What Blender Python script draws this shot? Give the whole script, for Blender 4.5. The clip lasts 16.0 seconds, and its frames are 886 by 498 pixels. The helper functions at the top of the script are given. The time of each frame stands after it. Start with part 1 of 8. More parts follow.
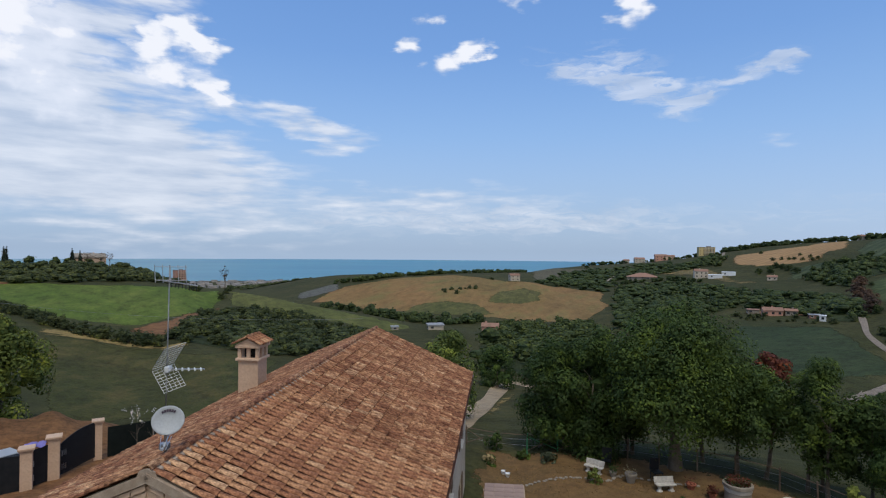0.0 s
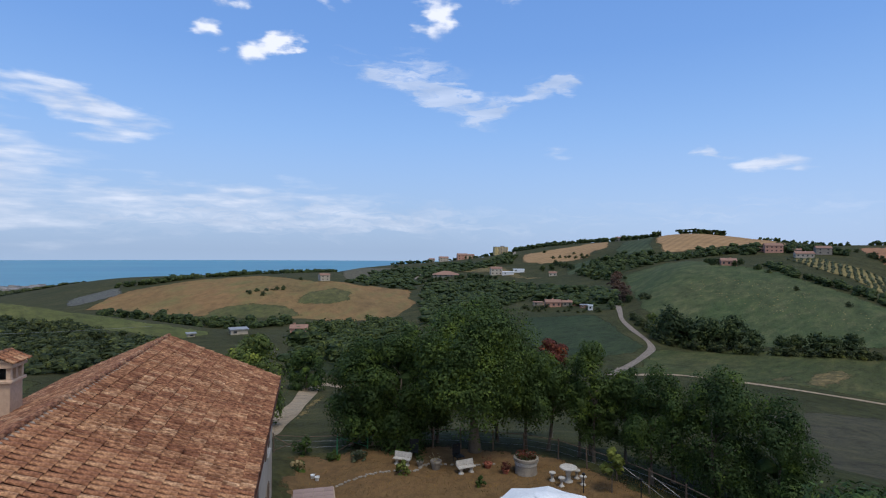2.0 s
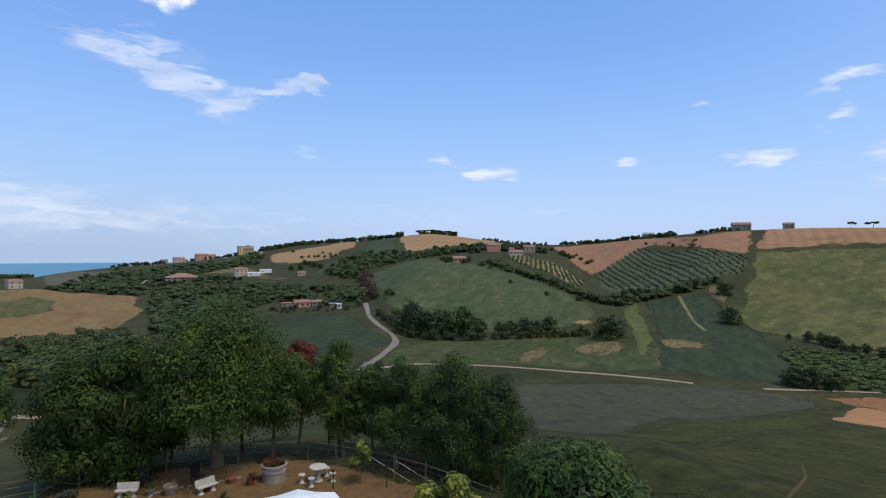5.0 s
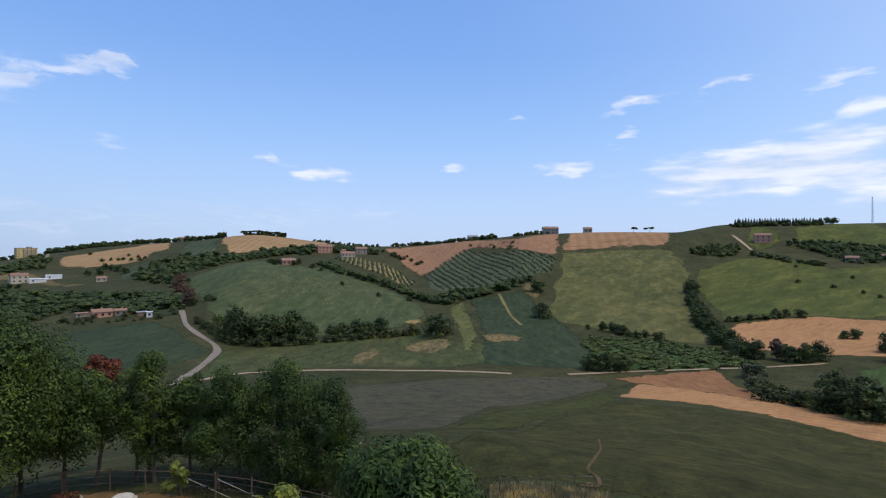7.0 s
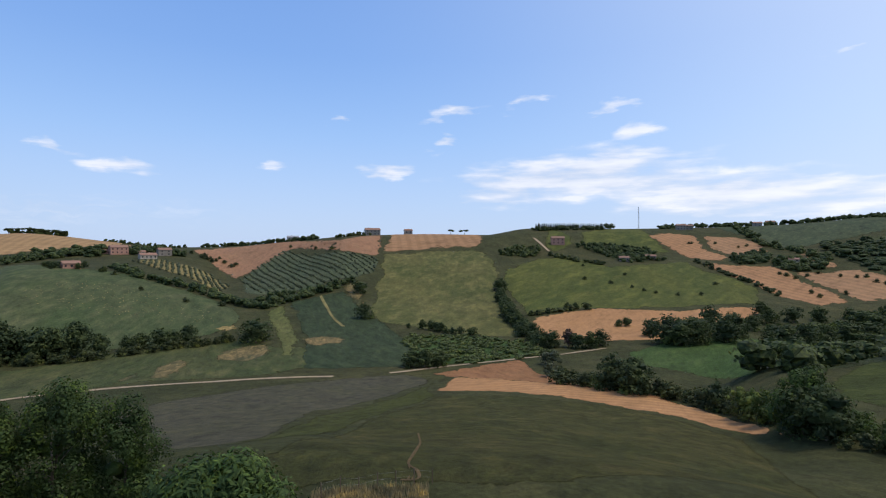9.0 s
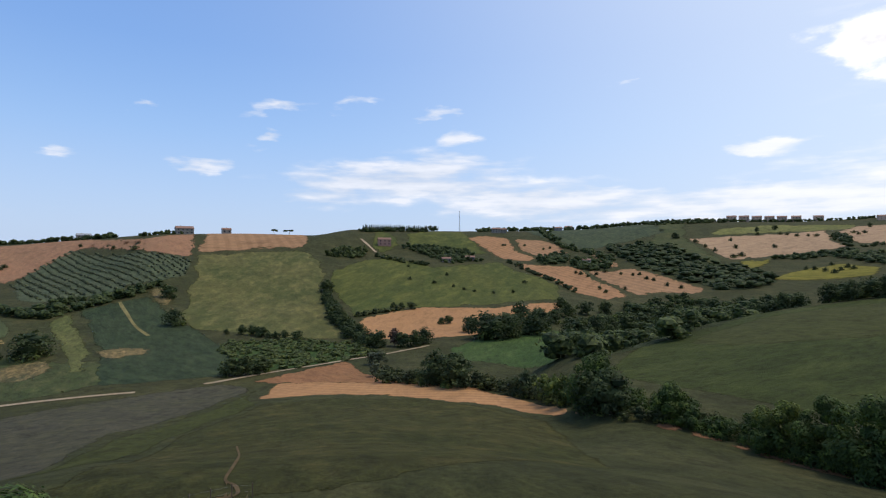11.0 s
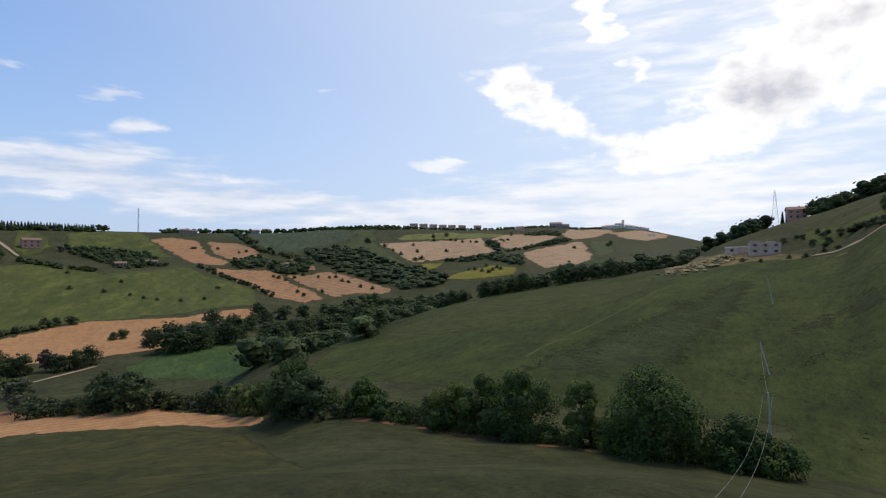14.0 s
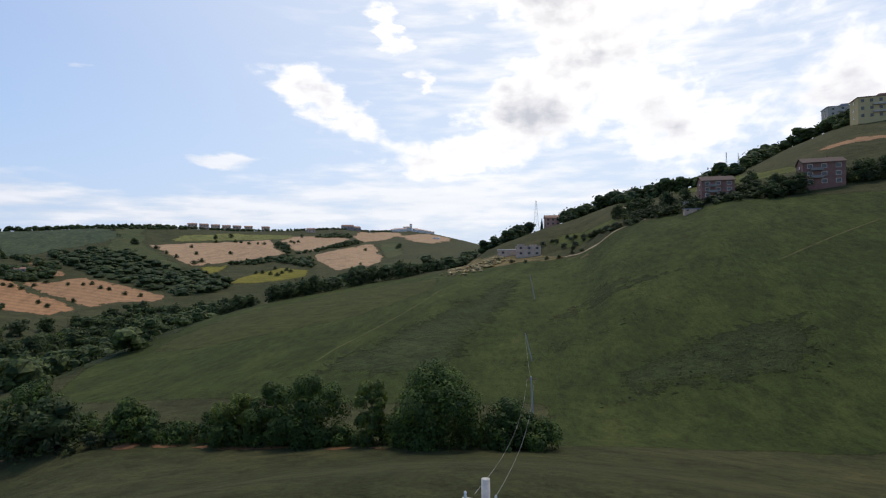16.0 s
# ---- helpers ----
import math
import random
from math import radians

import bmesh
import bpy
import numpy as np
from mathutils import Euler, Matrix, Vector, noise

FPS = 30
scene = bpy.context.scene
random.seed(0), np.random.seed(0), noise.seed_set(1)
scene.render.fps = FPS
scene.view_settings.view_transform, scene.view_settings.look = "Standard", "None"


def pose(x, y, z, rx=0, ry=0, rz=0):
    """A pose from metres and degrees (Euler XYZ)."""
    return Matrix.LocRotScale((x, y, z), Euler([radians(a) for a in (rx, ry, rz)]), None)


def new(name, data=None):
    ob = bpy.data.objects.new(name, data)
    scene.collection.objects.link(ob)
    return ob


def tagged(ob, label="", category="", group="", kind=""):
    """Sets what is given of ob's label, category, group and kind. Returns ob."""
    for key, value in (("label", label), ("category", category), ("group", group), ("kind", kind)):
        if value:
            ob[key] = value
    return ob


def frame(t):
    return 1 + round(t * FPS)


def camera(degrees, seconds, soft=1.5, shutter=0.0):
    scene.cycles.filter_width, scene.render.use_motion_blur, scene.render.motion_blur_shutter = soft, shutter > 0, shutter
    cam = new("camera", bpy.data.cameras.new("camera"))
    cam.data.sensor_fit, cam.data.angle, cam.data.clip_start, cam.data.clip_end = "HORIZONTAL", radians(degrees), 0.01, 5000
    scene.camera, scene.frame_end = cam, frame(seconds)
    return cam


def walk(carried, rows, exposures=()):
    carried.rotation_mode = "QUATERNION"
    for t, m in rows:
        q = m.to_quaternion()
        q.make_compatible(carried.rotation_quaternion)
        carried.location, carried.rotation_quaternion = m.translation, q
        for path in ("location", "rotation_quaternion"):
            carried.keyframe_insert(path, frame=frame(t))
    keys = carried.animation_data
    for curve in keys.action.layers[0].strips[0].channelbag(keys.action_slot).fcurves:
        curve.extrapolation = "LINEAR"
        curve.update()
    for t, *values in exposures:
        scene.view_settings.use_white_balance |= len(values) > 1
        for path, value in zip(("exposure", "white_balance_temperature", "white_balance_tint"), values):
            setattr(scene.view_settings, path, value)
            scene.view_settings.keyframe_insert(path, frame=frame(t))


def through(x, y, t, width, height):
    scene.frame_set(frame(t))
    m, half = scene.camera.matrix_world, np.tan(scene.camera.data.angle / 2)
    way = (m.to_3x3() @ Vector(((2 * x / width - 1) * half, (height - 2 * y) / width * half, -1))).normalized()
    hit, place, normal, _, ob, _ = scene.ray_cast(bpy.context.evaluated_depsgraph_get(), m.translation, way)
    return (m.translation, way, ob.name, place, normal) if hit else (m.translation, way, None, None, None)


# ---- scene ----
# The camera hovers 12 m over a hilltop garden and turns to the right.
cam = camera(78.11, 16.0, soft=1.15)
PATH = [
    (0.0, pose(0, 0, 12, 90.16, -0.51, 0.00)),
    (0.5, pose(0, 0, 12, 90.25, -0.44, -4.97)),
    (1.0, pose(0, 0, 12, 90.26, -0.41, -10.02)),
    (1.5, pose(0, 0, 12, 90.25, -0.37, -15.02)),
    (2.0, pose(0, 0, 12, 90.27, -0.48, -19.71)),
    (2.5, pose(0, 0, 12, 90.30, -0.41, -24.36)),
    (3.0, pose(0, 0, 12, 90.36, -0.39, -27.94)),
    (3.5, pose(0, 0, 12, 90.38, -0.43, -31.87)),
    (4.0, pose(0, 0, 12, 90.34, -0.38, -36.63)),
    (6.5, pose(0, 0, 12, 90.51, 0.05, -58.48)),
    (7.0, pose(0, 0, 12, 90.55, 0.03, -63.10)),
    (7.5, pose(0, 0, 12, 90.58, 0.08, -67.63)),
    (8.0, pose(0, 0, 12, 90.59, 0.10, -72.38)),
    (8.5, pose(0, 0, 12, 90.58, 0.23, -77.27)),
    (9.0, pose(0, 0, 12, 90.64, 0.17, -81.58)),
    (11.5, pose(0, 0, 12, 90.71, 0.11, -104.27)),
    (12.0, pose(0, 0, 12, 90.75, 0.12, -109.02)),
    (12.5, pose(0, 0, 12, 90.80, 0.12, -113.95)),
    (13.0, pose(0, 0, 12, 90.85, 0.07, -119.00)),
    (13.5, pose(0, 0, 12, 90.95, 0.17, -124.36)),
    (14.0, pose(0, 0, 12, 90.98, 0.27, -130.48)),
    (14.5, pose(0, 0, 12, 91.03, 0.43, -136.43)),
    (15.0, pose(0, 0, 12, 91.01, 0.52, -143.19)),
    (15.5, pose(0, 0, 12, 91.04, 0.60, -148.49)),
    (16.0, pose(0, 0, 12, 91.06, 0.56, -152.09)),
]
EXPOSURES = [(0.0, -0.14, 6500, 8), (0.7, -0.12, 6400, 9), (2.0, -0.1, 6200, 10), (4.0, 0.02, 6330, 10), (6.5, 0.1, 6450, 11), (9.0, 0.1, 6700, 11),
             (11.5, 0.05, 6800, 10), (13.0, 0.02, 6800, 10), (14.5, -0.05, 6750, 10), (16.0, -0.05, 6750, 10)]
walk(cam, PATH, EXPOSURES)

# ---- sky and sun: a partly clouded summer sky, the sun veiled by cloud in the south ----
SUN_BEARING, SUN_HEIGHT = 168.0, 64.0
world = bpy.data.worlds.new("summer_sky")
scene.world = world
world.use_nodes = True


def sky_nodes():
    nt = world.node_tree
    nt.nodes.clear()
    N, L = nt.nodes.new, nt.links.new

    def sock(node, i, v):
        if isinstance(v, bpy.types.NodeSocket):
            L(v, node.inputs[i])
        else:
            node.inputs[i].default_value = v

    def M(op, a, b=0.0, c=0.0, clamp=False):
        n = N("ShaderNodeMath")
        n.operation, n.use_clamp = op, clamp
        for i, v in enumerate((a, b, c)):
            sock(n, i, v)
        return n.outputs[0]

    def noisy(vec, scale, detail, rough, lac=2.0):
        n = N("ShaderNodeTexNoise")
        L(vec, n.inputs["Vector"])
        n.inputs["Scale"].default_value, n.inputs["Detail"].default_value = scale, detail
        n.inputs["Roughness"].default_value, n.inputs["Lacunarity"].default_value = rough, lac
        return n

    def mix(f, a, b):
        n = N("ShaderNodeMix")
        n.data_type = "RGBA"
        sock(n, 0, f), sock(n, 6, a), sock(n, 7, b)
        return n.outputs[2]

    sky = N("ShaderNodeTexSky")
    sky.sky_type, sky.sun_disc = "NISHITA", False
    sky.sun_elevation, sky.sun_rotation = radians(SUN_HEIGHT), radians(SUN_BEARING)
    sky.altitude, sky.air_density, sky.dust_density, sky.ozone_density = 100, 1.0, 0.6, 1.6
    co = N("ShaderNodeTexCoord").outputs["Generated"]
    sep = N("ShaderNodeSeparateXYZ")
    L(co, sep.inputs[0])
    x, y, z = sep.outputs
    az = M("MULTIPLY", M("ARCTAN2", x, y), 57.2958)
    el = M("MULTIPLY", M("ARCSINE", z), 57.2958)
    az = M("ADD", az, M("MULTIPLY", M("LESS_THAN", az, -90.0), 360.0))
    flat = N("ShaderNodeCombineXYZ")
    L(az, flat.inputs[0]), L(el, flat.inputs[1])
    st = N("ShaderNodeMapping")
    L(flat.outputs[0], st.inputs[0])
    st.inputs["Scale"].default_value = (0.045, 0.12, 1)
    curl = noisy(st.outputs[0], 6.0, 4, 0.5)
    warp = N("ShaderNodeVectorMath")
    warp.operation = "MULTIPLY_ADD"
    half = N("ShaderNodeVectorMath")
    half.operation = "SUBTRACT"
    L(curl.outputs["Color"], half.inputs[0])
    half.inputs[1].default_value = (0.5, 0.5, 0.5)
    L(half.outputs[0], warp.inputs[0])
    warp.inputs[1].default_value = (7.0, 3.2, 0)
    L(flat.outputs[0], warp.inputs[2])

    def blobs(rows):
        total = None
        for b, e, w, h, tilt, dens in rows:
            mp = N("ShaderNodeMapping")
            mp.vector_type = "TEXTURE"
            L(warp.outputs[0], mp.inputs[0])
            mp.inputs["Location"].default_value = (b, e, 0)
            mp.inputs["Rotation"].default_value = (0, 0, radians(tilt))
            mp.inputs["Scale"].default_value = (w, h, 1)
            g = N("ShaderNodeTexGradient")
            g.gradient_type = "SPHERICAL"
            L(mp.outputs[0], g.inputs[0])
            total = M("MULTIPLY_ADD", g.outputs["Fac"], dens, total if total is not None else 0.0)
        return total

    puffs = blobs(PUFFS)
    veils = blobs(VEILS)
    heap = N("ShaderNodeMapping")
    L(flat.outputs[0], heap.inputs[0])
    heap.inputs["Scale"].default_value = (0.07, 0.095, 1)
    fine = noisy(heap.outputs[0], 6.0, 5, 0.52).outputs["Fac"]
    streak = N("ShaderNodeMapping")
    L(flat.outputs[0], streak.inputs[0])
    streak.inputs["Scale"].default_value = (0.03, 0.16, 1)
    streaks = noisy(streak.outputs[0], 5.0, 5, 0.52).outputs["Fac"]
    m1 = M("MULTIPLY_ADD", M("ADD", puffs, M("MULTIPLY_ADD", fine, 1.15, -0.575)), 1.5, -0.48, True)
    m1 = M("MULTIPLY", M("MULTIPLY", m1, m1), M("MULTIPLY_ADD", m1, -2.0, 3.0))
    m2 = M("MULTIPLY_ADD", M("ADD", veils, M("MULTIPLY_ADD", streaks, 2.6, -1.3)), 1.3, -0.12, True)
    m2 = M("MULTIPLY", m2, M("MULTIPLY", veils, 3.0, 0, True))
    wisps = blobs(WISPS)
    thin = N("ShaderNodeMapping")
    L(warp.outputs[0], thin.inputs[0])
    thin.inputs["Rotation"].default_value, thin.inputs["Scale"].default_value = (0, 0, radians(18)), (0.05, 0.3, 1)
    wisp = noisy(thin.outputs[0], 5.0, 6, 0.58).outputs["Fac"]
    m3 = M("MULTIPLY", M("MULTIPLY_ADD", M("ADD", wisps, M("MULTIPLY_ADD", wisp, 3.4, -1.7)), 1.1, -0.1, True), M("MULTIPLY", wisps, 1.5, 0, True))
    m2 = M("MULTIPLY", M("MAXIMUM", m2, M("MULTIPLY", m3, 0.72)), 0.82)
    mask = M("MAXIMUM", m1, m2)
    # glare of the veiled sun
    sb, se = radians(SUN_BEARING), radians(42.0)
    dot = N("ShaderNodeVectorMath")
    dot.operation = "DOT_PRODUCT"
    L(co, dot.inputs[0])
    dot.inputs[1].default_value = (math.sin(sb) * math.cos(se), math.cos(sb) * math.cos(se), math.sin(se))
    glare = M("POWER", M("MAXIMUM", dot.outputs["Value"], 0.0), 2.3)
    # cloud undersides: greyer where the cloud is thick
    shade = noisy(heap.outputs[0], 1.7, 5, 0.5).outputs["Fac"]
    thick = M("MULTIPLY", M("MULTIPLY_ADD", M("MULTIPLY_ADD", fine, 0.3, shade), 3.4, -1.6, True), M("MULTIPLY", M("MULTIPLY_ADD", puffs, 1.3, -0.65, True), M("MULTIPLY_ADD", az, 0.02, -1.8, True)))
    white = mix(thick, mix(glare, (9.8, 10.0, 11.0, 1), (14.5, 14.3, 14.2, 1)), mix(glare, (6.4, 6.8, 8.2, 1), (6.0, 6.3, 7.1, 1)))
    banks = mix(M("MULTIPLY_ADD", streaks, 3.0, -1.0, True), (5.8, 6.6, 8.2, 1), (8.7, 9.1, 10.2, 1))
    dull = mix(m1, mix(glare, banks, (11.5, 11.6, 11.8, 1)), white)
    # the haze low over sea and hills
    low = M("MULTIPLY", M("POWER", M("SUBTRACT", 1.0, M("MULTIPLY", M("ABSOLUTE", el), 0.055), 0, True), 2.4), 0.85)
    tone = N("ShaderNodeVectorMath")
    tone.operation = "MULTIPLY"
    L(sky.outputs[0], tone.inputs[0])
    tone.inputs[1].default_value = SKY_GAIN
    # the milky summer blue: paler towards the horizon, greyer over the sea
    grade = N("ShaderNodeValToRGB")
    L(M("MULTIPLY", el, 1 / 90.0, 0, True), grade.inputs[0])
    e = grade.color_ramp.elements
    while len(e) < 5:
        e.new(0.5)
    for q, (p, c) in zip(e, ((0.03, (0.45, 0.63, 0.91)), (0.13, (0.315, 0.53, 0.89)), (0.22, (0.215, 0.415, 0.825)), (0.3, (0.175, 0.36, 0.775)), (0.9, (0.12, 0.26, 0.6)))):
        q.position, q.color = p, (*c, 1)
    scaled = N("ShaderNodeVectorMath")
    scaled.operation = "SCALE"
    L(grade.outputs[0], scaled.inputs[0])
    scaled.inputs["Scale"].default_value = 10.0
    base = mix(0.8, tone.outputs[0], scaled.outputs[0])
    inland = M("MULTIPLY_ADD", az, 0.03, -0.5, True)
    base = mix(low, base, mix(inland, (3.9, 5.0, 6.8, 1), (4.9, 6.1, 8.4, 1)))
    base = mix(M("MULTIPLY", glare, 0.8), base, (9.5, 10.2, 11.0, 1))
    col = mix(mask, base, dull)
    bg = N("ShaderNodeBackground")
    L(col, bg.inputs[0])
    bg.inputs[1].default_value = 0.1
    out = N("ShaderNodeOutputWorld")
    L(bg.outputs[0], out.inputs[0])


SKY_GAIN = (1.26, 1.48, 1.95)
# cumulus heaps and streaky veils: bearing, height, half width, half height (degrees), tilt, density
PUFFS = [
    (-25.5, 20.3, 3.4, 2.6, 0, 1.3), (-28.6, 18.6, 2.6, 1.8, 0, 1.2), (-23.6, 18.6, 3.0, 2.0, 0, 1.2), (-27, 16, 7, 2.6, -8, 1.1), (-22.5, 14.4, 2.6, 1.4, -20, 1.0), (-39, 19, 11, 6, -25, 1.1), (-36, 12, 14, 5, -25, 0.6),
    (-4, 20.6, 2.6, 1.5, 10, 1.0), (0.6, 19.0, 3.4, 1.9, 5, 1.15), (3.2, 20, 2.2, 1.5, 10, 1.0), (-1.5, 23, 2.4, 1.2, 0, 0.8),
    (19.0, 23.5, 3.0, 3.2, 0, 1.15), (26.5, 25, 4, 1.8, 0, 1.0), (8, 25, 4.0, 1.4, 0, 0.9),
    (138, 17.5, 6.5, 3.2, -10, 1.3), (142.5, 14.0, 7, 3.0, -15, 1.2), (146.5, 23.0, 6.5, 2.2, -52, 1.25), (150.5, 18.0, 2.5, 2.0, -50, 1.0), (152, 10, 9, 4, 0, 1.2),
    (160, 14, 9, 7, 0, 1.3), (168, 20, 12, 9, 0, 1.35), (176, 12, 10, 7, 0, 1.2), (162, 27, 14, 5, 0, 1.3), (182, 26, 12, 8, 0, 1.4),
    (190, 14, 10, 9, 0, 1.2), (165, 40, 26, 12, 0, 1.2), (200, 40, 20, 14, 0, 1.1),
]
WISPS = [(14, 17.4, 7.5, 1.5, -18, 0.9), (18, 17.6, 6, 3.4, -20, 0.8), (21, 15.4, 5.0, 2.2, -12, 1.0), (24.5, 14.2, 3.6, 1.8, 15, 0.9),
         (29.5, 16.3, 5.0, 1.1, 14, 1.05), (32.5, 16.4, 2.0, 1.0, -10, 0.9), (-6, 3.6, 30, 3.0, 0, 0.8), (14, 3.0, 26, 2.4, 0, 0.6), (46, 4.0, 20, 2.0, 0, 0.4)]
VEILS = [
    (-40, 15, 20, 12, -10, 0.75), (-33, 8, 18, 5, 0, 0.7), (-30, 21, 10, 3, 30, 0.6),
    (-38, 11, 24, 12, -20, 0.85), (-26, 6, 22, 6, -8, 0.65), (-14, 12.5, 9, 1.6, -14, 0.9), (-22, 14, 4, 1.6, -30, 0.8), (-12, 10, 4, 1.2, 0, 0.6),
    (0, 5.0, 18, 2.4, 0, 0.6), 
    (51, 7.9, 4.6, 0.8, 0, 0.75), (46, 9.6, 2.4, 0.7, -20, 0.7), (31, 10.5, 3, 0.8, 0, 0.4), (65, 8.6, 1.6, 0.6, 0, 0.5),
    (75.5, 8.8, 3.4, 0.8, 0, 0.75), (71, 13.5, 1.4, 0.5, 0, 0.8), (83, 14.6, 4.0, 0.9, 8, 0.8), (90, 15.4, 2.6, 0.7, 8, 0.7), (99, 14.5, 3.6, 0.8, 6, 0.8),
    (82, 11.6, 2.0, 0.8, 0, 0.9), (90, 7.2, 11, 3.0, 3, 0.9), (99, 8.6, 11, 3.2, 0, 0.9), (108, 6, 14, 2.6, 0, 0.95), (101, 12, 3, 1.0, 5, 0.9),
    (130, 9.8, 5, 0.9, -4, 0.9), (118, 17, 2, 0.5, 0, 0.5), (125, 4.5, 20, 2.8, 0, 0.8), (150, 6, 26, 4.5, 0, 1.0), (170, 22, 40, 24, 0, 0.55),
]
sky_nodes()

lamp = bpy.data.lights.new("sun", "SUN")
lamp.energy, lamp.angle, lamp.color = 1.9, radians(14), (1.0, 0.93, 0.80)
sun = new("sun", lamp)
sun.matrix_world = pose(0, 0, 60, 90 - SUN_HEIGHT, 0, 180 - SUN_BEARING) @ Matrix.Identity(4)
sun.rotation_euler = Vector((-math.sin(radians(SUN_BEARING)) * math.cos(radians(SUN_HEIGHT)),
                             -math.cos(radians(SUN_BEARING)) * math.cos(radians(SUN_HEIGHT)),
                             -math.sin(radians(SUN_HEIGHT)))).to_track_quat("-Z", "Y").to_euler()

# ---- materials ----
MAT = {}


def material(name, rough=0.8, metal=0.0, spec=0.3):
    m = bpy.data.materials.new(name)
    m.use_nodes = True
    MAT[name] = m
    b = m.node_tree.nodes["Principled BSDF"]
    b.inputs["Roughness"].default_value, b.inputs["Metallic"].default_value = rough, metal
    b.inputs["Specular IOR Level"].default_value = spec
    return m, m.node_tree, b


def noise_fac(nt, scale, detail=5, rough=0.6, stretch=(1, 1, 1), turn=0.0, where="Object"):
    co = nt.nodes.new("ShaderNodeTexCoord").outputs[where]
    mp = nt.nodes.new("ShaderNodeMapping")
    nt.links.new(co, mp.inputs[0])
    mp.inputs["Scale"].default_value, mp.inputs["Rotation"].default_value = stretch, (0, 0, radians(turn))
    n = nt.nodes.new("ShaderNodeTexNoise")
    nt.links.new(mp.outputs[0], n.inputs["Vector"])
    n.inputs["Scale"].default_value, n.inputs["Detail"].default_value, n.inputs["Roughness"].default_value = scale, detail, rough
    return n.outputs["Fac"]


def ramp(nt, fac, *stops):
    r = nt.nodes.new("ShaderNodeValToRGB")
    nt.links.new(fac, r.inputs[0])
    e = r.color_ramp.elements
    while len(e) < len(stops):
        e.new(0.5)
    for el, (p, c) in zip(e, stops):
        el.position, el.color = p, (*c, 1)
    return r.outputs[0]


def blend(nt, fac, a, b, kind="MIX"):
    n = nt.nodes.new("ShaderNodeMix")
    n.data_type, n.blend_type = "RGBA", kind
    for i, v in ((0, fac), (6, a), (7, b)):
        if isinstance(v, bpy.types.NodeSocket):
            nt.links.new(v, n.inputs[i])
        else:
            n.inputs[i].default_value = v if i == 0 else (*v, 1)
    return n.outputs[2]


def bump(nt, b, fac, strength, distance):
    n = nt.nodes.new("ShaderNodeBump")
    n.inputs["Strength"].default_value, n.inputs["Distance"].default_value = strength, distance
    nt.links.new(fac, n.inputs["Height"])
    nt.links.new(n.outputs[0], b.inputs["Normal"])


def tone(c, k):
    return tuple(min(1, v * k) for v in c)


def drawn(nt, scale, detail, rough, fall, long):
    """Noise drawn out along a compass bearing: tillage and wash run down the slope."""
    co = nt.nodes.new("ShaderNodeTexCoord").outputs["Object"]
    mp = nt.nodes.new("ShaderNodeMapping")
    mp.vector_type = "TEXTURE"
    nt.links.new(co, mp.inputs[0])
    mp.inputs["Rotation"].default_value, mp.inputs["Scale"].default_value = (0, 0, radians(-fall)), (1, long, 1)
    n = nt.nodes.new("ShaderNodeTexNoise")
    nt.links.new(mp.outputs[0], n.inputs["Vector"])
    n.inputs["Scale"].default_value, n.inputs["Detail"].default_value, n.inputs["Roughness"].default_value = scale, detail, rough
    return n.outputs["Fac"]


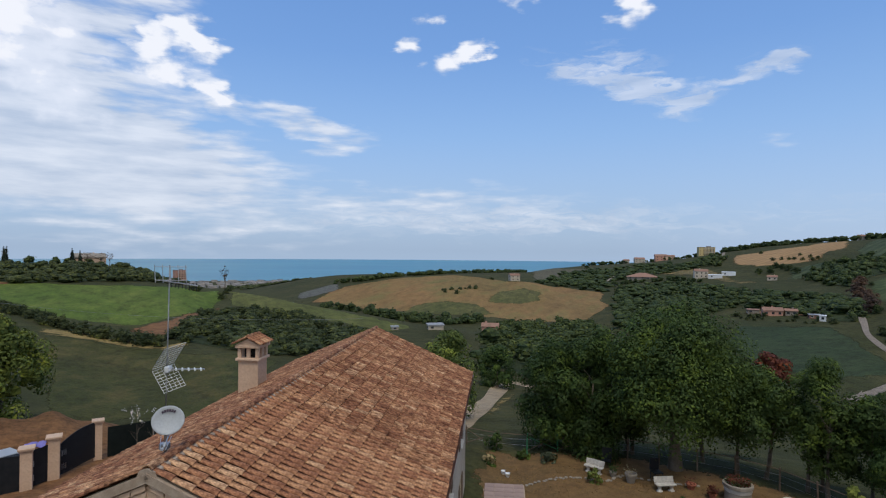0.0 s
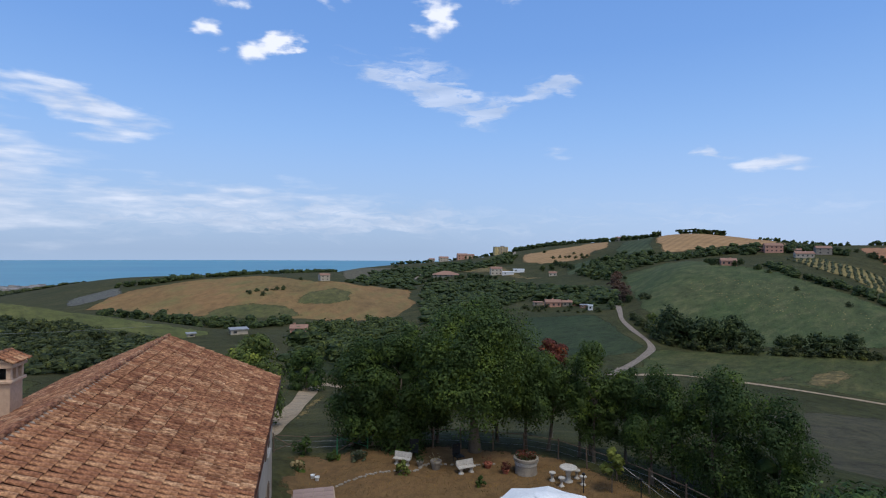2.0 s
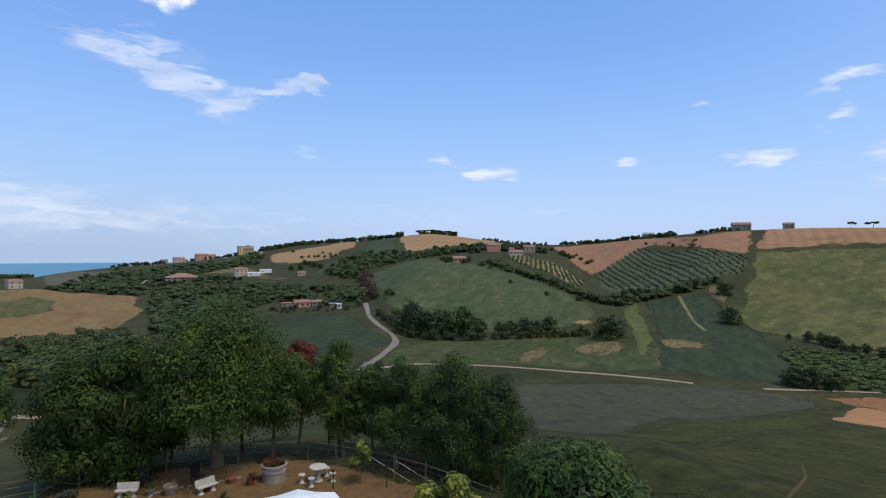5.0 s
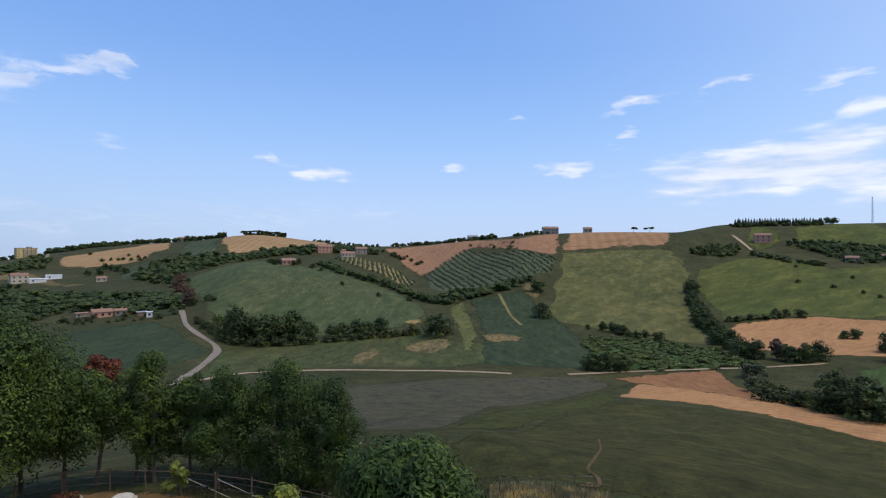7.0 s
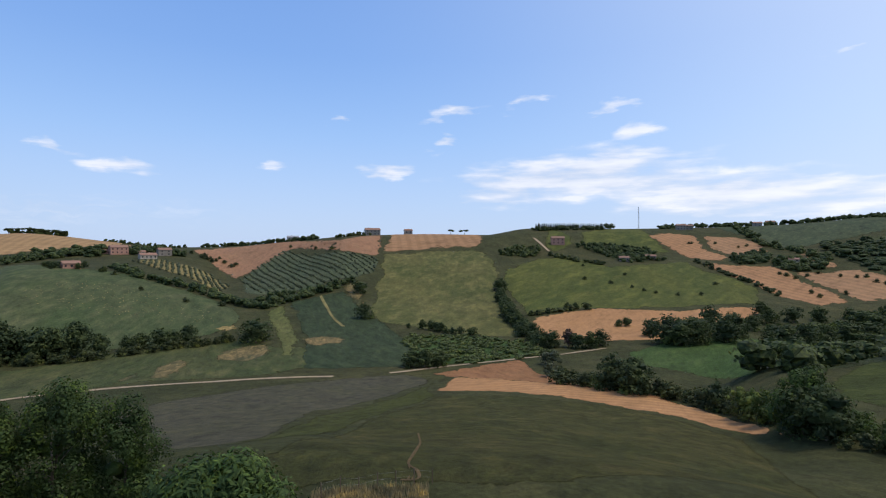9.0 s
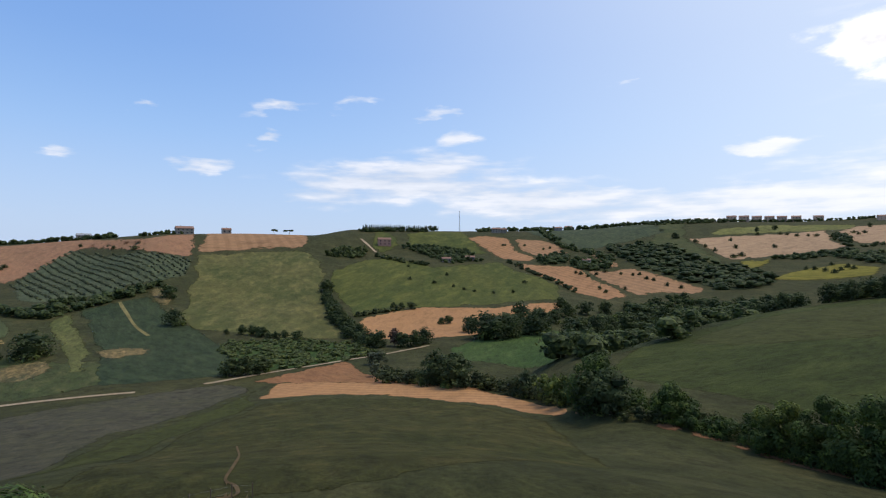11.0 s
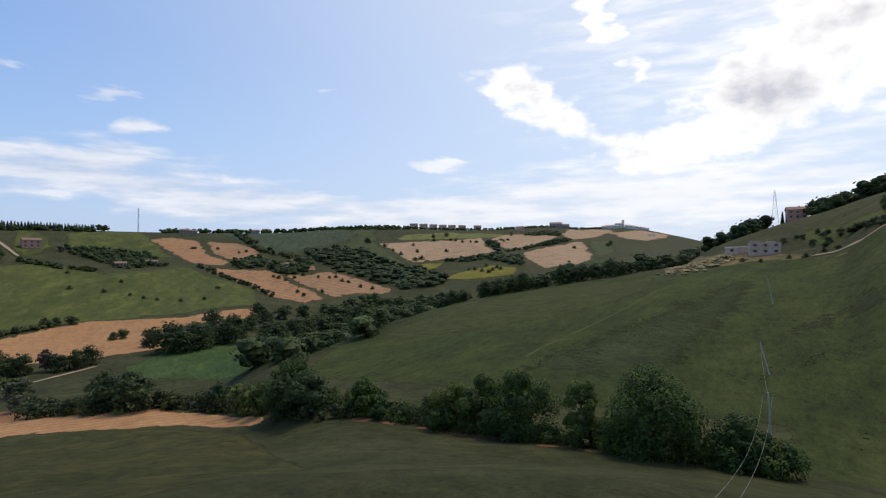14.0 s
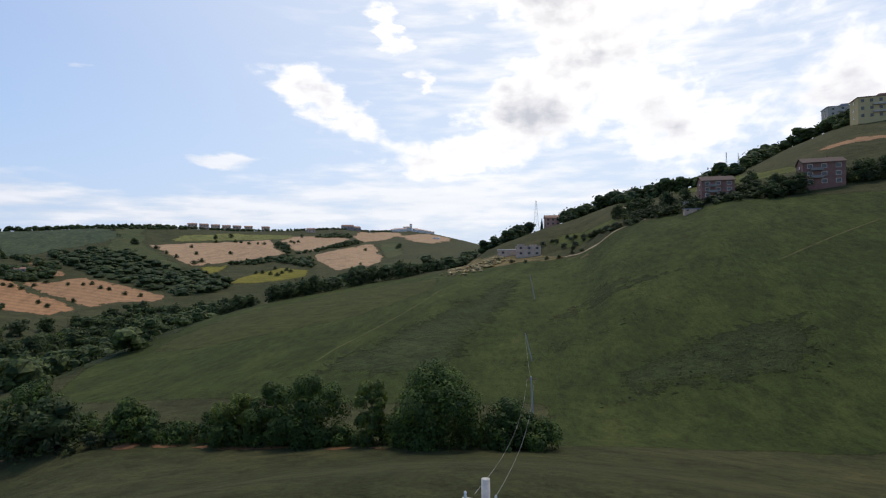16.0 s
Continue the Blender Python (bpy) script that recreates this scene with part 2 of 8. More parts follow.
def land(name, main, other, patch=0.012, tuft=0.35, rows=0.0, turn=0.0, row_tone=0.6, relief=0.5, grain=0.85, fall=60.0, long=4.0):
    """Fields: large patches between two colours, tufts or clods, all drawn out down the slope, and rows of crop or stubble where rows (metres apart) is given."""
    m, nt, b = material(name, 0.95, 0, 0.1)
    big = drawn(nt, patch, 6, 0.62, fall, long * 0.7)
    mid = drawn(nt, patch * 7, 6, 0.65, fall + 14, long)
    small = drawn(nt, tuft, 8, 0.75, fall, long)
    fine = drawn(nt, tuft * 6, 4, 0.7, fall, long * 0.7)
    c = ramp(nt, big, (0.38, main), (0.62, other))
    c = blend(nt, 0.55, c, ramp(nt, mid, (0.33, tone(main, 0.6)), (0.5, main), (0.68, tone(other, 1.25))))
    c = blend(nt, grain * 0.7, c, ramp(nt, fine, (0.32, (0.5, 0.5, 0.48)), (0.5, (1, 1, 1)), (0.7, (1.45, 1.42, 1.3))), "MULTIPLY")
    c = blend(nt, grain, c, ramp(nt, small, (0.3, (0.42, 0.42, 0.42)), (0.5, (1, 1, 1)), (0.72, (1.5, 1.45, 1.3))), "MULTIPLY")
    if rows:
        co = nt.nodes.new("ShaderNodeTexCoord").outputs["Object"]
        mp = nt.nodes.new("ShaderNodeMapping")
        nt.links.new(co, mp.inputs[0])
        mp.inputs["Rotation"].default_value = (0, 0, radians(turn))
        w = nt.nodes.new("ShaderNodeTexWave")
        nt.links.new(mp.outputs[0], w.inputs[0])
        w.inputs["Scale"].default_value, w.inputs["Distortion"].default_value = 0.314 / rows, 1.6
        w.inputs["Detail"].default_value, w.inputs["Detail Scale"].default_value = 4, 0.6
        c = blend(nt, 0.8, c, ramp(nt, w.outputs["Fac"], (0.25, (row_tone,) * 3), (0.7, (1.08, 1.08, 1.08))), "MULTIPLY")
    nt.links.new(c, b.inputs["Base Color"])
    bump(nt, b, small, 0.9, relief)
    # crops thin out at the rim of a field, and the ground beneath shows
    rim = nt.nodes.new("ShaderNodeAttribute")
    rim.attribute_name = "verge"

    def math_node(op, p, q, r=0.0, clamp=False):
        n = nt.nodes.new("ShaderNodeMath")
        n.operation, n.use_clamp = op, clamp
        for i, v in enumerate((p, q, r)):
            if isinstance(v, bpy.types.NodeSocket):
                nt.links.new(v, n.inputs[i])
            else:
                n.inputs[i].default_value = v
        return n.outputs[0]

    edge = math_node("MULTIPLY_ADD", mid, 1.6, math_node("MULTIPLY_ADD", small, 1.4, -2.05))
    bare = math_node("MULTIPLY", math_node("ADD", rim.outputs["Fac"], edge), 9.0, clamp=True)
    gate = math_node("MULTIPLY", bare, math_node("MULTIPLY", rim.outputs["Fac"], 8.0, clamp=True))
    clear = nt.nodes.new("ShaderNodeBsdfTransparent")
    mx = nt.nodes.new("ShaderNodeMixShader")
    nt.links.new(gate, mx.inputs[0]), nt.links.new(b.outputs[0], mx.inputs[1]), nt.links.new(clear.outputs[0], mx.inputs[2])
    nt.links.new(mx.outputs[0], nt.nodes["Material Output"].inputs[0])
    return m


land("ground", (0.042, 0.046, 0.017), (0.064, 0.058, 0.024), 0.01, 0.4, fall=70, long=1.4)
land("meadow", (0.078, 0.118, 0.019), (0.118, 0.135, 0.03), 0.02, 0.3, fall=-32)
land("strip", (0.09, 0.1, 0.027), (0.125, 0.118, 0.038), 0.02, 0.3, fall=-20)
land("dark_grass", (0.048, 0.056, 0.017), (0.092, 0.073, 0.026), 0.03, 0.6, fall=-32, long=2.5)
land("dirt", (0.205, 0.103, 0.052), (0.150, 0.083, 0.04), 0.05, 0.8, fall=90, long=2.5)
land("dry", (0.075, 0.075, 0.034), (0.28, 0.185, 0.08), 0.11, 0.9)
land("grey_soil", (0.115, 0.112, 0.1), (0.09, 0.092, 0.07), 0.03, 0.5, fall=-12)
land("brown_grass", (0.235, 0.135, 0.055), (0.115, 0.112, 0.038), 0.009, 0.2, grain=0.55, fall=5)
land("hollow", (0.078, 0.082, 0.026), (0.125, 0.105, 0.04), 0.02, 0.3, fall=8)
land("dark_crop", (0.032, 0.048, 0.022), (0.045, 0.056, 0.026), 0.03, 0.5, fall=60)
land("wheat", (0.33, 0.205, 0.1), (0.27, 0.167, 0.08), 0.02, 0.25, 9.0, 60, 0.9, relief=0.12, grain=0.4, fall=120)
land("wheat_rows", (0.38, 0.2, 0.09), (0.31, 0.155, 0.065), 0.03, 0.5, 3.4, 18, 0.88, relief=0.12, grain=0.4, fall=100)
land("stubble", (0.315, 0.18, 0.093), (0.26, 0.14, 0.07), 0.02, 0.3, 10.0, 75, 0.9, relief=0.12, grain=0.4, fall=125)
land("stubble_warm", (0.33, 0.175, 0.085), (0.275, 0.143, 0.068), 0.02, 0.3, 8.0, 75, 0.88, relief=0.12, grain=0.45, fall=115)
land("stubble_pale", (0.36, 0.235, 0.138), (0.29, 0.18, 0.102), 0.012, 0.2, 14.0, 40, 0.9, relief=0.12, grain=0.45, fall=140)
land("lime_far", (0.12, 0.125, 0.035), (0.16, 0.15, 0.05), 0.012, 0.2, fall=130)
land("slope_grey", (0.037, 0.048, 0.016), (0.055, 0.063, 0.022), 0.03, 0.8, relief=0.8, grain=1.0, fall=60, long=1.6)
land("fallow_far", (0.115, 0.1, 0.068), (0.08, 0.078, 0.045), 0.02, 0.2, fall=20)
land("red_soil", (0.300, 0.155, 0.085), (0.240, 0.135, 0.071), 0.02, 0.3, grain=0.5, fall=62)
land("warm_soil", (0.26, 0.125, 0.058), (0.165, 0.09, 0.04), 0.03, 0.4, grain=0.6, fall=62)
land("grove", (0.066, 0.084, 0.044), (0.098, 0.104, 0.054), 0.03, 0.3, fall=68)
land("grove_dry", (0.224, 0.177, 0.071), (0.168, 0.146, 0.059), 0.02, 0.4)
land("hill_green", (0.052, 0.073, 0.027), (0.09, 0.092, 0.042), 0.028, 0.25, grain=0.7, fall=55)
land("valley", (0.05, 0.064, 0.022), (0.085, 0.08, 0.032), 0.03, 0.4, fall=58)
land("wedge", (0.085, 0.096, 0.03), (0.125, 0.118, 0.043), 0.05, 0.5, fall=66)
land("yellow_green", (0.072, 0.08, 0.025), (0.16, 0.133, 0.048), 0.02, 0.25, grain=0.6, fall=78, long=3.0)
land("green_field", (0.058, 0.072, 0.017), (0.112, 0.108, 0.026), 0.016, 0.25, grain=0.6, fall=100)
land("clover", (0.042, 0.076, 0.02), (0.06, 0.085, 0.026), 0.03, 0.5, fall=105)
land("fallow", (0.07, 0.064, 0.042), (0.062, 0.06, 0.03), 0.03, 0.5, fall=65, long=1.8)
land("lime", (0.05, 0.056, 0.015), (0.05, 0.053, 0.016), 0.03, 0.5, fall=75, long=1.8)
land("weedy", (0.042, 0.046, 0.014), (0.07, 0.06, 0.02), 0.035, 0.7, grain=0.95, fall=80, long=1.5)
land("slope", (0.038, 0.051, 0.0125), (0.061, 0.07, 0.018), 0.014, 0.6, relief=0.8, fall=160, long=2.2)
land("gravel", (0.260, 0.215, 0.178), (0.200, 0.165, 0.130), 0.25, 2.0)
land("track", (0.40, 0.31, 0.21), (0.30, 0.22, 0.14), 0.25, 2.0)
land("straw", (0.30, 0.215, 0.085), (0.2, 0.155, 0.065), 0.08, 0.9)
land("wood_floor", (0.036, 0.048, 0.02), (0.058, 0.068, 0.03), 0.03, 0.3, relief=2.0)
land("far_green", (0.046, 0.064, 0.034), (0.075, 0.086, 0.04), 0.03, 0.12, 8.0, 50, 0.75, fall=115)
land("yellow_weeds", (0.15, 0.135, 0.022), (0.19, 0.155, 0.03), 0.03, 0.3)
land("soil_path", (0.15, 0.1, 0.052), (0.11, 0.085, 0.04), 0.3, 2.0)
land("garden_soil", (0.165, 0.098, 0.045), (0.118, 0.078, 0.035), 0.18, 2.2, relief=0.04, grain=0.6, long=1.2)


def leafy(name, dark, light, rough=0.55, through=0.25):
    m, nt, b = material(name, 0.7, 0, 0.2)
    g = nt.nodes.new("ShaderNodeNewGeometry")
    oi = nt.nodes.new("ShaderNodeObjectInfo")
    c = ramp(nt, g.outputs["Random Per Island"], (0.0, tone(dark, 1.15)), (0.85, light), (1.0, tone(light, 1.2)))
    big = noise_fac(nt, 0.35, 3, 0.6)
    c = blend(nt, 0.6, c, ramp(nt, big, (0.35, (0.6, 0.62, 0.6)), (0.65, (1.35, 1.3, 1.1))), "MULTIPLY")
    tips = noise_fac(nt, 0.95, 4, 0.6)
    c = blend(nt, 0.75, c, ramp(nt, tips, (0.4, (0.55, 0.6, 0.66)), (0.53, (1, 1, 1)), (0.64, (2.1, 1.85, 1.1))), "MULTIPLY")
    c = blend(nt, 0.7, c, ramp(nt, oi.outputs["Random"], (0.0, (0.7, 0.75, 0.75)), (0.6, (1.0, 1.0, 0.95)), (1.0, (1.18, 1.1, 0.9))), "MULTIPLY")
    nt.links.new(c, b.inputs["Base Color"])
    if through:
        t = nt.nodes.new("ShaderNodeBsdfTranslucent")
        nt.links.new(c, t.inputs[0])
        mx = nt.nodes.new("ShaderNodeMixShader")
        mx.inputs[0].default_value = through
        nt.links.new(b.outputs[0], mx.inputs[1]), nt.links.new(t.outputs[0], mx.inputs[2])
        nt.links.new(mx.outputs[0], nt.nodes["Material Output"].inputs[0])
    return m


leafy("leaf_oak", (0.035, 0.062, 0.017), (0.066, 0.102, 0.025), through=0.22)
leafy("leaf_far", (0.035, 0.056, 0.024), (0.082, 0.108, 0.042), through=0.35)
leafy("leaf_olive", (0.056, 0.07, 0.042), (0.105, 0.118, 0.072), through=0.15)
leafy("leaf_fig", (0.026, 0.055, 0.016), (0.078, 0.125, 0.036))
leafy("leaf_reed", (0.060, 0.085, 0.027), (0.110, 0.130, 0.051))
leafy("leaf_lime", (0.090, 0.120, 0.027), (0.200, 0.230, 0.061))
leafy("leaf_pine", (0.055, 0.085, 0.022), (0.140, 0.170, 0.041))
leafy("leaf_red", (0.085, 0.026, 0.02), (0.16, 0.05, 0.035))
leafy("leaf_cypress", (0.012, 0.020, 0.016), (0.028, 0.040, 0.027), through=0)
leafy("leaf_dry", (0.30, 0.225, 0.12), (0.46, 0.36, 0.20))
leafy("leaf_straw", (0.15, 0.1, 0.045), (0.21, 0.14, 0.065))
leafy("leaf_brown", (0.085, 0.052, 0.042), (0.15, 0.092, 0.07))
leafy("leaf_scrub", (0.036, 0.05, 0.022), (0.085, 0.1, 0.04), through=0.3)
leafy("blossom", (0.600, 0.570, 0.675), (0.800, 0.780, 0.972))


def plain(name, a, b2, scale=3.0, rough=0.7, metal=0.0, relief=0.02, spec=0.3, detail=6):
    """Plaster, stone, timber, painted metal: two tones in stains and grain."""
    m, nt, b = material(name, rough, metal, spec)
    big = noise_fac(nt, scale, detail, 0.6)
    small = noise_fac(nt, scale * 9, 8, 0.7)
    c = ramp(nt, big, (0.34, a), (0.66, b2))
    c = blend(nt, 0.5, c, ramp(nt, small, (0.3, (0.7, 0.7, 0.7)), (0.7, (1.2, 1.2, 1.2))), "MULTIPLY")
    oi = nt.nodes.new("ShaderNodeObjectInfo")
    c = blend(nt, 0.35, c, ramp(nt, oi.outputs["Random"], (0, (0.75, 0.75, 0.75)), (1, (1.2, 1.2, 1.2))), "MULTIPLY")
    nt.links.new(c, b.inputs["Base Color"])
    bump(nt, b, small, 0.6, relief)
    return m


plain("bark", (0.09, 0.07, 0.05), (0.16, 0.13, 0.10), 4.0, 0.9, relief=0.05)
plain("plaster", (0.58, 0.40, 0.28), (0.52, 0.35, 0.24), 1.2, 0.85)
plain("white_plaster", (0.52, 0.45, 0.36), (0.40, 0.34, 0.27), 0.6, 0.85)
plain("pink_plaster", (0.5, 0.27, 0.19), (0.42, 0.22, 0.16), 0.6, 0.85)
plain("yellow_plaster", (0.55, 0.42, 0.2), (0.5, 0.38, 0.18), 0.3, 0.85)
plain("brick_wall", (0.27, 0.135, 0.1), (0.2, 0.105, 0.08), 0.8, 0.9)
plain("brown_roof", (0.13, 0.085, 0.065), (0.1, 0.065, 0.05), 1.0, 0.9)
plain("grey_wall", (0.30, 0.27, 0.23), (0.22, 0.195, 0.165), 0.6, 0.9)
plain("stone_wall", (0.30, 0.26, 0.21), (0.2, 0.17, 0.14), 1.5, 0.9, relief=0.05)
plain("far_roof", (0.30, 0.17, 0.12), (0.24, 0.14, 0.10), 1.0, 0.9)
plain("grey_roof", (0.3, 0.31, 0.32), (0.22, 0.22, 0.23), 1.0, 0.8)
plain("window_dark", (0.03, 0.035, 0.04), (0.05, 0.055, 0.06), 1.0, 0.15, spec=0.5)
plain("mortar", (0.42, 0.33, 0.25), (0.3, 0.22, 0.16), 5.0, 0.95)
plain("white_stone", (0.54, 0.50, 0.44), (0.38, 0.35, 0.31), 6.0, 0.75, relief=0.01)
plain("timber", (0.11, 0.075, 0.05), (0.17, 0.12, 0.085), 5.0, 0.85)
plain("green_post", (0.04, 0.16, 0.07), (0.05, 0.19, 0.09), 5.0, 0.6)
plain("dark_steel", (0.012, 0.014, 0.018), (0.02, 0.022, 0.026), 3.0, 0.5, 0.3)
plain("wire", (0.2, 0.2, 0.2), (0.3, 0.3, 0.3), 5.0, 0.45, 0.8)
plain("galvanised", (0.42, 0.43, 0.44), (0.55, 0.55, 0.55), 6.0, 0.4, 0.85, 0.003)
plain("white_paint", (0.72, 0.72, 0.72), (0.62, 0.62, 0.61), 2.0, 0.45, 0, 0.003)
plain("dish_grey", (0.40, 0.41, 0.42), (0.35, 0.36, 0.37), 2.0, 0.5, 0, 0.003)
plain("ruin_stone", (0.60, 0.45, 0.34), (0.44, 0.33, 0.24), 0.8, 0.9, relief=0.05)
plain("pale_stone", (0.8, 0.75, 0.69), (0.68, 0.63, 0.57), 0.05, 0.9)
plain("town_wall", (0.34, 0.31, 0.28), (0.25, 0.22, 0.2), 0.05, 0.9)
plain("dark_ink", (0.05, 0.03, 0.05), (0.06, 0.04, 0.06), 6.0, 0.6)
plain("terracotta", (0.36, 0.12, 0.07), (0.28, 0.09, 0.055), 5.0, 0.85)
plain("concrete", (0.42, 0.40, 0.37), (0.32, 0.30, 0.27), 2.0, 0.9)
plain("paving", (0.34, 0.24, 0.20), (0.28, 0.2, 0.17), 1.0, 0.85)
plain("canvas", (0.78, 0.78, 0.76), (0.70, 0.70, 0.69), 1.0, 0.8, relief=0.004)
plain("shade_net", (0.012, 0.018, 0.016), (0.02, 0.028, 0.024), 3.0, 0.8)
plain("car_paint", (0.5, 0.52, 0.54), (0.48, 0.5, 0.52), 2.0, 0.3, 0.4, 0.001)
plain("cloth", (0.16, 0.15, 0.42), (0.22, 0.2, 0.5), 6.0, 0.9)
plain("copper", (0.10, 0.05, 0.035), (0.14, 0.07, 0.05), 3.0, 0.55, 0.3)


def tile_mat(name, k):
    """Weathered clay: every tile its own tone, streaked along its length, with darker stains over the slope."""
    m, nt, b = material(name, 0.88, 0, 0.2)
    oi = nt.nodes.new("ShaderNodeObjectInfo")
    g = nt.nodes.new("ShaderNodeNewGeometry")
    add = nt.nodes.new("ShaderNodeMath")
    add.operation = "ADD"
    nt.links.new(g.outputs["Random Per Island"], add.inputs[0]), nt.links.new(oi.outputs["Random"], add.inputs[1])
    fr = nt.nodes.new("ShaderNodeMath")
    fr.operation = "FRACT"
    nt.links.new(add.outputs[0], fr.inputs[0])
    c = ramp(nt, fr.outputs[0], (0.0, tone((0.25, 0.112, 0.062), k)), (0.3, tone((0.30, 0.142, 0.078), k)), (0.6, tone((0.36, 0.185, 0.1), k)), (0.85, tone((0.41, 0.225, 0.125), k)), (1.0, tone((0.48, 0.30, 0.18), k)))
    st = noise_fac(nt, 1.0, 6, 0.7, (7.0, 22.0, 12.0))
    c = blend(nt, 0.95, c, ramp(nt, st, (0.36, (0.34, 0.26, 0.22)), (0.5, (0.92, 0.88, 0.84)), (0.64, (1.75, 1.78, 1.66))), "MULTIPLY")
    blot = noise_fac(nt, 6.0, 6, 0.65)
    c = blend(nt, 0.7, c, ramp(nt, blot, (0.36, (0.5, 0.42, 0.4)), (0.6, (1.2, 1.2, 1.2))), "MULTIPLY")
    wide = noise_fac(nt, 0.8, 5, 0.6)
    c = blend(nt, 0.6, c, ramp(nt, wide, (0.36, (0.55, 0.46, 0.44)), (0.62, (1.15, 1.15, 1.15))), "MULTIPLY")
    nt.links.new(c, b.inputs["Base Color"])
    bump(nt, b, noise_fac(nt, 60, 6, 0.7), 0.5, 0.004)


tile_mat("roof_tile", 0.88)
# same clay darkened for the channels: the shade between barrels is in its colour
tile_mat("shaded_channel_tile", 0.32)


def water_mat():
    m, nt, b = material("sea", 0.35, 0, 0.25)
    n = noise_fac(nt, 0.004, 5, 0.6, (0.35, 1, 1))
    c = ramp(nt, n, (0.35, (0.025, 0.16, 0.24)), (0.65, (0.05, 0.22, 0.28)))
    nt.links.new(c, b.inputs["Base Color"])
    bump(nt, b, noise_fac(nt, 0.15, 6, 0.7), 0.4, 0.5)


water_mat()

# ---- the lie of the land: sections outwards from the hilltop, by compass bearing ----
EYE = 12.0
SEA = -76.0
SECTIONS = []


def section(bearing, *stations):
    """Distances in metres and the slope in degrees at which the ground there lies from the hilltop's 12 m mark."""
    SECTIONS.append((bearing, [(r, EYE + r * math.tan(radians(a))) for r, a in stations]))


section(-80, (30, -22), (60, -12.5), (110, -7.4), (215, -2), (330, 0.5), (400, 0), (700, -2), (1560, -2.2))
section(-60, (30, -22), (60, -13.0), (110, -8.0), (250, -3.8), (330, -1.0), (400, -2.0), (700, -4.8), (1560, -3.2))
section(-45, (30, -22), (60, -13.2), (120, -7.6), (250, -3.6), (350, -1.3), (420, -2.2), (700, -5), (1560, -3.2))
section(-38, (30, -21.5), (55, -14.2), (130, -7), (250, -3.5), (370, -1.3), (440, -2.4), (800, -5), (1560, -3.2))
section(-30, (30, -21), (50, -15.5), (108, -9.6), (255, -3.7), (360, -2.0), (440, -3.2), (800, -5), (1560, -3.2))
section(-26, (30, -21), (50, -15.8), (104, -9.9), (258, -3.8), (345, -3.4), (440, -4.4), (800, -5), (1560, -3.2))
section(-22, (28, -22), (50, -16), (100, -10.2), (180, -6.5), (262, -4.1), (400, -6), (800, -4.6), (1560, -3.2))
section(-10, (28, -22), (50, -16.5), (100, -11), (150, -8.2), (200, -6.4), (330, -7.6), (700, -2.7), (1560, -3.2))
section(0, (28, -22), (50, -17), (90, -12.5), (130, -9.3), (155, -8.1), (320, -7.4), (700, -2.5), (1560, -3.2))
section(8, (33, -20.5), (55, -16.5), (90, -13.7), (150, -10.5), (230, -9), (340, -7.2), (750, -2.4), (1300, -2.3))
section(12, (33, -20), (60, -16.5), (90, -13.6), (150, -11), (230, -9), (330, -7), (600, -3.8), (1150, -1.7))
section(22, (33, -20), (60, -17), (95, -14), (150, -11.5), (230, -8.6), (400, -5), (580, -3.1), (1100, -0.8))
section(32, (33, -20), (65, -17), (110, -14), (170, -11), (240, -7.9), (340, -5.3), (600, -2.2), (1000, 0.8))
section(38, (33, -20), (65, -17), (110, -14), (165, -11.5), (230, -8.6), (330, -5.2), (520, -2), (950, 1.2))
section(44, (33, -20), (65, -17), (110, -14.2), (165, -11.7), (235, -9), (480, -0.9), (600, -0.6), (850, 1.9))
section(50, (33, -20), (65, -17), (110, -14.2), (165, -11.8), (235, -9), (450, -1.6), (600, -0.3), (880, 1.3))
section(56, (33, -20), (65, -17), (112, -14.2), (167, -11.9), (235, -9), (390, -3.4), (560, -0.8), (870, 0.8))
section(60, (33, -20), (65, -17), (115, -14.2), (170, -11.9), (235, -9.2), (330, -5.2), (520, -2.6), (850, 0.9))
section(66, (33, -20), (65, -17), (115, -14.2), (170, -11.9), (240, -8.6), (330, -5.4), (520, -1.4), (760, 1.4))
section(72, (30, -21.5), (65, -17.5), (115, -14.5), (172, -11.9), (240, -8.8), (340, -5), (500, 0), (640, 2.0))
section(80, (28, -23), (65, -17.5), (115, -14.5), (175, -11.9), (240, -8.8), (350, -5), (520, 0), (640, 2.2))
section(86, (28, -23), (65, -17.5), (115, -14.6), (175, -11.7), (240, -8.8), (350, -5), (520, 0), (640, 2.1))
section(91, (28, -23), (65, -17.5), (115, -14.6), (175, -11.5), (245, -8.5), (340, -5.2), (540, -0.3), (760, 2.7))
section(96, (28, -23), (62, -18), (110, -15), (175, -11.2), (250, -8.3), (350, -5.0), (560, -0.2), (800, 2.6))
section(102, (28, -23), (60, -18.5), (105, -15.2), (180, -10.8), (260, -7.8), (370, -4.6), (600, -0.2), (900, 2.5))
section(108, (28, -23), (58, -19), (100, -15.6), (180, -10.6), (270, -7.2), (400, -4), (650, 0), (950, 2.5))
section(114, (28, -23), (56, -19.5), (85, -16.3), (130, -10.8), (250, -8.8), (420, -4.2), (700, 0.3), (1000, 2.6))
section(120, (28, -23), (56, -19.5), (80, -16), (170, -8.6), (270, -9.2), (450, -3.8), (750, 1), (1050, 3.0))
section(126, (28, -23), (56, -19.5), (80, -16), (205, -6.4), (290, -8.0), (500, -2.8), (850, 1.6), (1150, 3.1))
section(132, (28, -23), (57, -19.4), (80, -16), (225, -4.75), (320, -6.4), (600, -1.2), (1000, 2), (1300, 2.9))
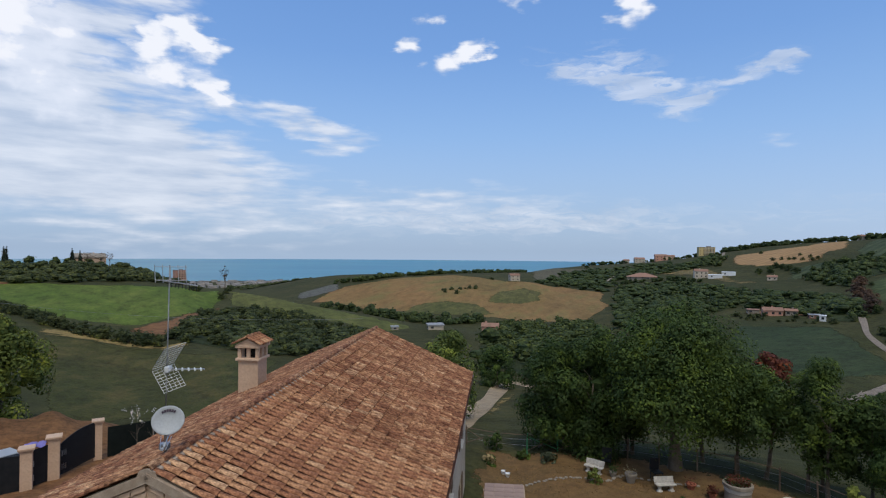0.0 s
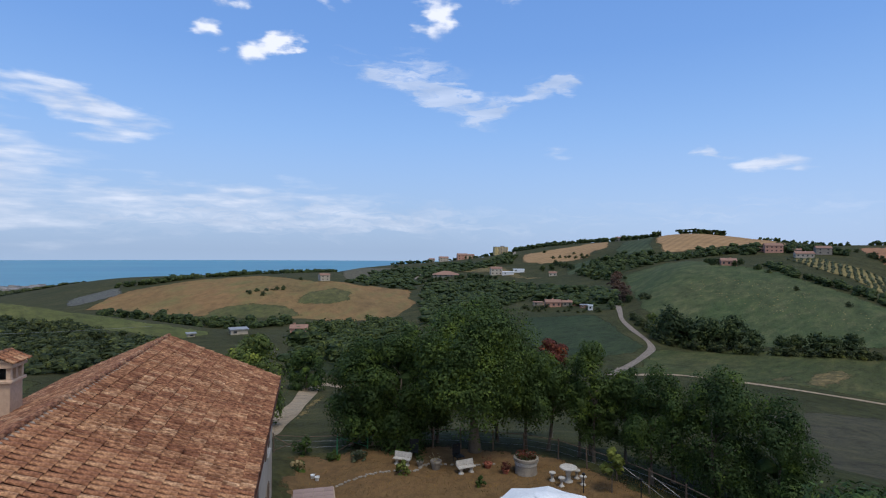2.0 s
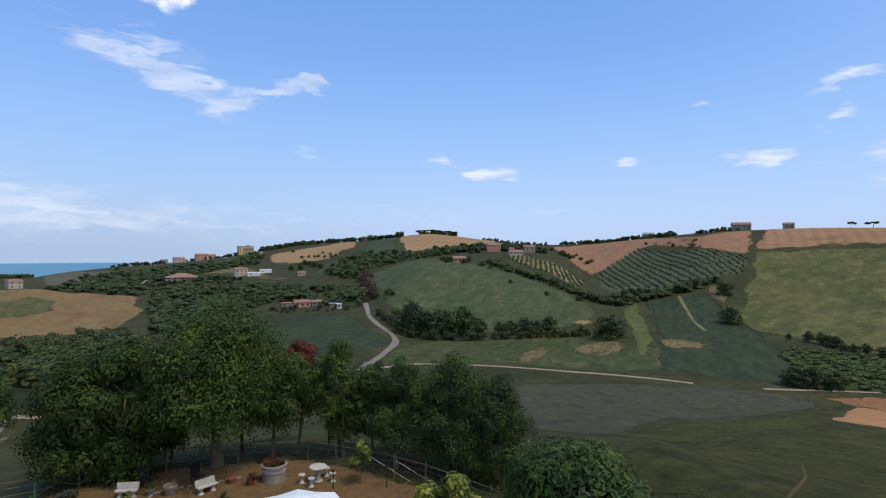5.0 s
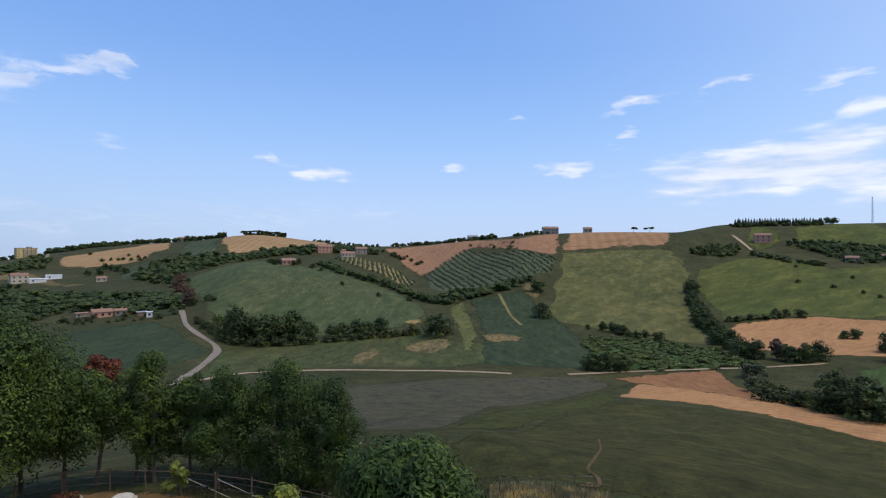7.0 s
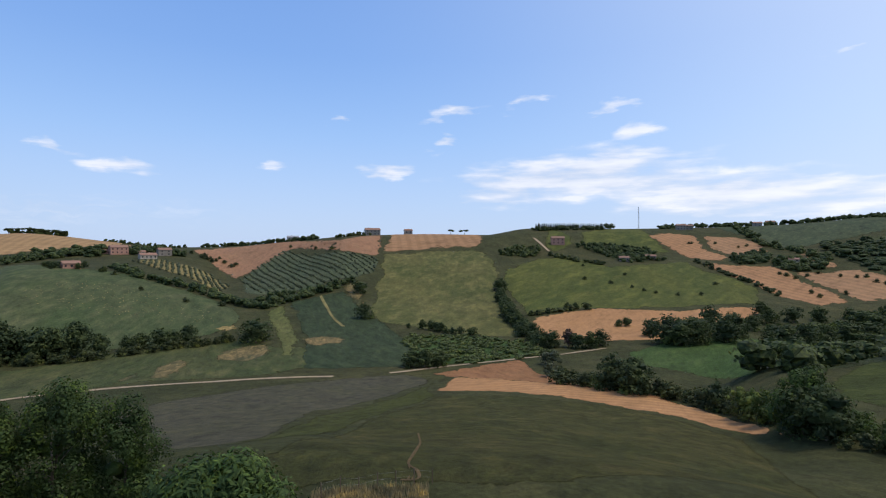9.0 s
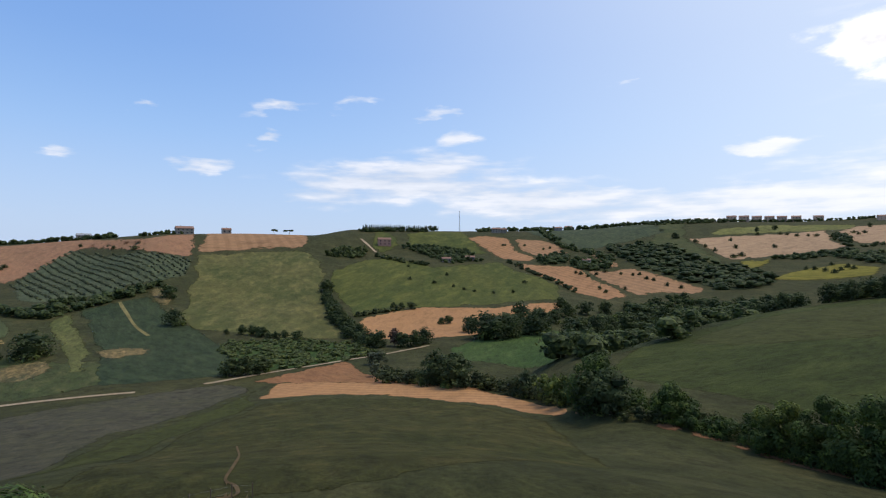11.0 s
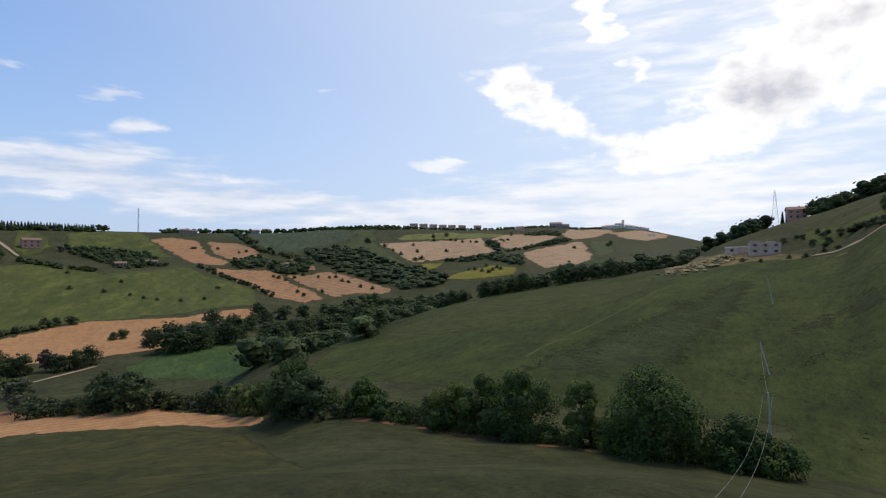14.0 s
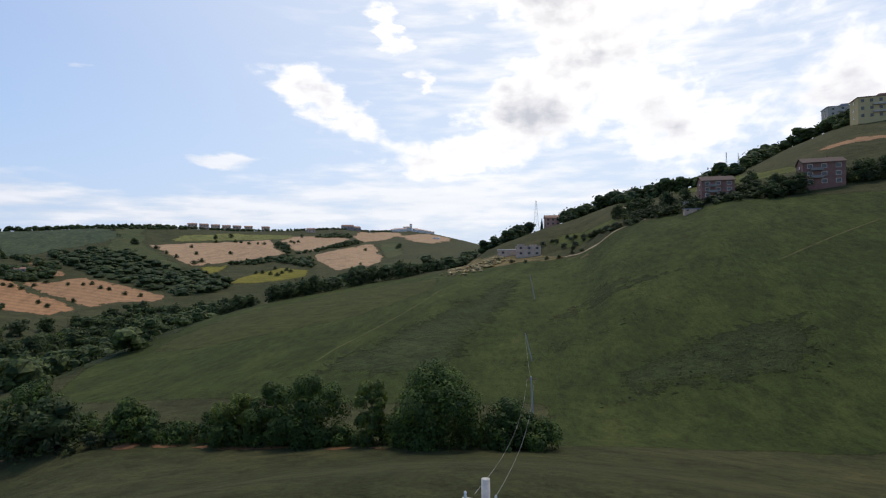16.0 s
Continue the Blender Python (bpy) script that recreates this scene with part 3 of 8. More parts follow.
section(141, (28, -23), (58, -19.2), (80, -16), (260, -2.9), (360, -4.2), (700, 0.3), (1200, 2.4), (1500, 3.1))
section(145, (28, -23), (58, -19.1), (80, -16), (268, -2.2), (360, -3.3), (800, 0.5), (1500, 2.45), (1900, 2.85))
section(149, (28, -23), (58, -19), (80, -16), (275, -1.6), (360, -2.5), (900, 0.8), (1700, 2.4), (2200, 2.97))
section(151.5, (28, -23), (58, -19), (80, -16.1), (278, -1.2), (360, -1.6), (900, 0.7), (1600, 1.95), (2200, 2.5))
section(154, (28, -23), (58, -19), (80, -16.2), (280, -0.9), (360, -0.7), (900, 0.5), (1500, 1.5), (2200, 1.9))
section(158, (28, -23), (58, -19), (80, -16.2), (270, -0.1), (330, 1.4), (500, 1.0), (1000, 1), (2000, 1))
section(162, (28, -23), (58, -19), (80, -16.2), (265, 0.2), (330, 2.8), (500, 2.5), (1000, 2), (2000, 1))
section(166, (28, -23), (58, -19), (80, -16.3), (255, 0.7), (340, 4.0), (500, 3.5), (1000, 2), (2000, 1))
section(170, (28, -23), (58, -19), (80, -16.3), (240, 3.1), (340, 5.3), (500, 5), (1000, 3), (2000, 2))
section(175, (28, -23), (58, -19), (80, -16.3), (225, 4.2), (340, 6.2), (500, 6), (1000, 4), (2000, 2))
section(180, (28, -23), (58, -19), (80, -16.3), (215, 5.3), (340, 7.5), (500, 7), (1000, 5), (2000, 2))
section(185, (28, -23), (58, -19), (80, -16.3), (215, 5.35), (340, 9.4), (450, 9.4), (1000, 6), (2000, 2))
section(190, (28, -23), (58, -19), (80, -16.3), (215, 5.45), (340, 10.8), (450, 10.9), (1000, 7), (2000, 2))
section(205, (28, -22), (58, -17), (80, -13), (215, 5.5), (340, 11), (450, 11.5), (1000, 7), (2000, 2))
section(232, (30, -22), (60, -12.5), (90, -8), (215, 2), (340, 6), (500, 5), (1000, 4), (2000, 2))
section(280, (30, -22), (60, -12.5), (110, -7.4), (215, -2), (330, 0.5), (400, 0), (700, -2), (1560, -2.2))


def pchip(xs, ys, q):
    """Smooth interpolation through (xs, ys) with no overshoot; ys may hold several columns."""
    h = np.diff(xs)
    d = np.diff(ys, axis=0) / (h[:, None] if ys.ndim > 1 else h)
    m = np.zeros_like(ys)
    both = d[:-1] * d[1:]
    m[1:-1] = np.where(both > 0, 2 * both / np.where(both > 0, d[:-1] + d[1:], 1), 0)
    m[0], m[-1] = d[0], d[-1]
    i = np.clip(np.searchsorted(xs, q, side="right") - 1, 0, len(xs) - 2)
    u = (q - xs[i]) / h[i]
    hh = h[i]
    if ys.ndim > 1:
        u, hh = u[:, None], hh[:, None]
    return (ys[i] * (1 + 2 * u) * (1 - u) ** 2 + m[i] * hh * u * (1 - u) ** 2
            + ys[i + 1] * u * u * (3 - 2 * u) + m[i + 1] * hh * u * u * (u - 1))


# lattice: bearings (fine where the walk looks) by distances in even ratios
BEAR = np.concatenate([np.arange(-50, 200, 0.44), np.arange(200, 310.1, 2.0)])
RING = np.exp(np.linspace(math.log(4.0), math.log(4980.0), 214))
LOGR = np.log(RING)


def lay_of_the_land():
    sb = np.array([s[0] for s in SECTIONS], float)
    sr = np.array([[p[0] for p in s[1]] for s in SECTIONS], float)
    sz = np.array([[p[1] for p in s[1]] for s in SECTIONS], float)
    bb = np.where(BEAR > 280, BEAR - 360, BEAR)
    lr, lz = pchip(sb, np.log(sr), bb), pchip(sb, sz, bb)
    out = np.zeros((len(BEAR), len(RING)))
    for i in range(len(BEAR)):
        seaward = -70 < bb[i] < 62
        xs = np.concatenate([[math.log(3.0), math.log(12.0)], lr[i], [lr[i, -1] + 0.45, math.log(5000.0)]])
        low, end = (SEA - 10, SEA - 16) if seaward else (lz[i, -1] - 40, lz[i, -1] - 60)
        ys = np.concatenate([[-0.1, 0.0], lz[i], [low, end]])
        out[i] = pchip(xs, ys, LOGR)
    return out


LAND = lay_of_the_land()


def to_lattice(x, y):
    """Plan metres to lattice steps (bearing step, ring step)."""
    b = np.degrees(np.arctan2(x, y))
    b = np.where(b < -50, b + 360, b)
    r = np.maximum(np.hypot(x, y), 4.01)
    return np.interp(b, BEAR, np.arange(len(BEAR))), (np.log(r) - LOGR[0]) / (LOGR[1] - LOGR[0])


def ground_z(x, y):
    """The ground's height at a place in the plan."""
    i, j = to_lattice(x, y)
    i0 = np.clip(np.floor(i).astype(int), 0, len(BEAR) - 2)
    j0 = np.clip(np.floor(j).astype(int), 0, len(RING) - 2)
    u, v = i - i0, j - j0
    return (LAND[i0, j0] * (1 - u) * (1 - v) + LAND[i0 + 1, j0] * u * (1 - v)
            + LAND[i0, j0 + 1] * (1 - u) * v + LAND[i0 + 1, j0 + 1] * u * v)
# ---- end of the land ----


# ---- mesh helpers ----
def mesh_of(name, verts, faces, mat, smooth=False):
    me = bpy.data.meshes.new(name)
    me.from_pydata([tuple(v) for v in verts], [], faces)
    me.materials.append(MAT[mat])
    if smooth:
        me.polygons.foreach_set("use_smooth", np.ones(len(me.polygons), bool))
    me.update()
    return me


def part(name, bm, mat, parent=None, label="", smooth=False):
    """Links a bmesh as one mesh object under a thing or a part."""
    me = bpy.data.meshes.new(name)
    bm.to_mesh(me)
    bm.free()
    me.materials.append(MAT[mat])
    if smooth:
        me.polygons.foreach_set("use_smooth", np.ones(len(me.polygons), bool))
    ob = new(name, me)
    ob.parent = parent
    return tagged(ob, label)


def thing(name, label, category, x=0, y=0, z=0, turn=0, group="", kind=""):
    ob = new(name)
    ob.empty_display_size = 0.2
    ob.matrix_basis = pose(x, y, z, 0, 0, turn)
    return tagged(ob, label, category, group, kind)


def box(bm, x, y, z, sx, sy, sz, turn=0.0, bevel=0.0):
    """A box by its centre and size, its edges bevelled."""
    g = bmesh.ops.create_cube(bm, size=1.0, matrix=Matrix.Translation((x, y, z)) @ Matrix.Rotation(radians(turn), 4, "Z") @ Matrix.Diagonal((sx, sy, sz, 1)))
    if bevel:
        es = list({e for v in g["verts"] for e in v.link_edges})
        bmesh.ops.bevel(bm, geom=es, offset=bevel, segments=2, affect="EDGES", profile=0.6)
    return bm


def rod(bm, a, b, r, r2=None, n=8):
    """A round bar from a to b."""
    a, b = Vector(a), Vector(b)
    d = b - a
    bmesh.ops.create_cone(bm, cap_ends=True, segments=n, radius1=r, radius2=r if r2 is None else r2, depth=d.length,
                          matrix=Matrix.Translation((a + b) / 2) @ d.to_track_quat("Z", "Y").to_matrix().to_4x4())
    return bm


def lathe(bm, profile, n=20, x=0, y=0):
    """A turned shape from (radius, height) pairs."""
    rings = []
    for r, z in profile:
        rings.append([bm.verts.new((x + r * math.cos(2 * math.pi * k / n), y + r * math.sin(2 * math.pi * k / n), z)) for k in range(n)])
    for a, b in zip(rings, rings[1:]):
        for k in range(n):
            bm.faces.new((a[k], a[(k + 1) % n], b[(k + 1) % n], b[k]))
    bm.faces.new(rings[0][::-1])
    bm.faces.new(rings[-1])
    return bm


# ---- the ground sheet, the sea, and the plots laid on the ground ----
def ground_sheet():
    nb, nr = len(BEAR), len(RING)
    s, c = np.sin(np.radians(BEAR))[:, None], np.cos(np.radians(BEAR))[:, None]
    v = np.stack([s * RING, c * RING, LAND], -1).reshape(-1, 3)
    me = bpy.data.meshes.new("ground")
    i, j = np.meshgrid(np.arange(nb - 1), np.arange(nr - 1), indexing="ij")
    a = (i * nr + j).ravel()
    f = np.stack([a, a + 1, a + nr + 1, a + nr], -1)
    centre = len(v)
    v = np.vstack([v, [[0, 0, LAND[:, 0].mean()]]])
    me.vertices.add(len(v))
    me.vertices.foreach_set("co", v.ravel())
    fan = np.stack([np.full(nb - 1, centre), np.arange(nb - 1) * nr, np.arange(1, nb) * nr], -1)
    loops = np.concatenate([f.ravel(), fan.ravel()])
    me.loops.add(len(loops))
    me.loops.foreach_set("vertex_index", loops)
    me.polygons.add(len(f) + len(fan))
    me.polygons.foreach_set("loop_start", np.concatenate([np.arange(len(f)) * 4, len(f) * 4 + np.arange(len(fan)) * 3]))
    me.polygons.foreach_set("use_smooth", np.ones(len(f) + len(fan), bool))
    me.materials.append(MAT["ground"])
    me.update(calc_edges=True)
    me.validate()
    return tagged(new("ground", me), "rolling hills of grass and scrub falling to the sea", "ground", kind="structure")


ground_sheet()


def sea():
    bm = bmesh.new()
    bmesh.ops.create_circle(bm, cap_ends=True, radius=4985, segments=720, matrix=Matrix.Translation((0, 0, SEA)))
    me = bpy.data.meshes.new("water")
    bm.to_mesh(me)
    bm.free()
    me.materials.append(MAT["sea"])
    tagged(new("water", me), "calm blue-green sea under a hazy horizon", "sea", kind="structure")


sea()


def cut(poly, axis, at, keep_low):
    out = []
    for k in range(len(poly)):
        p, q = poly[k - 1], poly[k]
        pin, qin = (p[axis] <= at) == keep_low, (q[axis] <= at) == keep_low
        if pin != qin:
            u = (at - p[axis]) / (q[axis] - p[axis])
            out.append((p[0] + u * (q[0] - p[0]), p[1] + u * (q[1] - p[1])))
        if qin:
            out.append(q)
    return out


def drape(name, ring, mat, lift, soft=0.0):
    """A sheet over the ground inside an outline in the plan, cut along the ground's own lattice."""
    pts = np.array(ring, float)
    i, j = to_lattice(pts[:, 0], pts[:, 1])
    poly = list(zip(i.tolist(), j.tolist()))
    verts, faces, index = [], [], {}

    def vert(p):
        key = (round(p[0], 4), round(p[1], 4))
        if key not in index:
            b = float(np.interp(p[0], np.arange(len(BEAR)), BEAR))
            r = math.exp(LOGR[0] + p[1] * (LOGR[1] - LOGR[0]))
            x, y = r * math.sin(radians(b)), r * math.cos(radians(b))
            index[key] = len(verts)
            verts.append((x, y, p))
        return index[key]

    for a in range(math.floor(min(p[0] for p in poly)), math.ceil(max(p[0] for p in poly))):
        strip = cut(cut(poly, 0, a, False), 0, a + 1, True)
        if len(strip) < 3:
            continue
        for b in range(math.floor(min(p[1] for p in strip)), math.ceil(max(p[1] for p in strip))):
            cell = cut(cut(strip, 1, b, False), 1, b + 1, True)
            if len(cell) < 3:
                continue
            area = sum(cell[k - 1][0] * cell[k][1] - cell[k][0] * cell[k - 1][1] for k in range(len(cell)))
            if abs(area) < 1e-4:
                continue
            f = []
            for p in cell:
                v = vert(p)
                if v not in f:
                    f.append(v)
            if len(f) > 2:
                faces.append(f if area < 0 else f[::-1])
    xy = np.array([(v[0], v[1]) for v in verts])
    z = ground_z(xy[:, 0], xy[:, 1]) + lift * (0.012 + 0.35 * (np.hypot(xy[:, 0], xy[:, 1]) / 1000) ** 1.7)
    me = mesh_of(name, np.column_stack([xy, z]), faces, mat, True)
    if soft:
        # 1 on the outline, falling to 0 a few metres inside it
        a, b = pts, np.roll(pts, -1, axis=0)
        d = b - a
        near = np.full(len(xy), 1e9)
        for k in range(len(a)):
            u = np.clip(((xy - a[k]) @ d[k]) / max(d[k] @ d[k], 1e-9), 0, 1)
            near = np.minimum(near, np.hypot(*(xy - a[k] - u[:, None] * d[k]).T))
        rim = np.clip(1 - near / (soft * (1.0 + 0.012 * np.hypot(xy[:, 0], xy[:, 1]))), 0, 1).astype(np.float32)
        me.attributes.new("verge", "FLOAT", "POINT").data.foreach_set("value", rim)
    return me


def wavy(ring, ragged=1.0):
    """Breaks the straight edges of an outline into uneven ones: slow bends and small bites."""
    out = []
    n = len(ring)
    for k in range(n):
        p, q = Vector(ring[k]), Vector(ring[(k + 1) % n])
        d = q - p
        far = (p.length + q.length) / 2
        steps = max(1, min(40, int(d.length / (0.8 + 0.008 * far))))
        side = Vector((-d.y, d.x)).normalized()
        bend, bite = min(0.05 * d.length, 0.5 + 0.01 * far), min(0.12 * d.length, (0.08 + 0.004 * far) * ragged)
        for s in range(steps):
            u = s / steps
            o = p + d * u
            w = noise.noise(Vector((p.x * 0.13 + u * 3.1, p.y * 0.11 + u * 2.3, k * 1.7))) * bend * (4 * u * (1 - u)) ** 0.5
            f = 1.6 / (1 + 0.012 * far)
            w += noise.noise(Vector((o.x * f, o.y * f, 4.2))) * bite
            out.append(tuple(o + side * w))
    return out


def plot(name, label, mat, lift, ring):
    tagged(new(name, drape(name, wavy(ring, 4.0 if name == "dry_patch" else 1.0), mat, lift, 4.5 if name == "furrowed_band" else 1.0)), label, name.replace("_", " "), kind="structure")


def lane(name, label, mat, width, line):
    """A road or track of even width along a line in the plan."""
    xs = np.arange(len(line), dtype=float)
    q = np.linspace(0, len(line) - 1, (len(line) - 1) * 5 + 1)
    p = pchip(xs, np.array(line, float), q)
    d = np.gradient(p, axis=0)
    s = np.column_stack([-d[:, 1], d[:, 0]]) / np.hypot(d[:, 0], d[:, 1])[:, None] * width / 2
    wob = 1 + 0.15 * np.sin(q * 2.7)
    ring = np.vstack([p + s * wob[:, None], (p - s * wob[:, None])[::-1]])
    tagged(new(name, drape(name, ring.tolist(), mat, 4)), label, name.replace("_", " "), kind="structure")

# ---- fields and roads, as plots laid over the ground (plan corners in metres) ----
plot("meadow", "bright green grass meadow on the slope below a villa", "meadow", 1, [(-182, 206), (-174, 214), (-153, 224), (-139.5, 233), (-121, 242.5), (-98.7, 245.4), (-91.3, 228.9), (-76.5, 185.7), (-67.4, 143.8), (-69.0, 125.2), (-79.1, 126.9), (-90.3, 126.0), (-117.2, 144.6), (-140.6, 161.1)])
plot("soil_corner", "bare reddish soil at the corner of a meadow", "dirt", 2, [(-200, 240), (-184.1, 236.1), (-170, 218), (-165.1, 210.9), (-180, 197)])
plot("dirt_track", "bare reddish dirt track beside a green meadow", "dirt", 2, [(-70.4, 121.0), (-67.7, 135.6), (-78.2, 193.2), (-72.8, 181.9), (-61.5, 131.4), (-55.3, 108.9), (-61.6, 111.9)])
plot("grass_field", "dark green mown grass field behind the house", "dark_grass", 1, [(-76.2, 102.0), (-66.9, 104.0), (-49.5, 96.3), (-33.9, 93.0), (-25.6, 87.9), (-21.1, 57.9), (-20.3, 43.6), (-25.5, 44.8), (-27.5, 40.2), (-36.0, 49.0)])
plot("dry_verge", "strip of dry yellow grass along a hedge", "straw", 2, [(-81.5, 109.0), (-73.0, 113.3), (-52.3, 101.7), (-49.4, 108.0), (-46.5, 101.7), (-49.5, 96.3), (-66.6, 103.4), (-75.2, 100.6)])
plot("grass_strip", "olive green sloping grass field above scrub", "strip", 1, [(-96.5, 243.3), (-77.7, 232.4), (-59.2, 217.4), (-41.0, 205.3), (-25.3, 183.8), (-6.1, 155.7), (-13.8, 144.1), (-30.8, 162.6), (-53.0, 181.1), (-67.8, 185.5), (-76.5, 193.1)])
plot("ploughed_plot", "grey ploughed plot near the coast", "grey_soil", 1, [(-143, 526), (-109, 576), (-93, 512), (-106, 482), (-121, 461)])
plot("dry_hill_field", "brown dry grass hillside with scattered bushes", "brown_grass", 1, [(-108, 437), (-105, 488), (-99, 524), (-79, 572), (-53, 618), (12, 686), (73, 603), (138, 614), (149, 505), (112, 368), (76, 298), (35, 345), (-8, 352), (-58, 390)])
plot("green_hollow", "green hollow with uncut grass on a brown hillside", "hollow", 2, [(27, 418), (50, 498), (81, 535), (92, 499), (79, 435), (57, 416)])
plot("green_patch", "green patch low on a brown hillside", "hollow", 2, [(-31, 363), (-18, 404), (3, 421), (28, 407), (36, 356), (6, 345)])
plot("crop_field", "dark green crop field below a farm", "dark_crop", 1, [(136.3, 251.7), (157.6, 243.9), (175.2, 242.7), (162.7, 215.9), (150.4, 187.3), (146.4, 173.0), (129.2, 155.8), (107.0, 148.0), (97.3, 150.5), (93.5, 166.3), (104.2, 204.7)])
plot("hill_meadow", "round green hill meadow with pale dry streaks", "hill_green", 1, [(305, 393), (349, 417), (392, 432), (372, 371), (359, 325), (366, 301), (350, 267), (333, 219), (304, 176), (269, 144), (242, 137), (218, 142), (193, 159), (167, 184), (182, 215), (221, 275)])
plot("red_field", "reddish bare soil field on a ridge", "red_soil", 1, [(614, 408), (679, 393), (693, 314), (605, 239), (558, 193), (522, 181), (557, 221), (577, 256), (551, 259), (525, 261), (471, 262), (505, 300), (555, 349)])
plot("red_field", "reddish bare soil field on a ridge", "red_soil", 1, [(607, 260), (556, 192), (615, 160), (478, 128), (492, 170), (581, 256)])
plot("olive_grove", "grey-green olive grove planted in rows on a slope", "grove", 1, [(468, 260), (523, 270), (588, 270), (508, 193), (476, 127), (419, 114), (392, 126), (368, 153), (348, 177), (366, 198)])
plot("olive_rows", "pale dry strip planted with rows of olive trees", "grove_dry", 2, [(458, 360), (495, 358), (464, 311), (473, 289), (423, 238), (363, 214), (382, 251), (406, 293)])
plot("valley_field", "grey-green valley field with dry patches", "valley", 1, [(99.8, 126.8), (147.5, 169.1), (190.3, 156.6), (226.7, 123.8), (205.1, 92.8), (222.2, 76.8), (178.3, 61.6), (156.3, 74.8), (138.3, 105.4)])
plot("dry_patch", "patch of dry yellow grass in a valley field", "dry", 2, [(133.3, 112.8), (147.1, 118.7), (158.1, 119.5), (147.8, 112.8), (135.3, 109.2)])
plot("dry_patch", "patch of dry yellow grass in a valley field", "dry", 2, [(143.9, 108.8), (162.2, 119.2), (178.8, 124.2), (183.8, 119.7), (166.2, 108.8), (145.9, 103.3)])
plot("dry_patch", "patch of dry yellow grass in a valley field", "dry", 2, [(184.2, 112.4), (202.6, 120.3), (213.2, 116.4), (215.6, 105.2), (196.1, 93.9), (177.0, 94.8), (181.7, 103.0)])
plot("grass_wedge", "wedge of fresh green grass between fields", "wedge", 2, [(271, 136), (295, 145), (327, 149), (266, 117), (232, 99), (187, 81), (186, 88), (241, 115)])
plot("dark_field", "dark green crop field in the valley", "dark_crop", 2, [(325, 148), (342, 136), (359, 120), (311, 93), (264, 64), (224, 43), (178, 34), (163, 70), (219, 92), (267, 116)])
plot("dry_patch", "strip of dry soil in a dark field", "dry", 3, [(227.0, 97.2), (237.9, 90.5), (237.6, 78.8), (222.6, 74.8), (210.7, 82.7), (212.7, 90.6)])
plot("dry_patch", "pale eroded bank on a slope", "dry", 3, [(369, 128), (394, 122), (383, 115), (320, 94), (326, 102), (348, 116)])
plot("hill_field", "tall yellow-green hill field with brown streaks", "yellow_green", 1, [(498, 131), (536, 91), (544, 42), (493, 24), (382, 17), (293, 9), (241, -1), (255, 33), (270, 57), (274, 73), (307, 90), (388, 108)])
plot("stubble_field", "pale pink stubble field on a hilltop", "stubble", 1, [(617, 154), (625, 119), (631, 81), (635, 49), (551, 39), (538, 91), (503, 133), (548, 141)])
plot("green_field", "rolling green field with yellow tufts", "green_field", 1, [(459, 19), (532, -9), (559, -41), (508, -77), (566, -159), (505, -158), (462, -172), (429, -172), (362, -145), (334, -89), (332, -36), (302, 0), (374, 10)])
plot("green_field", "small green field beside a farm track", "green_field", 1, [(753, -31), (681, -56), (624, -58), (566, -31), (613, -20)])
plot("green_field", "green field below a row of cypresses", "green_field", 1, [(704, -67), (790, -120), (811, -167), (650, -159), (627, -164), (584, -103), (620, -62)])
plot("wheat_field", "ripe wheat field, golden tan, mown in pale rows", "wheat_rows", 1, [(296, -2), (317, -18), (337, -45), (327, -91), (356, -145), (314, -124), (268, -89), (238, -56), (234, -40), (238, -10), (260, -5)])
plot("clover_field", "fresh green clover field in the valley", "clover", 1, [(204.9, -35.4), (228.2, -53.4), (254.3, -105.4), (256.2, -118.8), (138.4, -54.0), (165.7, -45.9), (177.0, -34.1)])
plot("soil_wedge", "bare reddish brown soil beside a harvested strip", "warm_soil", 1, [(165.7, 30.6), (181.2, 15.6), (192.7, 0.7), (146.2, -9.9), (128.6, -30.1), (88.3, -36.6), (107.9, -29.9), (143.7, -3.3), (160.3, 21.3)])
plot("harvested_strip", "harvested strip of pale tan stubble", "wheat_rows", 2, [(126.1, 20.9), (162.1, 21.5), (152.4, 1.8), (131.7, -25.4), (107.3, -35.7), (78.2, -36.2), (98.1, -27.2), (120.6, -7.1), (127.9, 7.9)])
plot("fallow_field", "grey-purple fallow field on the slope", "fallow", 1, [(82.5, 70.1), (107.5, 77.9), (139.0, 67.4), (166.7, 36.2), (156.8, 26.5), (116.0, 27.7), (84.8, 33.4), (39.0, 22.6), (46.7, 35.0)])
plot("lime_strip", "lighter yellow-green strip of grass in a field", "lime", 2, [(39.0, 22.6), (80.3, 31.6), (113.7, 27.1), (156.7, 25.6), (126.5, 21.4), (116.9, 17.9), (73.6, 22.4), (40.5, 19.6)])
plot("weedy_field", "dark green weedy field below the garden", "weedy", 1, [(23.7, 18.1), (29.9, 18.0), (32.2, 15.6), (73.6, 22.4), (116.9, 17.9), (120.7, 3.5), (112.0, -16.8), (99.3, -25.2), (82.6, -31.6), (41.6, -22.0), (28.9, -2.0), (27.4, 9.6)])
plot("slope_field", "large dark green sloping field", "slope", 1, [(118, -59), (277, -181), (170, -144), (156, -195), (116, -219), (100, -246), (65, -237), (40, -231), (18, -224), (-1, -215), (-21, -213), (-41, -209), (-49, -202), (-19, -82), (0, -73), (18, -59), (27, -83), (47, -72), (102, -52)])
plot("lime_strip", "lighter green band across a slope", "lime", 2, [(150.4, -107.2), (158.7, -135.1), (143.2, -178.6), (103.5, -195.1), (89.5, -163.0), (93.5, -126.7), (112.7, -95.9), (133.5, -87.3)])
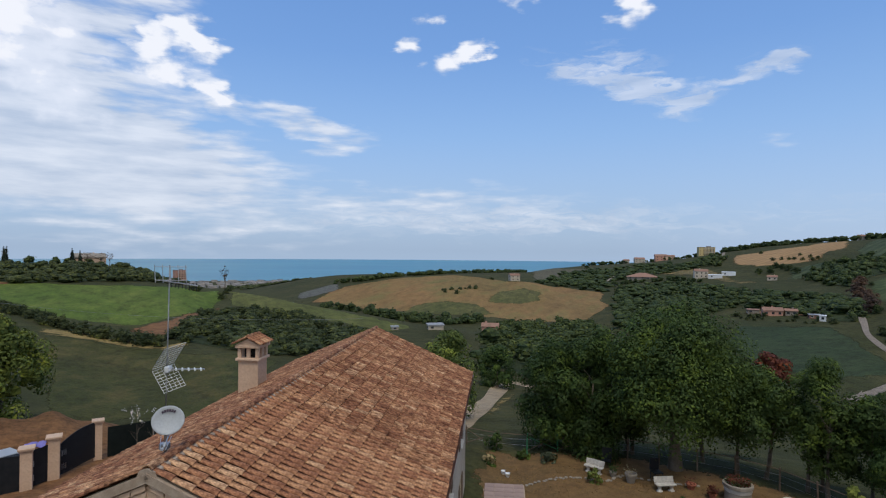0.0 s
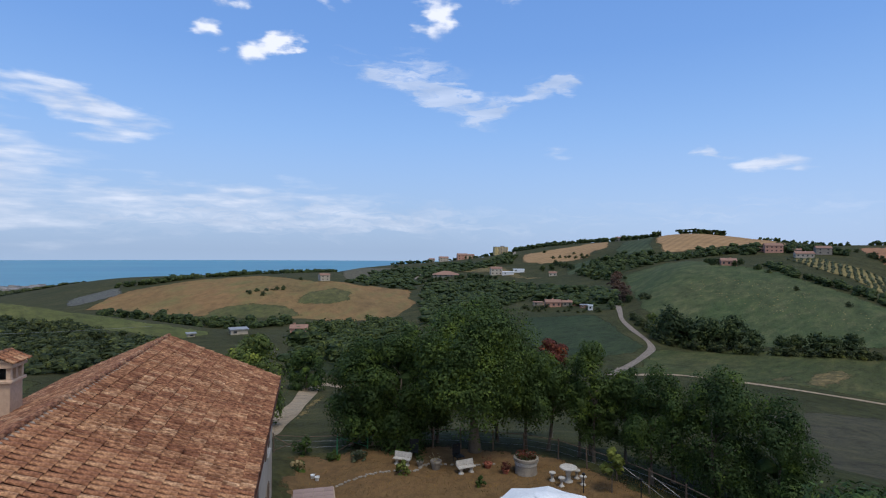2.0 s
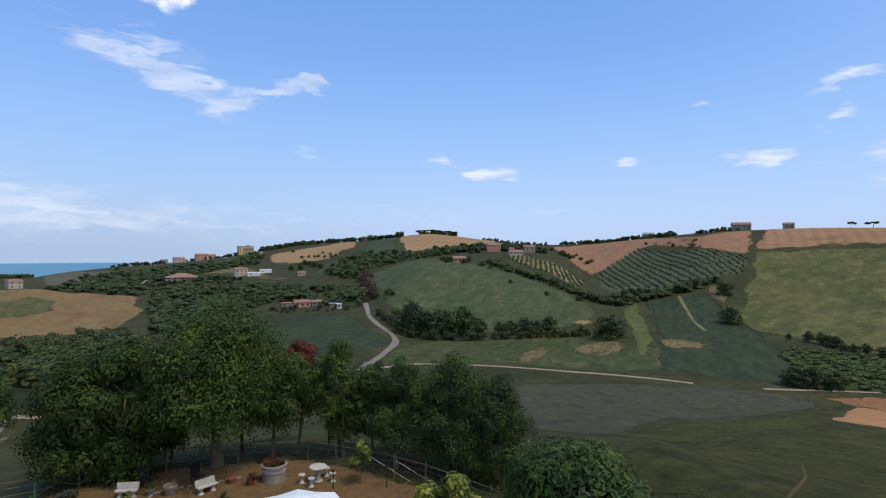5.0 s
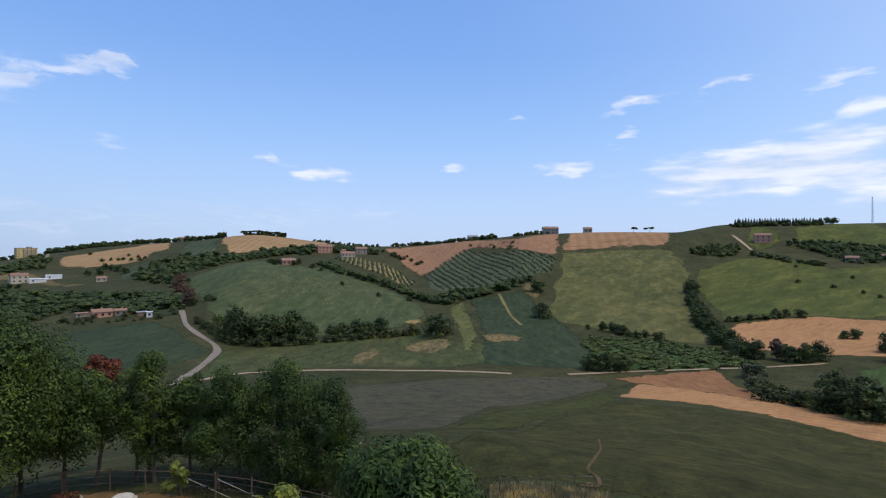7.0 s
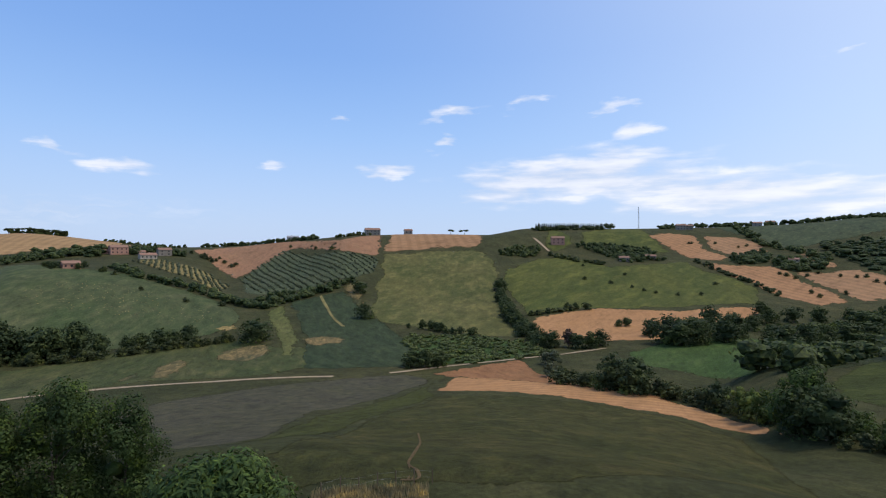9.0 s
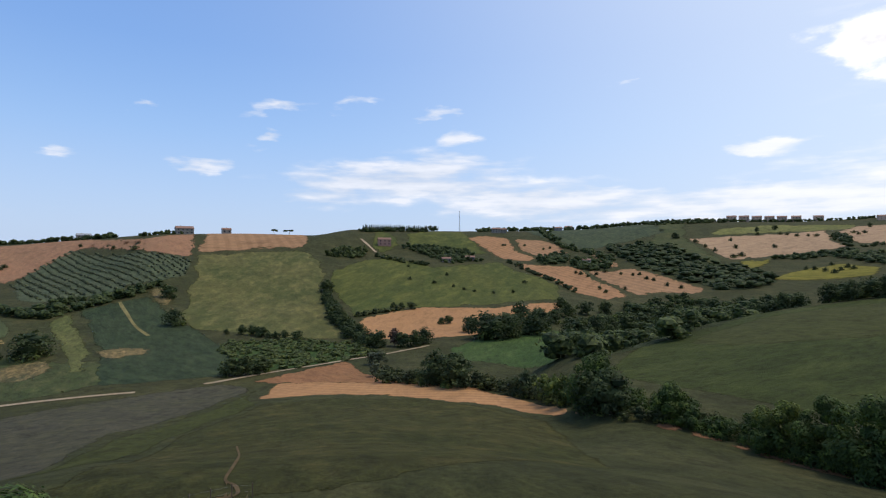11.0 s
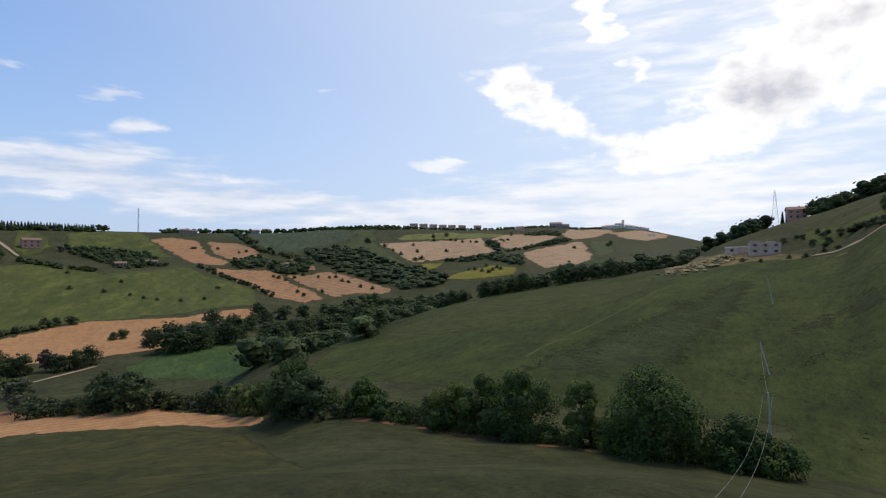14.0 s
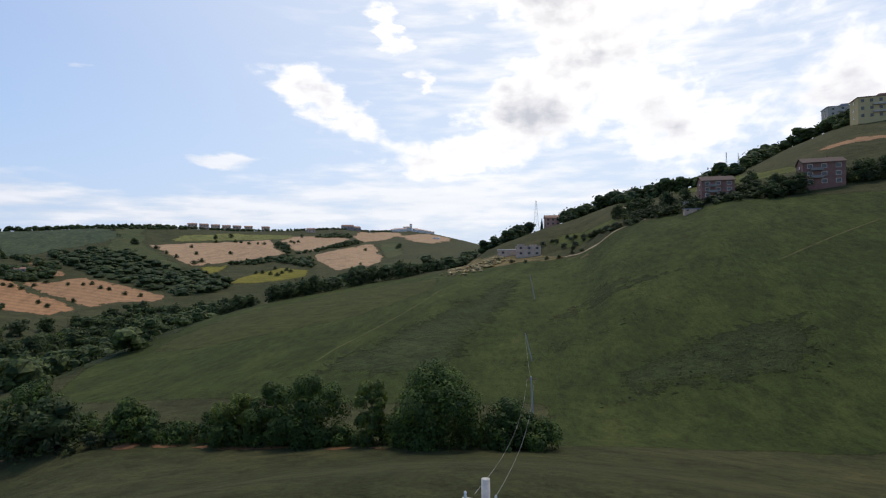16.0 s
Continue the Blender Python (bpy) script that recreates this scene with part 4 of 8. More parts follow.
plot("tan_field", "tan stubble field on a steep hill", "stubble", 1, [(-21, -329), (-35, -295), (-58, -291), (-71, -290), (-67, -272), (-56, -278), (-36, -281)])
plot("tan_field", "tan stubble field on a steep hill", "wheat", 1, [(-40.6, -277.3), (-55.0, -274.8), (-67.4, -274.3), (-66.7, -272.2), (-54.8, -274.8), (-41.8, -277.1)])
plot("green_field", "light green field beside a ruined house", "green_field", 1, [(87, -276), (79, -290), (50, -275), (41, -250), (54, -255), (72, -261)])
plot("dry_bank", "dry yellow bank beside a ruined house", "dry", 2, [(116, -219), (200, -408), (118, -273), (81, -256), (50, -225), (43, -204), (64, -232), (84, -231), (89, -217), (107, -234), (100, -197)])
plot("dry_verge", "dry yellow grass verge beside a gravel road", "straw", 2, [(2.8, 46.1), (3.9, 53.4), (5.8, 62.7), (8.3, 74.4), (11.1, 81.9), (10.9, 77.1), (8.1, 65.9), (5.9, 55.9), (4.0, 48.5)])
plot("soil_edge", "strip of bare red soil below a hedge", "dirt", 3, [(70.4, -42.2), (59.1, -46.8), (47.9, -49.0), (33.7, -50.7), (31.0, -47.7), (45.4, -46.4), (60.5, -43.1), (67.5, -39.1)])
plot("soil_bank", "bare reddish soil bank behind a farmyard", "dirt", 2, [(162, 302), (178, 303), (185, 287), (191, 265), (187, 258), (179, 277), (170, 289), (157, 290)])
plot("dry_patch", "pale dry patch on a green hill", "straw", 2, [(239.4, 145.6), (247.3, 145.5), (252.7, 139.3), (242.1, 134.2), (230.6, 138.2)])
plot("stubble_field", "orange-tan stubble field on a far slope", "stubble_warm", 1, [(567, -164), (544, -191), (542, -228), (514, -229), (460, -217), (426, -217), (382, -209), (365, -179), (401, -172), (446, -173), (486, -165)])
plot("stubble_field", "pink stubble field dotted with young trees", "stubble", 1, [(514, -229), (502, -253), (504, -280), (461, -284), (422, -283), (384, -276), (372, -254), (392, -241), (382, -211), (425, -218), (462, -219)])
plot("stubble_field", "tan stubble field on a far slope", "stubble_warm", 1, [(734, -152), (767, -192), (744, -223), (649, -204), (597, -213), (564, -192), (580, -164), (642, -162)])
plot("stubble_field", "pink stubble field below ridge houses", "stubble", 1, [(744, -226), (740, -265), (699, -279), (646, -270), (597, -217), (653, -207)])
plot("stubble_strip", "narrow pale stubble strip between hedges", "stubble", 1, [(637, -283), (609, -295), (518, -274), (509, -256), (570, -269)])
plot("stubble_field", "pale stubble field on a far slope", "stubble_pale", 1, [(698, -460), (695, -496), (711, -549), (730, -642), (753, -747), (629, -633), (533, -558), (528, -498), (524, -436), (514, -391), (580, -414)])
plot("stubble_field", "pale stubble field on a far slope", "stubble_pale", 1, [(782, -829), (778, -914), (713, -932), (590, -743), (516, -592), (560, -593), (707, -711)])
plot("stubble_field", "pale stubble field beside a hedge", "stubble_pale", 1, [(487, -549), (541, -681), (615, -834), (636, -912), (376, -557), (350, -495), (346, -426), (366, -441), (421, -485)])
plot("stubble_field", "pale stubble field below a hill town", "stubble_pale", 1, [(775, -1004), (933, -1248), (1005, -1466), (999, -1587), (950, -1525), (751, -1144), (681, -980), (640, -862)])
plot("green_plot", "grey-green plot among stubble fields", "valley", 2, [(636, -914), (666, -1043), (524, -840), (424, -681), (364, -546), (424, -623)])
plot("yellow_field", "yellow-green weedy field dotted with trees", "yellow_weeds", 2, [(407, -342), (428, -389), (432, -421), (426, -440), (374, -424), (349, -388), (359, -362), (378, -344)])
plot("yellow_field", "small yellow-green field in a far valley", "yellow_weeds", 2, [(510, -393), (517, -438), (506, -438), (476, -403), (461, -371)])
plot("green_strip", "yellow-green strip below a row of villas", "lime_far", 1, [(784, -582), (851, -748), (806, -869), (736, -778), (739, -650), (718, -555), (702, -472)])
plot("vine_slope", "grey-green vineyard and olive plots on a far slope", "far_green", 1, [(869, -271), (870, -347), (869, -422), (881, -525), (742, -467), (693, -390), (664, -322), (650, -275), (707, -284), (750, -268)])
plot("green_slope", "dark green grassy slope above woodland", "valley", 1, [(881, -525), (840, -564), (697, -463), (576, -411), (511, -387), (499, -349), (560, -337), (647, -347), (700, -412)])
plot("wheat_field", "ripe wheat field, golden tan, mown in pale rows", "wheat", 1, [(346, 656), (401, 754), (428, 734), (474, 723), (544, 730), (450, 600), (427, 608), (396, 571), (372, 597), (350, 611)])
plot("wheat_field", "ripe wheat field, golden tan, mown in pale rows", "wheat", 1, [(514, 598), (568, 643), (567, 609), (589, 587), (635, 575), (640, 526), (616, 477), (556, 439), (538, 469), (485, 474), (447, 489), (432, 490), (459, 524)])
plot("vineyard", "rows of green vines on a far slope", "far_green", 1, [(428, 570), (513, 658), (561, 649), (546, 621), (493, 574), (437, 501), (388, 498)])
plot("vineyard", "grey-green vineyard below a wheat field", "far_green", 1, [(308, 490), (359, 568), (388, 560), (396, 535), (356, 493), (341, 510), (308, 465)])
lane("footpath", "pale worn path down a dark field", "grove_dry", 1.6, [(343, 132), (311, 116), (281, 101), (262, 89)])
plot("soil_slope", "bare brown strip of soil on a hill crest", "dirt", 1, [(18, -334), (8, -330), (-7, -340), (-19, -366), (-18, -372), (-7, -350), (9, -340)])
plot("green_field", "light green field below a wooded ridge", "green_field", 1, [(37, -345), (18, -372), (-4, -295), (-16, -278), (-25, -271), (-35, -268), (-33, -253), (-22.8, -252), (-5, -255), (16, -276)])
plot("furrowed_band", "grey-green weedy band with rough furrows across a slope", "slope_grey", 2, [(74.2, -75.2), (75.4, -93.5), (74.8, -115.2), (74.5, -145.8), (79.2, -192.5), (66.1, -192.7), (56.4, -158.9), (51.1, -127.5), (47.9, -103.8), (45.2, -88.1)])
plot("furrowed_band", "grey-green weedy band with rough furrows across a slope", "slope_grey", 2, [(24.6, -93.8), (17.6, -106.3), (7.2, -116.4), (-3.7, -122.8), (-14, -131.1), (-16.3, -124.5), (-13, -100.8), (-1.3, -96.4), (13.5, -91)])
plot("furrowed_band", "grey-green weedy band across a slope", "slope_grey", 2, [(46.9, -140.9), (35.2, -160.4), (17.1, -155.7), (-0.5, -155), (-2.6, -150.1), (14.6, -143.3), (30.8, -140), (38.2, -126.8)])
plot("soil_bank", "bare sandy bank between shrubs and a field", "dry", 3, [(2.3, -211.3), (-7.3, -214.1), (-16.5, -216.6), (-20.5, -227.5), (-15.7, -225.8), (-7.6, -222.8)])
plot("fallow_field", "grey-brown fallow ground among far trees", "fallow_far", 1, [(429, 2726), (229, 1041), (258, 839), (224, 720), (194, 642), (150, 678), (112, 668)])
plot("dry_strip", "dry tan strip beside farm sheds", "dry", 1, [(268, 797), (320, 693), (317, 626), (281, 521), (291, 475), (261, 484), (274, 601), (254, 696)])
lane("far_road", "pale grey road climbing past a wheat field", "gravel", 3.5, [(440, 855), (372, 729), (334, 665)])
lane("far_road", "pale grey road on a far slope", "gravel", 3.5, [(253, 799), (218, 702), (194, 644)])
plot("stubble_field", "pale stubble field below a hill town", "stubble_pale", 1, [(919, -1415), (943, -1647), (871, -1687), (820, -1636), (616, -1122), (674, -1104)])
lane("road", "grey gravel road through the valley", "gravel", 2.5, [(204.1, 266.3), (187.4, 242.5), (172.9, 221.7), (160.6, 197.9), (153.9, 181.9), (145.1, 168.8), (127.1, 151.8), (107.3, 134.9), (92.0, 123.0)])
lane("farm_track", "narrow white farm track across the valley", "track", 2.4, [(97.9, 122.8), (112.8, 122.7), (121.2, 115.7), (129.1, 106.5), (136.8, 95.8), (145.0, 84.0), (150.6, 71.3), (155.4, 55.9)])
lane("gravel_road", "pale gravel road with dry verges", "track", 2.3, [(0.6, 42.0), (1.6, 46.5), (2.8, 51.8), (4.1, 59.0), (5.8, 66.7), (8.2, 79.7), (10.4, 90.2), (12.0, 93.0), (13.4, 90.0), (14.6, 86.4)])
lane("hill_track", "sandy track climbing a slope", "track", 2.0, [(64.9, -237.1), (54.5, -235.0), (47.7, -227.3), (42.3, -226.5), (34.5, -225.8), (32.1, -231.6)])
lane("hill_track", "sandy track climbing to a gate", "track", 1.6, [(30.7, -228.9), (41.0, -268.8), (52.3, -305.1)])
lane("tyre_track", "pale tyre track across a sloping field", "hollow", 0.45, [(76.2, -87.6), (78.8, -98.2), (79.6, -110.1), (80.8, -124.8), (82.5, -139.7), (86.1, -162.2)])
lane("tyre_track", "pale tyre track across a sloping field", "hollow", 0.45, [(-9.8, -149.9), (-18.8, -160.8), (-25.6, -168.1), (-31.1, -173.3), (-35.0, -176.8)])
lane("farm_lane", "pale lane climbing to a ridge", "track", 3, [(637.1, -11.5), (608.4, -19.3), (576.3, -26.2)])
lane("footpath", "worn reddish footpath through weeds", "soil_path", 0.2, [(28.3, 6.5), (28.4, 5.9), (28.9, 5.6), (30.2, 6.0), (31.3, 6.7), (35.4, 7.2), (45.9, 8.8), (58.3, 11.4)])
lane("farm_track", "narrow white farm track across the valley", "track", 1.8, [(165.4, 41.2), (176.1, 29.9), (184.2, 16.3), (192.9, 1.4), (199.0, -10.7), (206.9, -20.3), (215.8, -30.6)])


# ---- trees: tapered trunk and limbs, crowns of many small leaf sprays ----
def leaf_crown(seed, height, width, base, lobes, sprays, size, droop=0.3, core=0.72, shape="round", lump=1.0):
    """Verts and faces of a crown from base to height: sprays of leaves over uneven lobes, with a thin leafy core in each lobe."""
    rg = random.Random(seed)
    verts, faces = [], []
    mid, half = (height + base) / 2, (height - base) / 2
    blobs = []
    for k in range(lobes):
        a = rg.uniform(0, 6.283)
        v = rg.uniform(-0.85, 0.85)
        if shape == "cone":
            reach = 0.75 * (1 - (v + 1) / 2) + 0.05
        elif shape == "flat":
            v, reach = rg.uniform(-0.35, 0.45), 0.72 * math.sqrt(rg.random())
        else:
            reach = math.sqrt(max(0.05, 1 - v * v)) * rg.uniform(0.35, 0.8)
        c = (math.cos(a) * reach * width / 2, math.sin(a) * reach * width / 2, mid + v * half * 0.8)
        r = rg.uniform(0.14, 0.4) * min(width, 2.2 * half) * (1.0 if lobes < 12 else 0.8) * lump * (0.75 if shape != "round" else 1)
        if shape == "cone":
            u = k / (lobes - 1)
            c = (c[0] * 0.12, c[1] * 0.12, base + (height - base) * (0.04 + 0.9 * u))
            r = width * 0.5 * (1.1 - 0.85 * u)
        blobs.append((c, r, rg.uniform(0.75, 1.0)))
    if shape == "round":
        blobs.append(((0, 0, mid), min(half, width / 2) * 0.75 * lump, 1.0))
    total = sum(r * r for _, r, _ in blobs)
    for c, r, sq in blobs:
        n = len(verts)
        rr = r * core
        ring = 6
        for lat in (-0.8, 0.0, 0.8):
            for k in range(ring):
                a = 6.283 * k / ring + lat
                w = rr * math.cos(lat) * rg.uniform(0.8, 1.1)
                verts.append((c[0] + w * math.cos(a), c[1] + w * math.sin(a), c[2] + rr * sq * math.sin(lat)))
        verts.append((c[0], c[1], c[2] + rr * sq))
        verts.append((c[0], c[1], c[2] - rr * sq))
        for row in range(2):
            for k in range(ring):
                a0, a1 = n + row * ring + k, n + row * ring + (k + 1) % ring
                faces.append((a0, a1, a1 + ring, a0 + ring))
        for k in range(ring):
            faces.append((n + 2 * ring + k, n + 2 * ring + (k + 1) % ring, n + 3 * ring))
            faces.append((n + (k + 1) % ring, n + k, n + 3 * ring + 1))
        for _ in range(int(sprays * r * r / total)):
            z = rg.uniform(-0.75, 1)
            a = rg.uniform(0, 6.283)
            q = math.sqrt(max(0, 1 - z * z))
            d = Vector((q * math.cos(a), q * math.sin(a), z * sq))
            o = Vector(c) + d * r * (rg.uniform(0.78, 1.08) if rg.random() < 0.92 else rg.uniform(1.06, 1.18))
            u = d.cross(Vector((rg.uniform(-1, 1), rg.uniform(-1, 1), rg.uniform(-1, 1)))).normalized()
            w = (d.cross(u) + d * rg.uniform(-0.6, 0.6) + Vector((0, 0, -droop))).normalized()
            s = size * rg.uniform(0.6, 1.35)
            m = len(verts)
            verts += [tuple(o - u * s * 0.45), tuple(o + w * s * 0.5 + d * s * 0.15), tuple(o + u * s * 0.45), tuple(o - w * s * 0.62)]
            faces.append((m, m + 1, m + 2, m + 3))
    return verts, faces

def plume_crown(seed, height, width, base, clumps, leaves, size, lift=1.45, fill=0.3, slim=0.36, rim=0.42, plump=1.0):
    """Verts and faces of a leafy crown: upright clumps of single leaves, thick inside and feathered at the rim, round a few dark inner masses."""
    rg = random.Random(seed)
    rn = np.random.default_rng(seed)
    mid, half = (height + base) / 2, (height - base) / 2
    k1, k2, p1, p2 = rg.uniform(0.06, 0.16), rg.uniform(0.05, 0.12), rg.uniform(0, 6.28), rg.uniform(0, 6.28)
    verts, faces, n = [], [], 0
    spots = []
    for k in range(clumps):
        v = rg.uniform(-1, 1)
        a = k * 2.39996 + rg.uniform(-0.5, 0.5)
        wide = 1 + k1 * math.sin(2 * a + p1) + k2 * math.sin(5 * a + p2 + 3 * v)
        belly = max(0.08, 1 - abs(v + 0.12) ** 2.8) ** 0.5
        q = rg.uniform(0.35, 0.95) if rg.random() < 0.3 else rg.uniform(0.72, 0.95)
        r = width * rg.uniform(0.095, 0.18) * plump
        reach = max(0.0, width / 2 * wide - r * 0.45) * belly * q
        z = mid + v * half * (0.9 + 0.1 * math.sin(3 * a + p2)) - r * 0.6
        spots.append((reach * math.cos(a), reach * math.sin(a), z, r))
    for k in range(7):
        a, v = k * 2.4, -0.7 + 1.3 * k / 6
        r = width * 0.5 * fill * (1 - 0.55 * v * v) * 0.8
        cx, cy, cz = 0.1 * width * math.cos(a), 0.1 * width * math.sin(a), mid + v * half * 0.82
        ring = [(cx + r * math.cos(t) * rg.uniform(0.75, 1.1), cy + r * math.sin(t) * rg.uniform(0.75, 1.1), cz + r * h) for h in (-0.35, 0.3) for t in (0, 1.05, 2.1, 3.14, 4.19, 5.24)]
        verts.append(np.array(ring + [(cx, cy, cz + r * 0.75), (cx, cy, cz - r * 0.7)]))
        for j in range(6):
            i = (j + 1) % 6
            faces += [(n + j, n + i, n + 6 + i, n + 6 + j), (n + 6 + j, n + 6 + i, n + 12), (n + i, n + j, n + 13)]
        n += 14
    total = sum(s[3] ** 2 for s in spots)
    for x, y, z, r in spots:
        m = max(8, int(leaves * r * r / total))
        d = rn.normal(size=(m, 3))
        d /= np.linalg.norm(d, axis=1)[:, None] + 1e-6
        d[:, 2] = np.where(d[:, 2] < -0.55, -d[:, 2], d[:, 2])
        far = (rn.random(m) ** rim * 1.16)[:, None]
        o = np.array((x, y, z)) + d * far * r * (1, 1, lift)
        u = np.cross(d, rn.normal(size=(m, 3)))
        u /= np.linalg.norm(u, axis=1)[:, None] + 1e-6
        w = np.cross(d, u) + d * rn.uniform(-0.35, 0.45, (m, 1)) + (0, 0, -0.12)
        w /= np.linalg.norm(w, axis=1)[:, None] + 1e-6
        s = size * rn.uniform(0.55, 1.4, (m, 1))
        quad = np.stack((o - u * s * slim, o + w * s * 0.62, o + u * s * slim, o - w * s * 0.62), 1).reshape(-1, 3)
        verts.append(quad)
        faces += [(n + 4 * i, n + 4 * i + 1, n + 4 * i + 2, n + 4 * i + 3) for i in range(m)]
        n += 4 * m
    return np.vstack(verts), faces



def trunk_mesh(seed, height, girth, lean=0.3, limbs=5, spread=1.0, n=8, fork=0.45):
    """A tapered, slightly bent trunk with limbs reaching into the crown."""
    rg = random.Random(seed)
    bm = bmesh.new()

    def limb(a, b, r0, r1, bend):
        prev = None
        side = Vector((rg.uniform(-1, 1), rg.uniform(-1, 1), 0)) * bend
        for s in range(5):
            u = s / 4
            p = a.lerp(b, u) + side * math.sin(u * 3.14)
            r = (r0 + (r1 - r0) * u) * (1 + (0.5 if s == 0 and r0 == girth else 0))
            ring = [bm.verts.new((p.x + r * math.cos(6.283 * k / n), p.y + r * math.sin(6.283 * k / n), p.z)) for k in range(n)]
            if prev:
                for k in range(n):
                    bm.faces.new((prev[k], prev[(k + 1) % n], ring[(k + 1) % n], ring[k]))
            prev = ring
        bm.faces.new(prev)
    top = Vector((rg.uniform(-lean, lean), rg.uniform(-lean, lean), height * 0.8))
    limb(Vector((0, 0, -0.15)), top, girth, girth * 0.3, lean * 0.4)
    for k in range(limbs):
        u = rg.uniform(fork, 0.85)
        a = 6.283 * k / limbs + rg.uniform(-0.5, 0.5)
        st = Vector((0, 0, 0)).lerp(top, u)
        limb(st, st + Vector((math.cos(a) * spread, math.sin(a) * spread, height * rg.uniform(0.12, 0.28))), girth * 0.4, girth * 0.1, 0.1)
    return bm


def tree(name, label, category, x, y, height, width, base, seed, leaf, lobes=14, sprays=3000, size=0.35, girth=0.16, lean=0.3,
         limbs=5, shape="round", stems=1, group="", lump=1.0, slim=0.36):
    """One near tree, built for itself."""
    ob = thing(name, label, category, x, y, float(ground_z(np.array(x), np.array(y))), random.Random(seed).uniform(0, 360), group)
    for s in range(stems):
        t = part("trunk", trunk_mesh(seed + s, height * (0.9 if stems == 1 else 0.75), girth, lean, limbs, width * 0.28), "bark", ob, smooth=True)
        if stems > 1:
            t.matrix_basis = pose(math.cos(s * 2.4) * width * 0.16, math.sin(s * 2.4) * width * 0.16, 0, 0, 0, s * 70)
    v, f = plume_crown(seed, height, width, base, int(lobes * 1.75), int(sprays * 0.8), size * 1.1, 1.2 if lump < 1 else 1.1, slim=slim, rim=0.24, plump=1.0)
    c = new("crown", mesh_of("crown", v, f, leaf))
    c.parent = ob
    return ob


STOCK = {}


def stock_tree(kind):
    """Patterns for far trees, one metre high: three or so of each kind, copied over the land."""
    rows = {"grand": ("tree", "leaf_far", 1.08, -0.02, 16, 880, 0.05, "round", 4), "broad": ("tree", "leaf_far", 1.05, -0.02, 11, 430, 0.07, "round", 5), "bush": ("bush", "leaf_scrub", 1.25, -0.05, 7, 250, 0.085, "round", 3),
            "reed": ("reeds", "leaf_reed", 1.3, -0.05, 6, 200, 0.11, "round", 2),
            "olive": ("olive_tree", "leaf_olive", 1.1, 0.2, 8, 260, 0.085, "round", 2), "cypress": ("cypress", "leaf_cypress", 0.26, 0.0, 13, 260, 0.05, "cone", 2),
            "pine": ("pine_tree", "leaf_far", 1.0, 0.3, 10, 320, 0.07, "flat", 2), "lime_tree": ("tree", "leaf_pine", 0.85, 0.15, 9, 420, 0.07, "round", 2),
            "dry": ("tree", "leaf_brown", 0.9, 0.1, 9, 300, 0.07, "round", 2)}
    name, leaf, width, base, lobes, sprays, size, shape, count = rows[kind]
    out = []
    for k in range(count):
        seed = 31 * k + sum(map(ord, kind))
        v, f = plume_crown(seed, 1.0, width, base, lobes * 3, int(sprays * 1.35), size * 1.35, 1.1, 0.46) if shape == "round" else leaf_crown(seed, 1.0, width, base, lobes, sprays, size, shape=shape, core=0.85)
        crown = mesh_of("crown", v, f, leaf)
        tm = bpy.data.meshes.new("trunk")
        bm = trunk_mesh(seed, 0.9, 0.03, 0.05, 3, width * 0.25, 5)
        bm.to_mesh(tm)
        bm.free()
        tm.materials.append(MAT["bark"])
        v, f = leaf_crown(seed + 5, 1.0, width, base, 3 if shape != 'cone' else 9, 46, size * 1.9, shape=shape, core=0.8)
        v2, f2 = leaf_crown(seed + 9, 1.0, width, base, 3, 30, size * 2.3, shape=shape, core=0.84) if shape == "round" else (v, f)
        v3, f3 = leaf_crown(seed + 3, 1.0, width, base, 4, 112, size * 1.7, shape=shape, core=0.76)
        out.append((crown, tm, v, f, v2, f2, v3, f3))
    STOCK[kind] = (name, out)


for kind_name in ("grand", "broad", "bush", "reed", "olive", "cypress", "pine", "lime_tree", "dry"):
    stock_tree(kind_name)
SOWN = random.Random(7)


def set_tree(kind, x, y, height, label, wide=1.0, group=""):
    name, patterns = STOCK["grand" if kind == "broad" and height > 6.4 and math.hypot(x, y) < 320 else kind]
    crown, tm = SOWN.choice(patterns)[:2]
    ob = new(name)
    ob.empty_display_size = 0.2
    z = float(ground_z(np.array(x), np.array(y)))
    ob.matrix_basis = pose(x, y, z, 0, 0, SOWN.uniform(0, 360))
    tagged(ob, label, name.replace("_", " "), group)
    sx = height * wide * SOWN.uniform(0.85, 1.2)
    for nm, me in (("trunk", tm), ("crown", crown)):
        p = new(nm, me)
        p.parent = ob
        p.matrix_basis = Matrix.Diagonal((sx, sx, height, 1))
    return ob


def hedge(kind, height, step, label, line):
    """Trees in a row along a line, unevenly spaced and grown: single trees where they stand near, one joined belt far off."""
    spots = []
    far = min(math.hypot(p[0], p[1]) for p in line) > 255
    for (x0, y0), (x1, y1) in zip(line, line[1:]):
        n = max(1, round(math.hypot(x1 - x0, y1 - y0) / step * (1.9 if far else 1)))
        for k in range(min(n, 60)):
            u = (k + SOWN.uniform(-0.4, 0.4)) / min(n, 60)
            j = step * (0.6 if far else 0.25)
            spots.append((x0 + (x1 - x0) * u + SOWN.uniform(-j, j), y0 + (y1 - y0) * u + SOWN.uniform(-j, j), height * SOWN.uniform(0.7, 1.2), 1.35))
    if far or len(spots) > 60:
        mass("tree_belt" if kind != "bush" else "hedgerow", kind, spots, label.replace(" tree ", " trees "), "tree belt" if kind != "bush" else "hedge")
    else:
        for x, y, h, w in spots:
            set_tree(kind, x, y, h, label, 1.15, label)


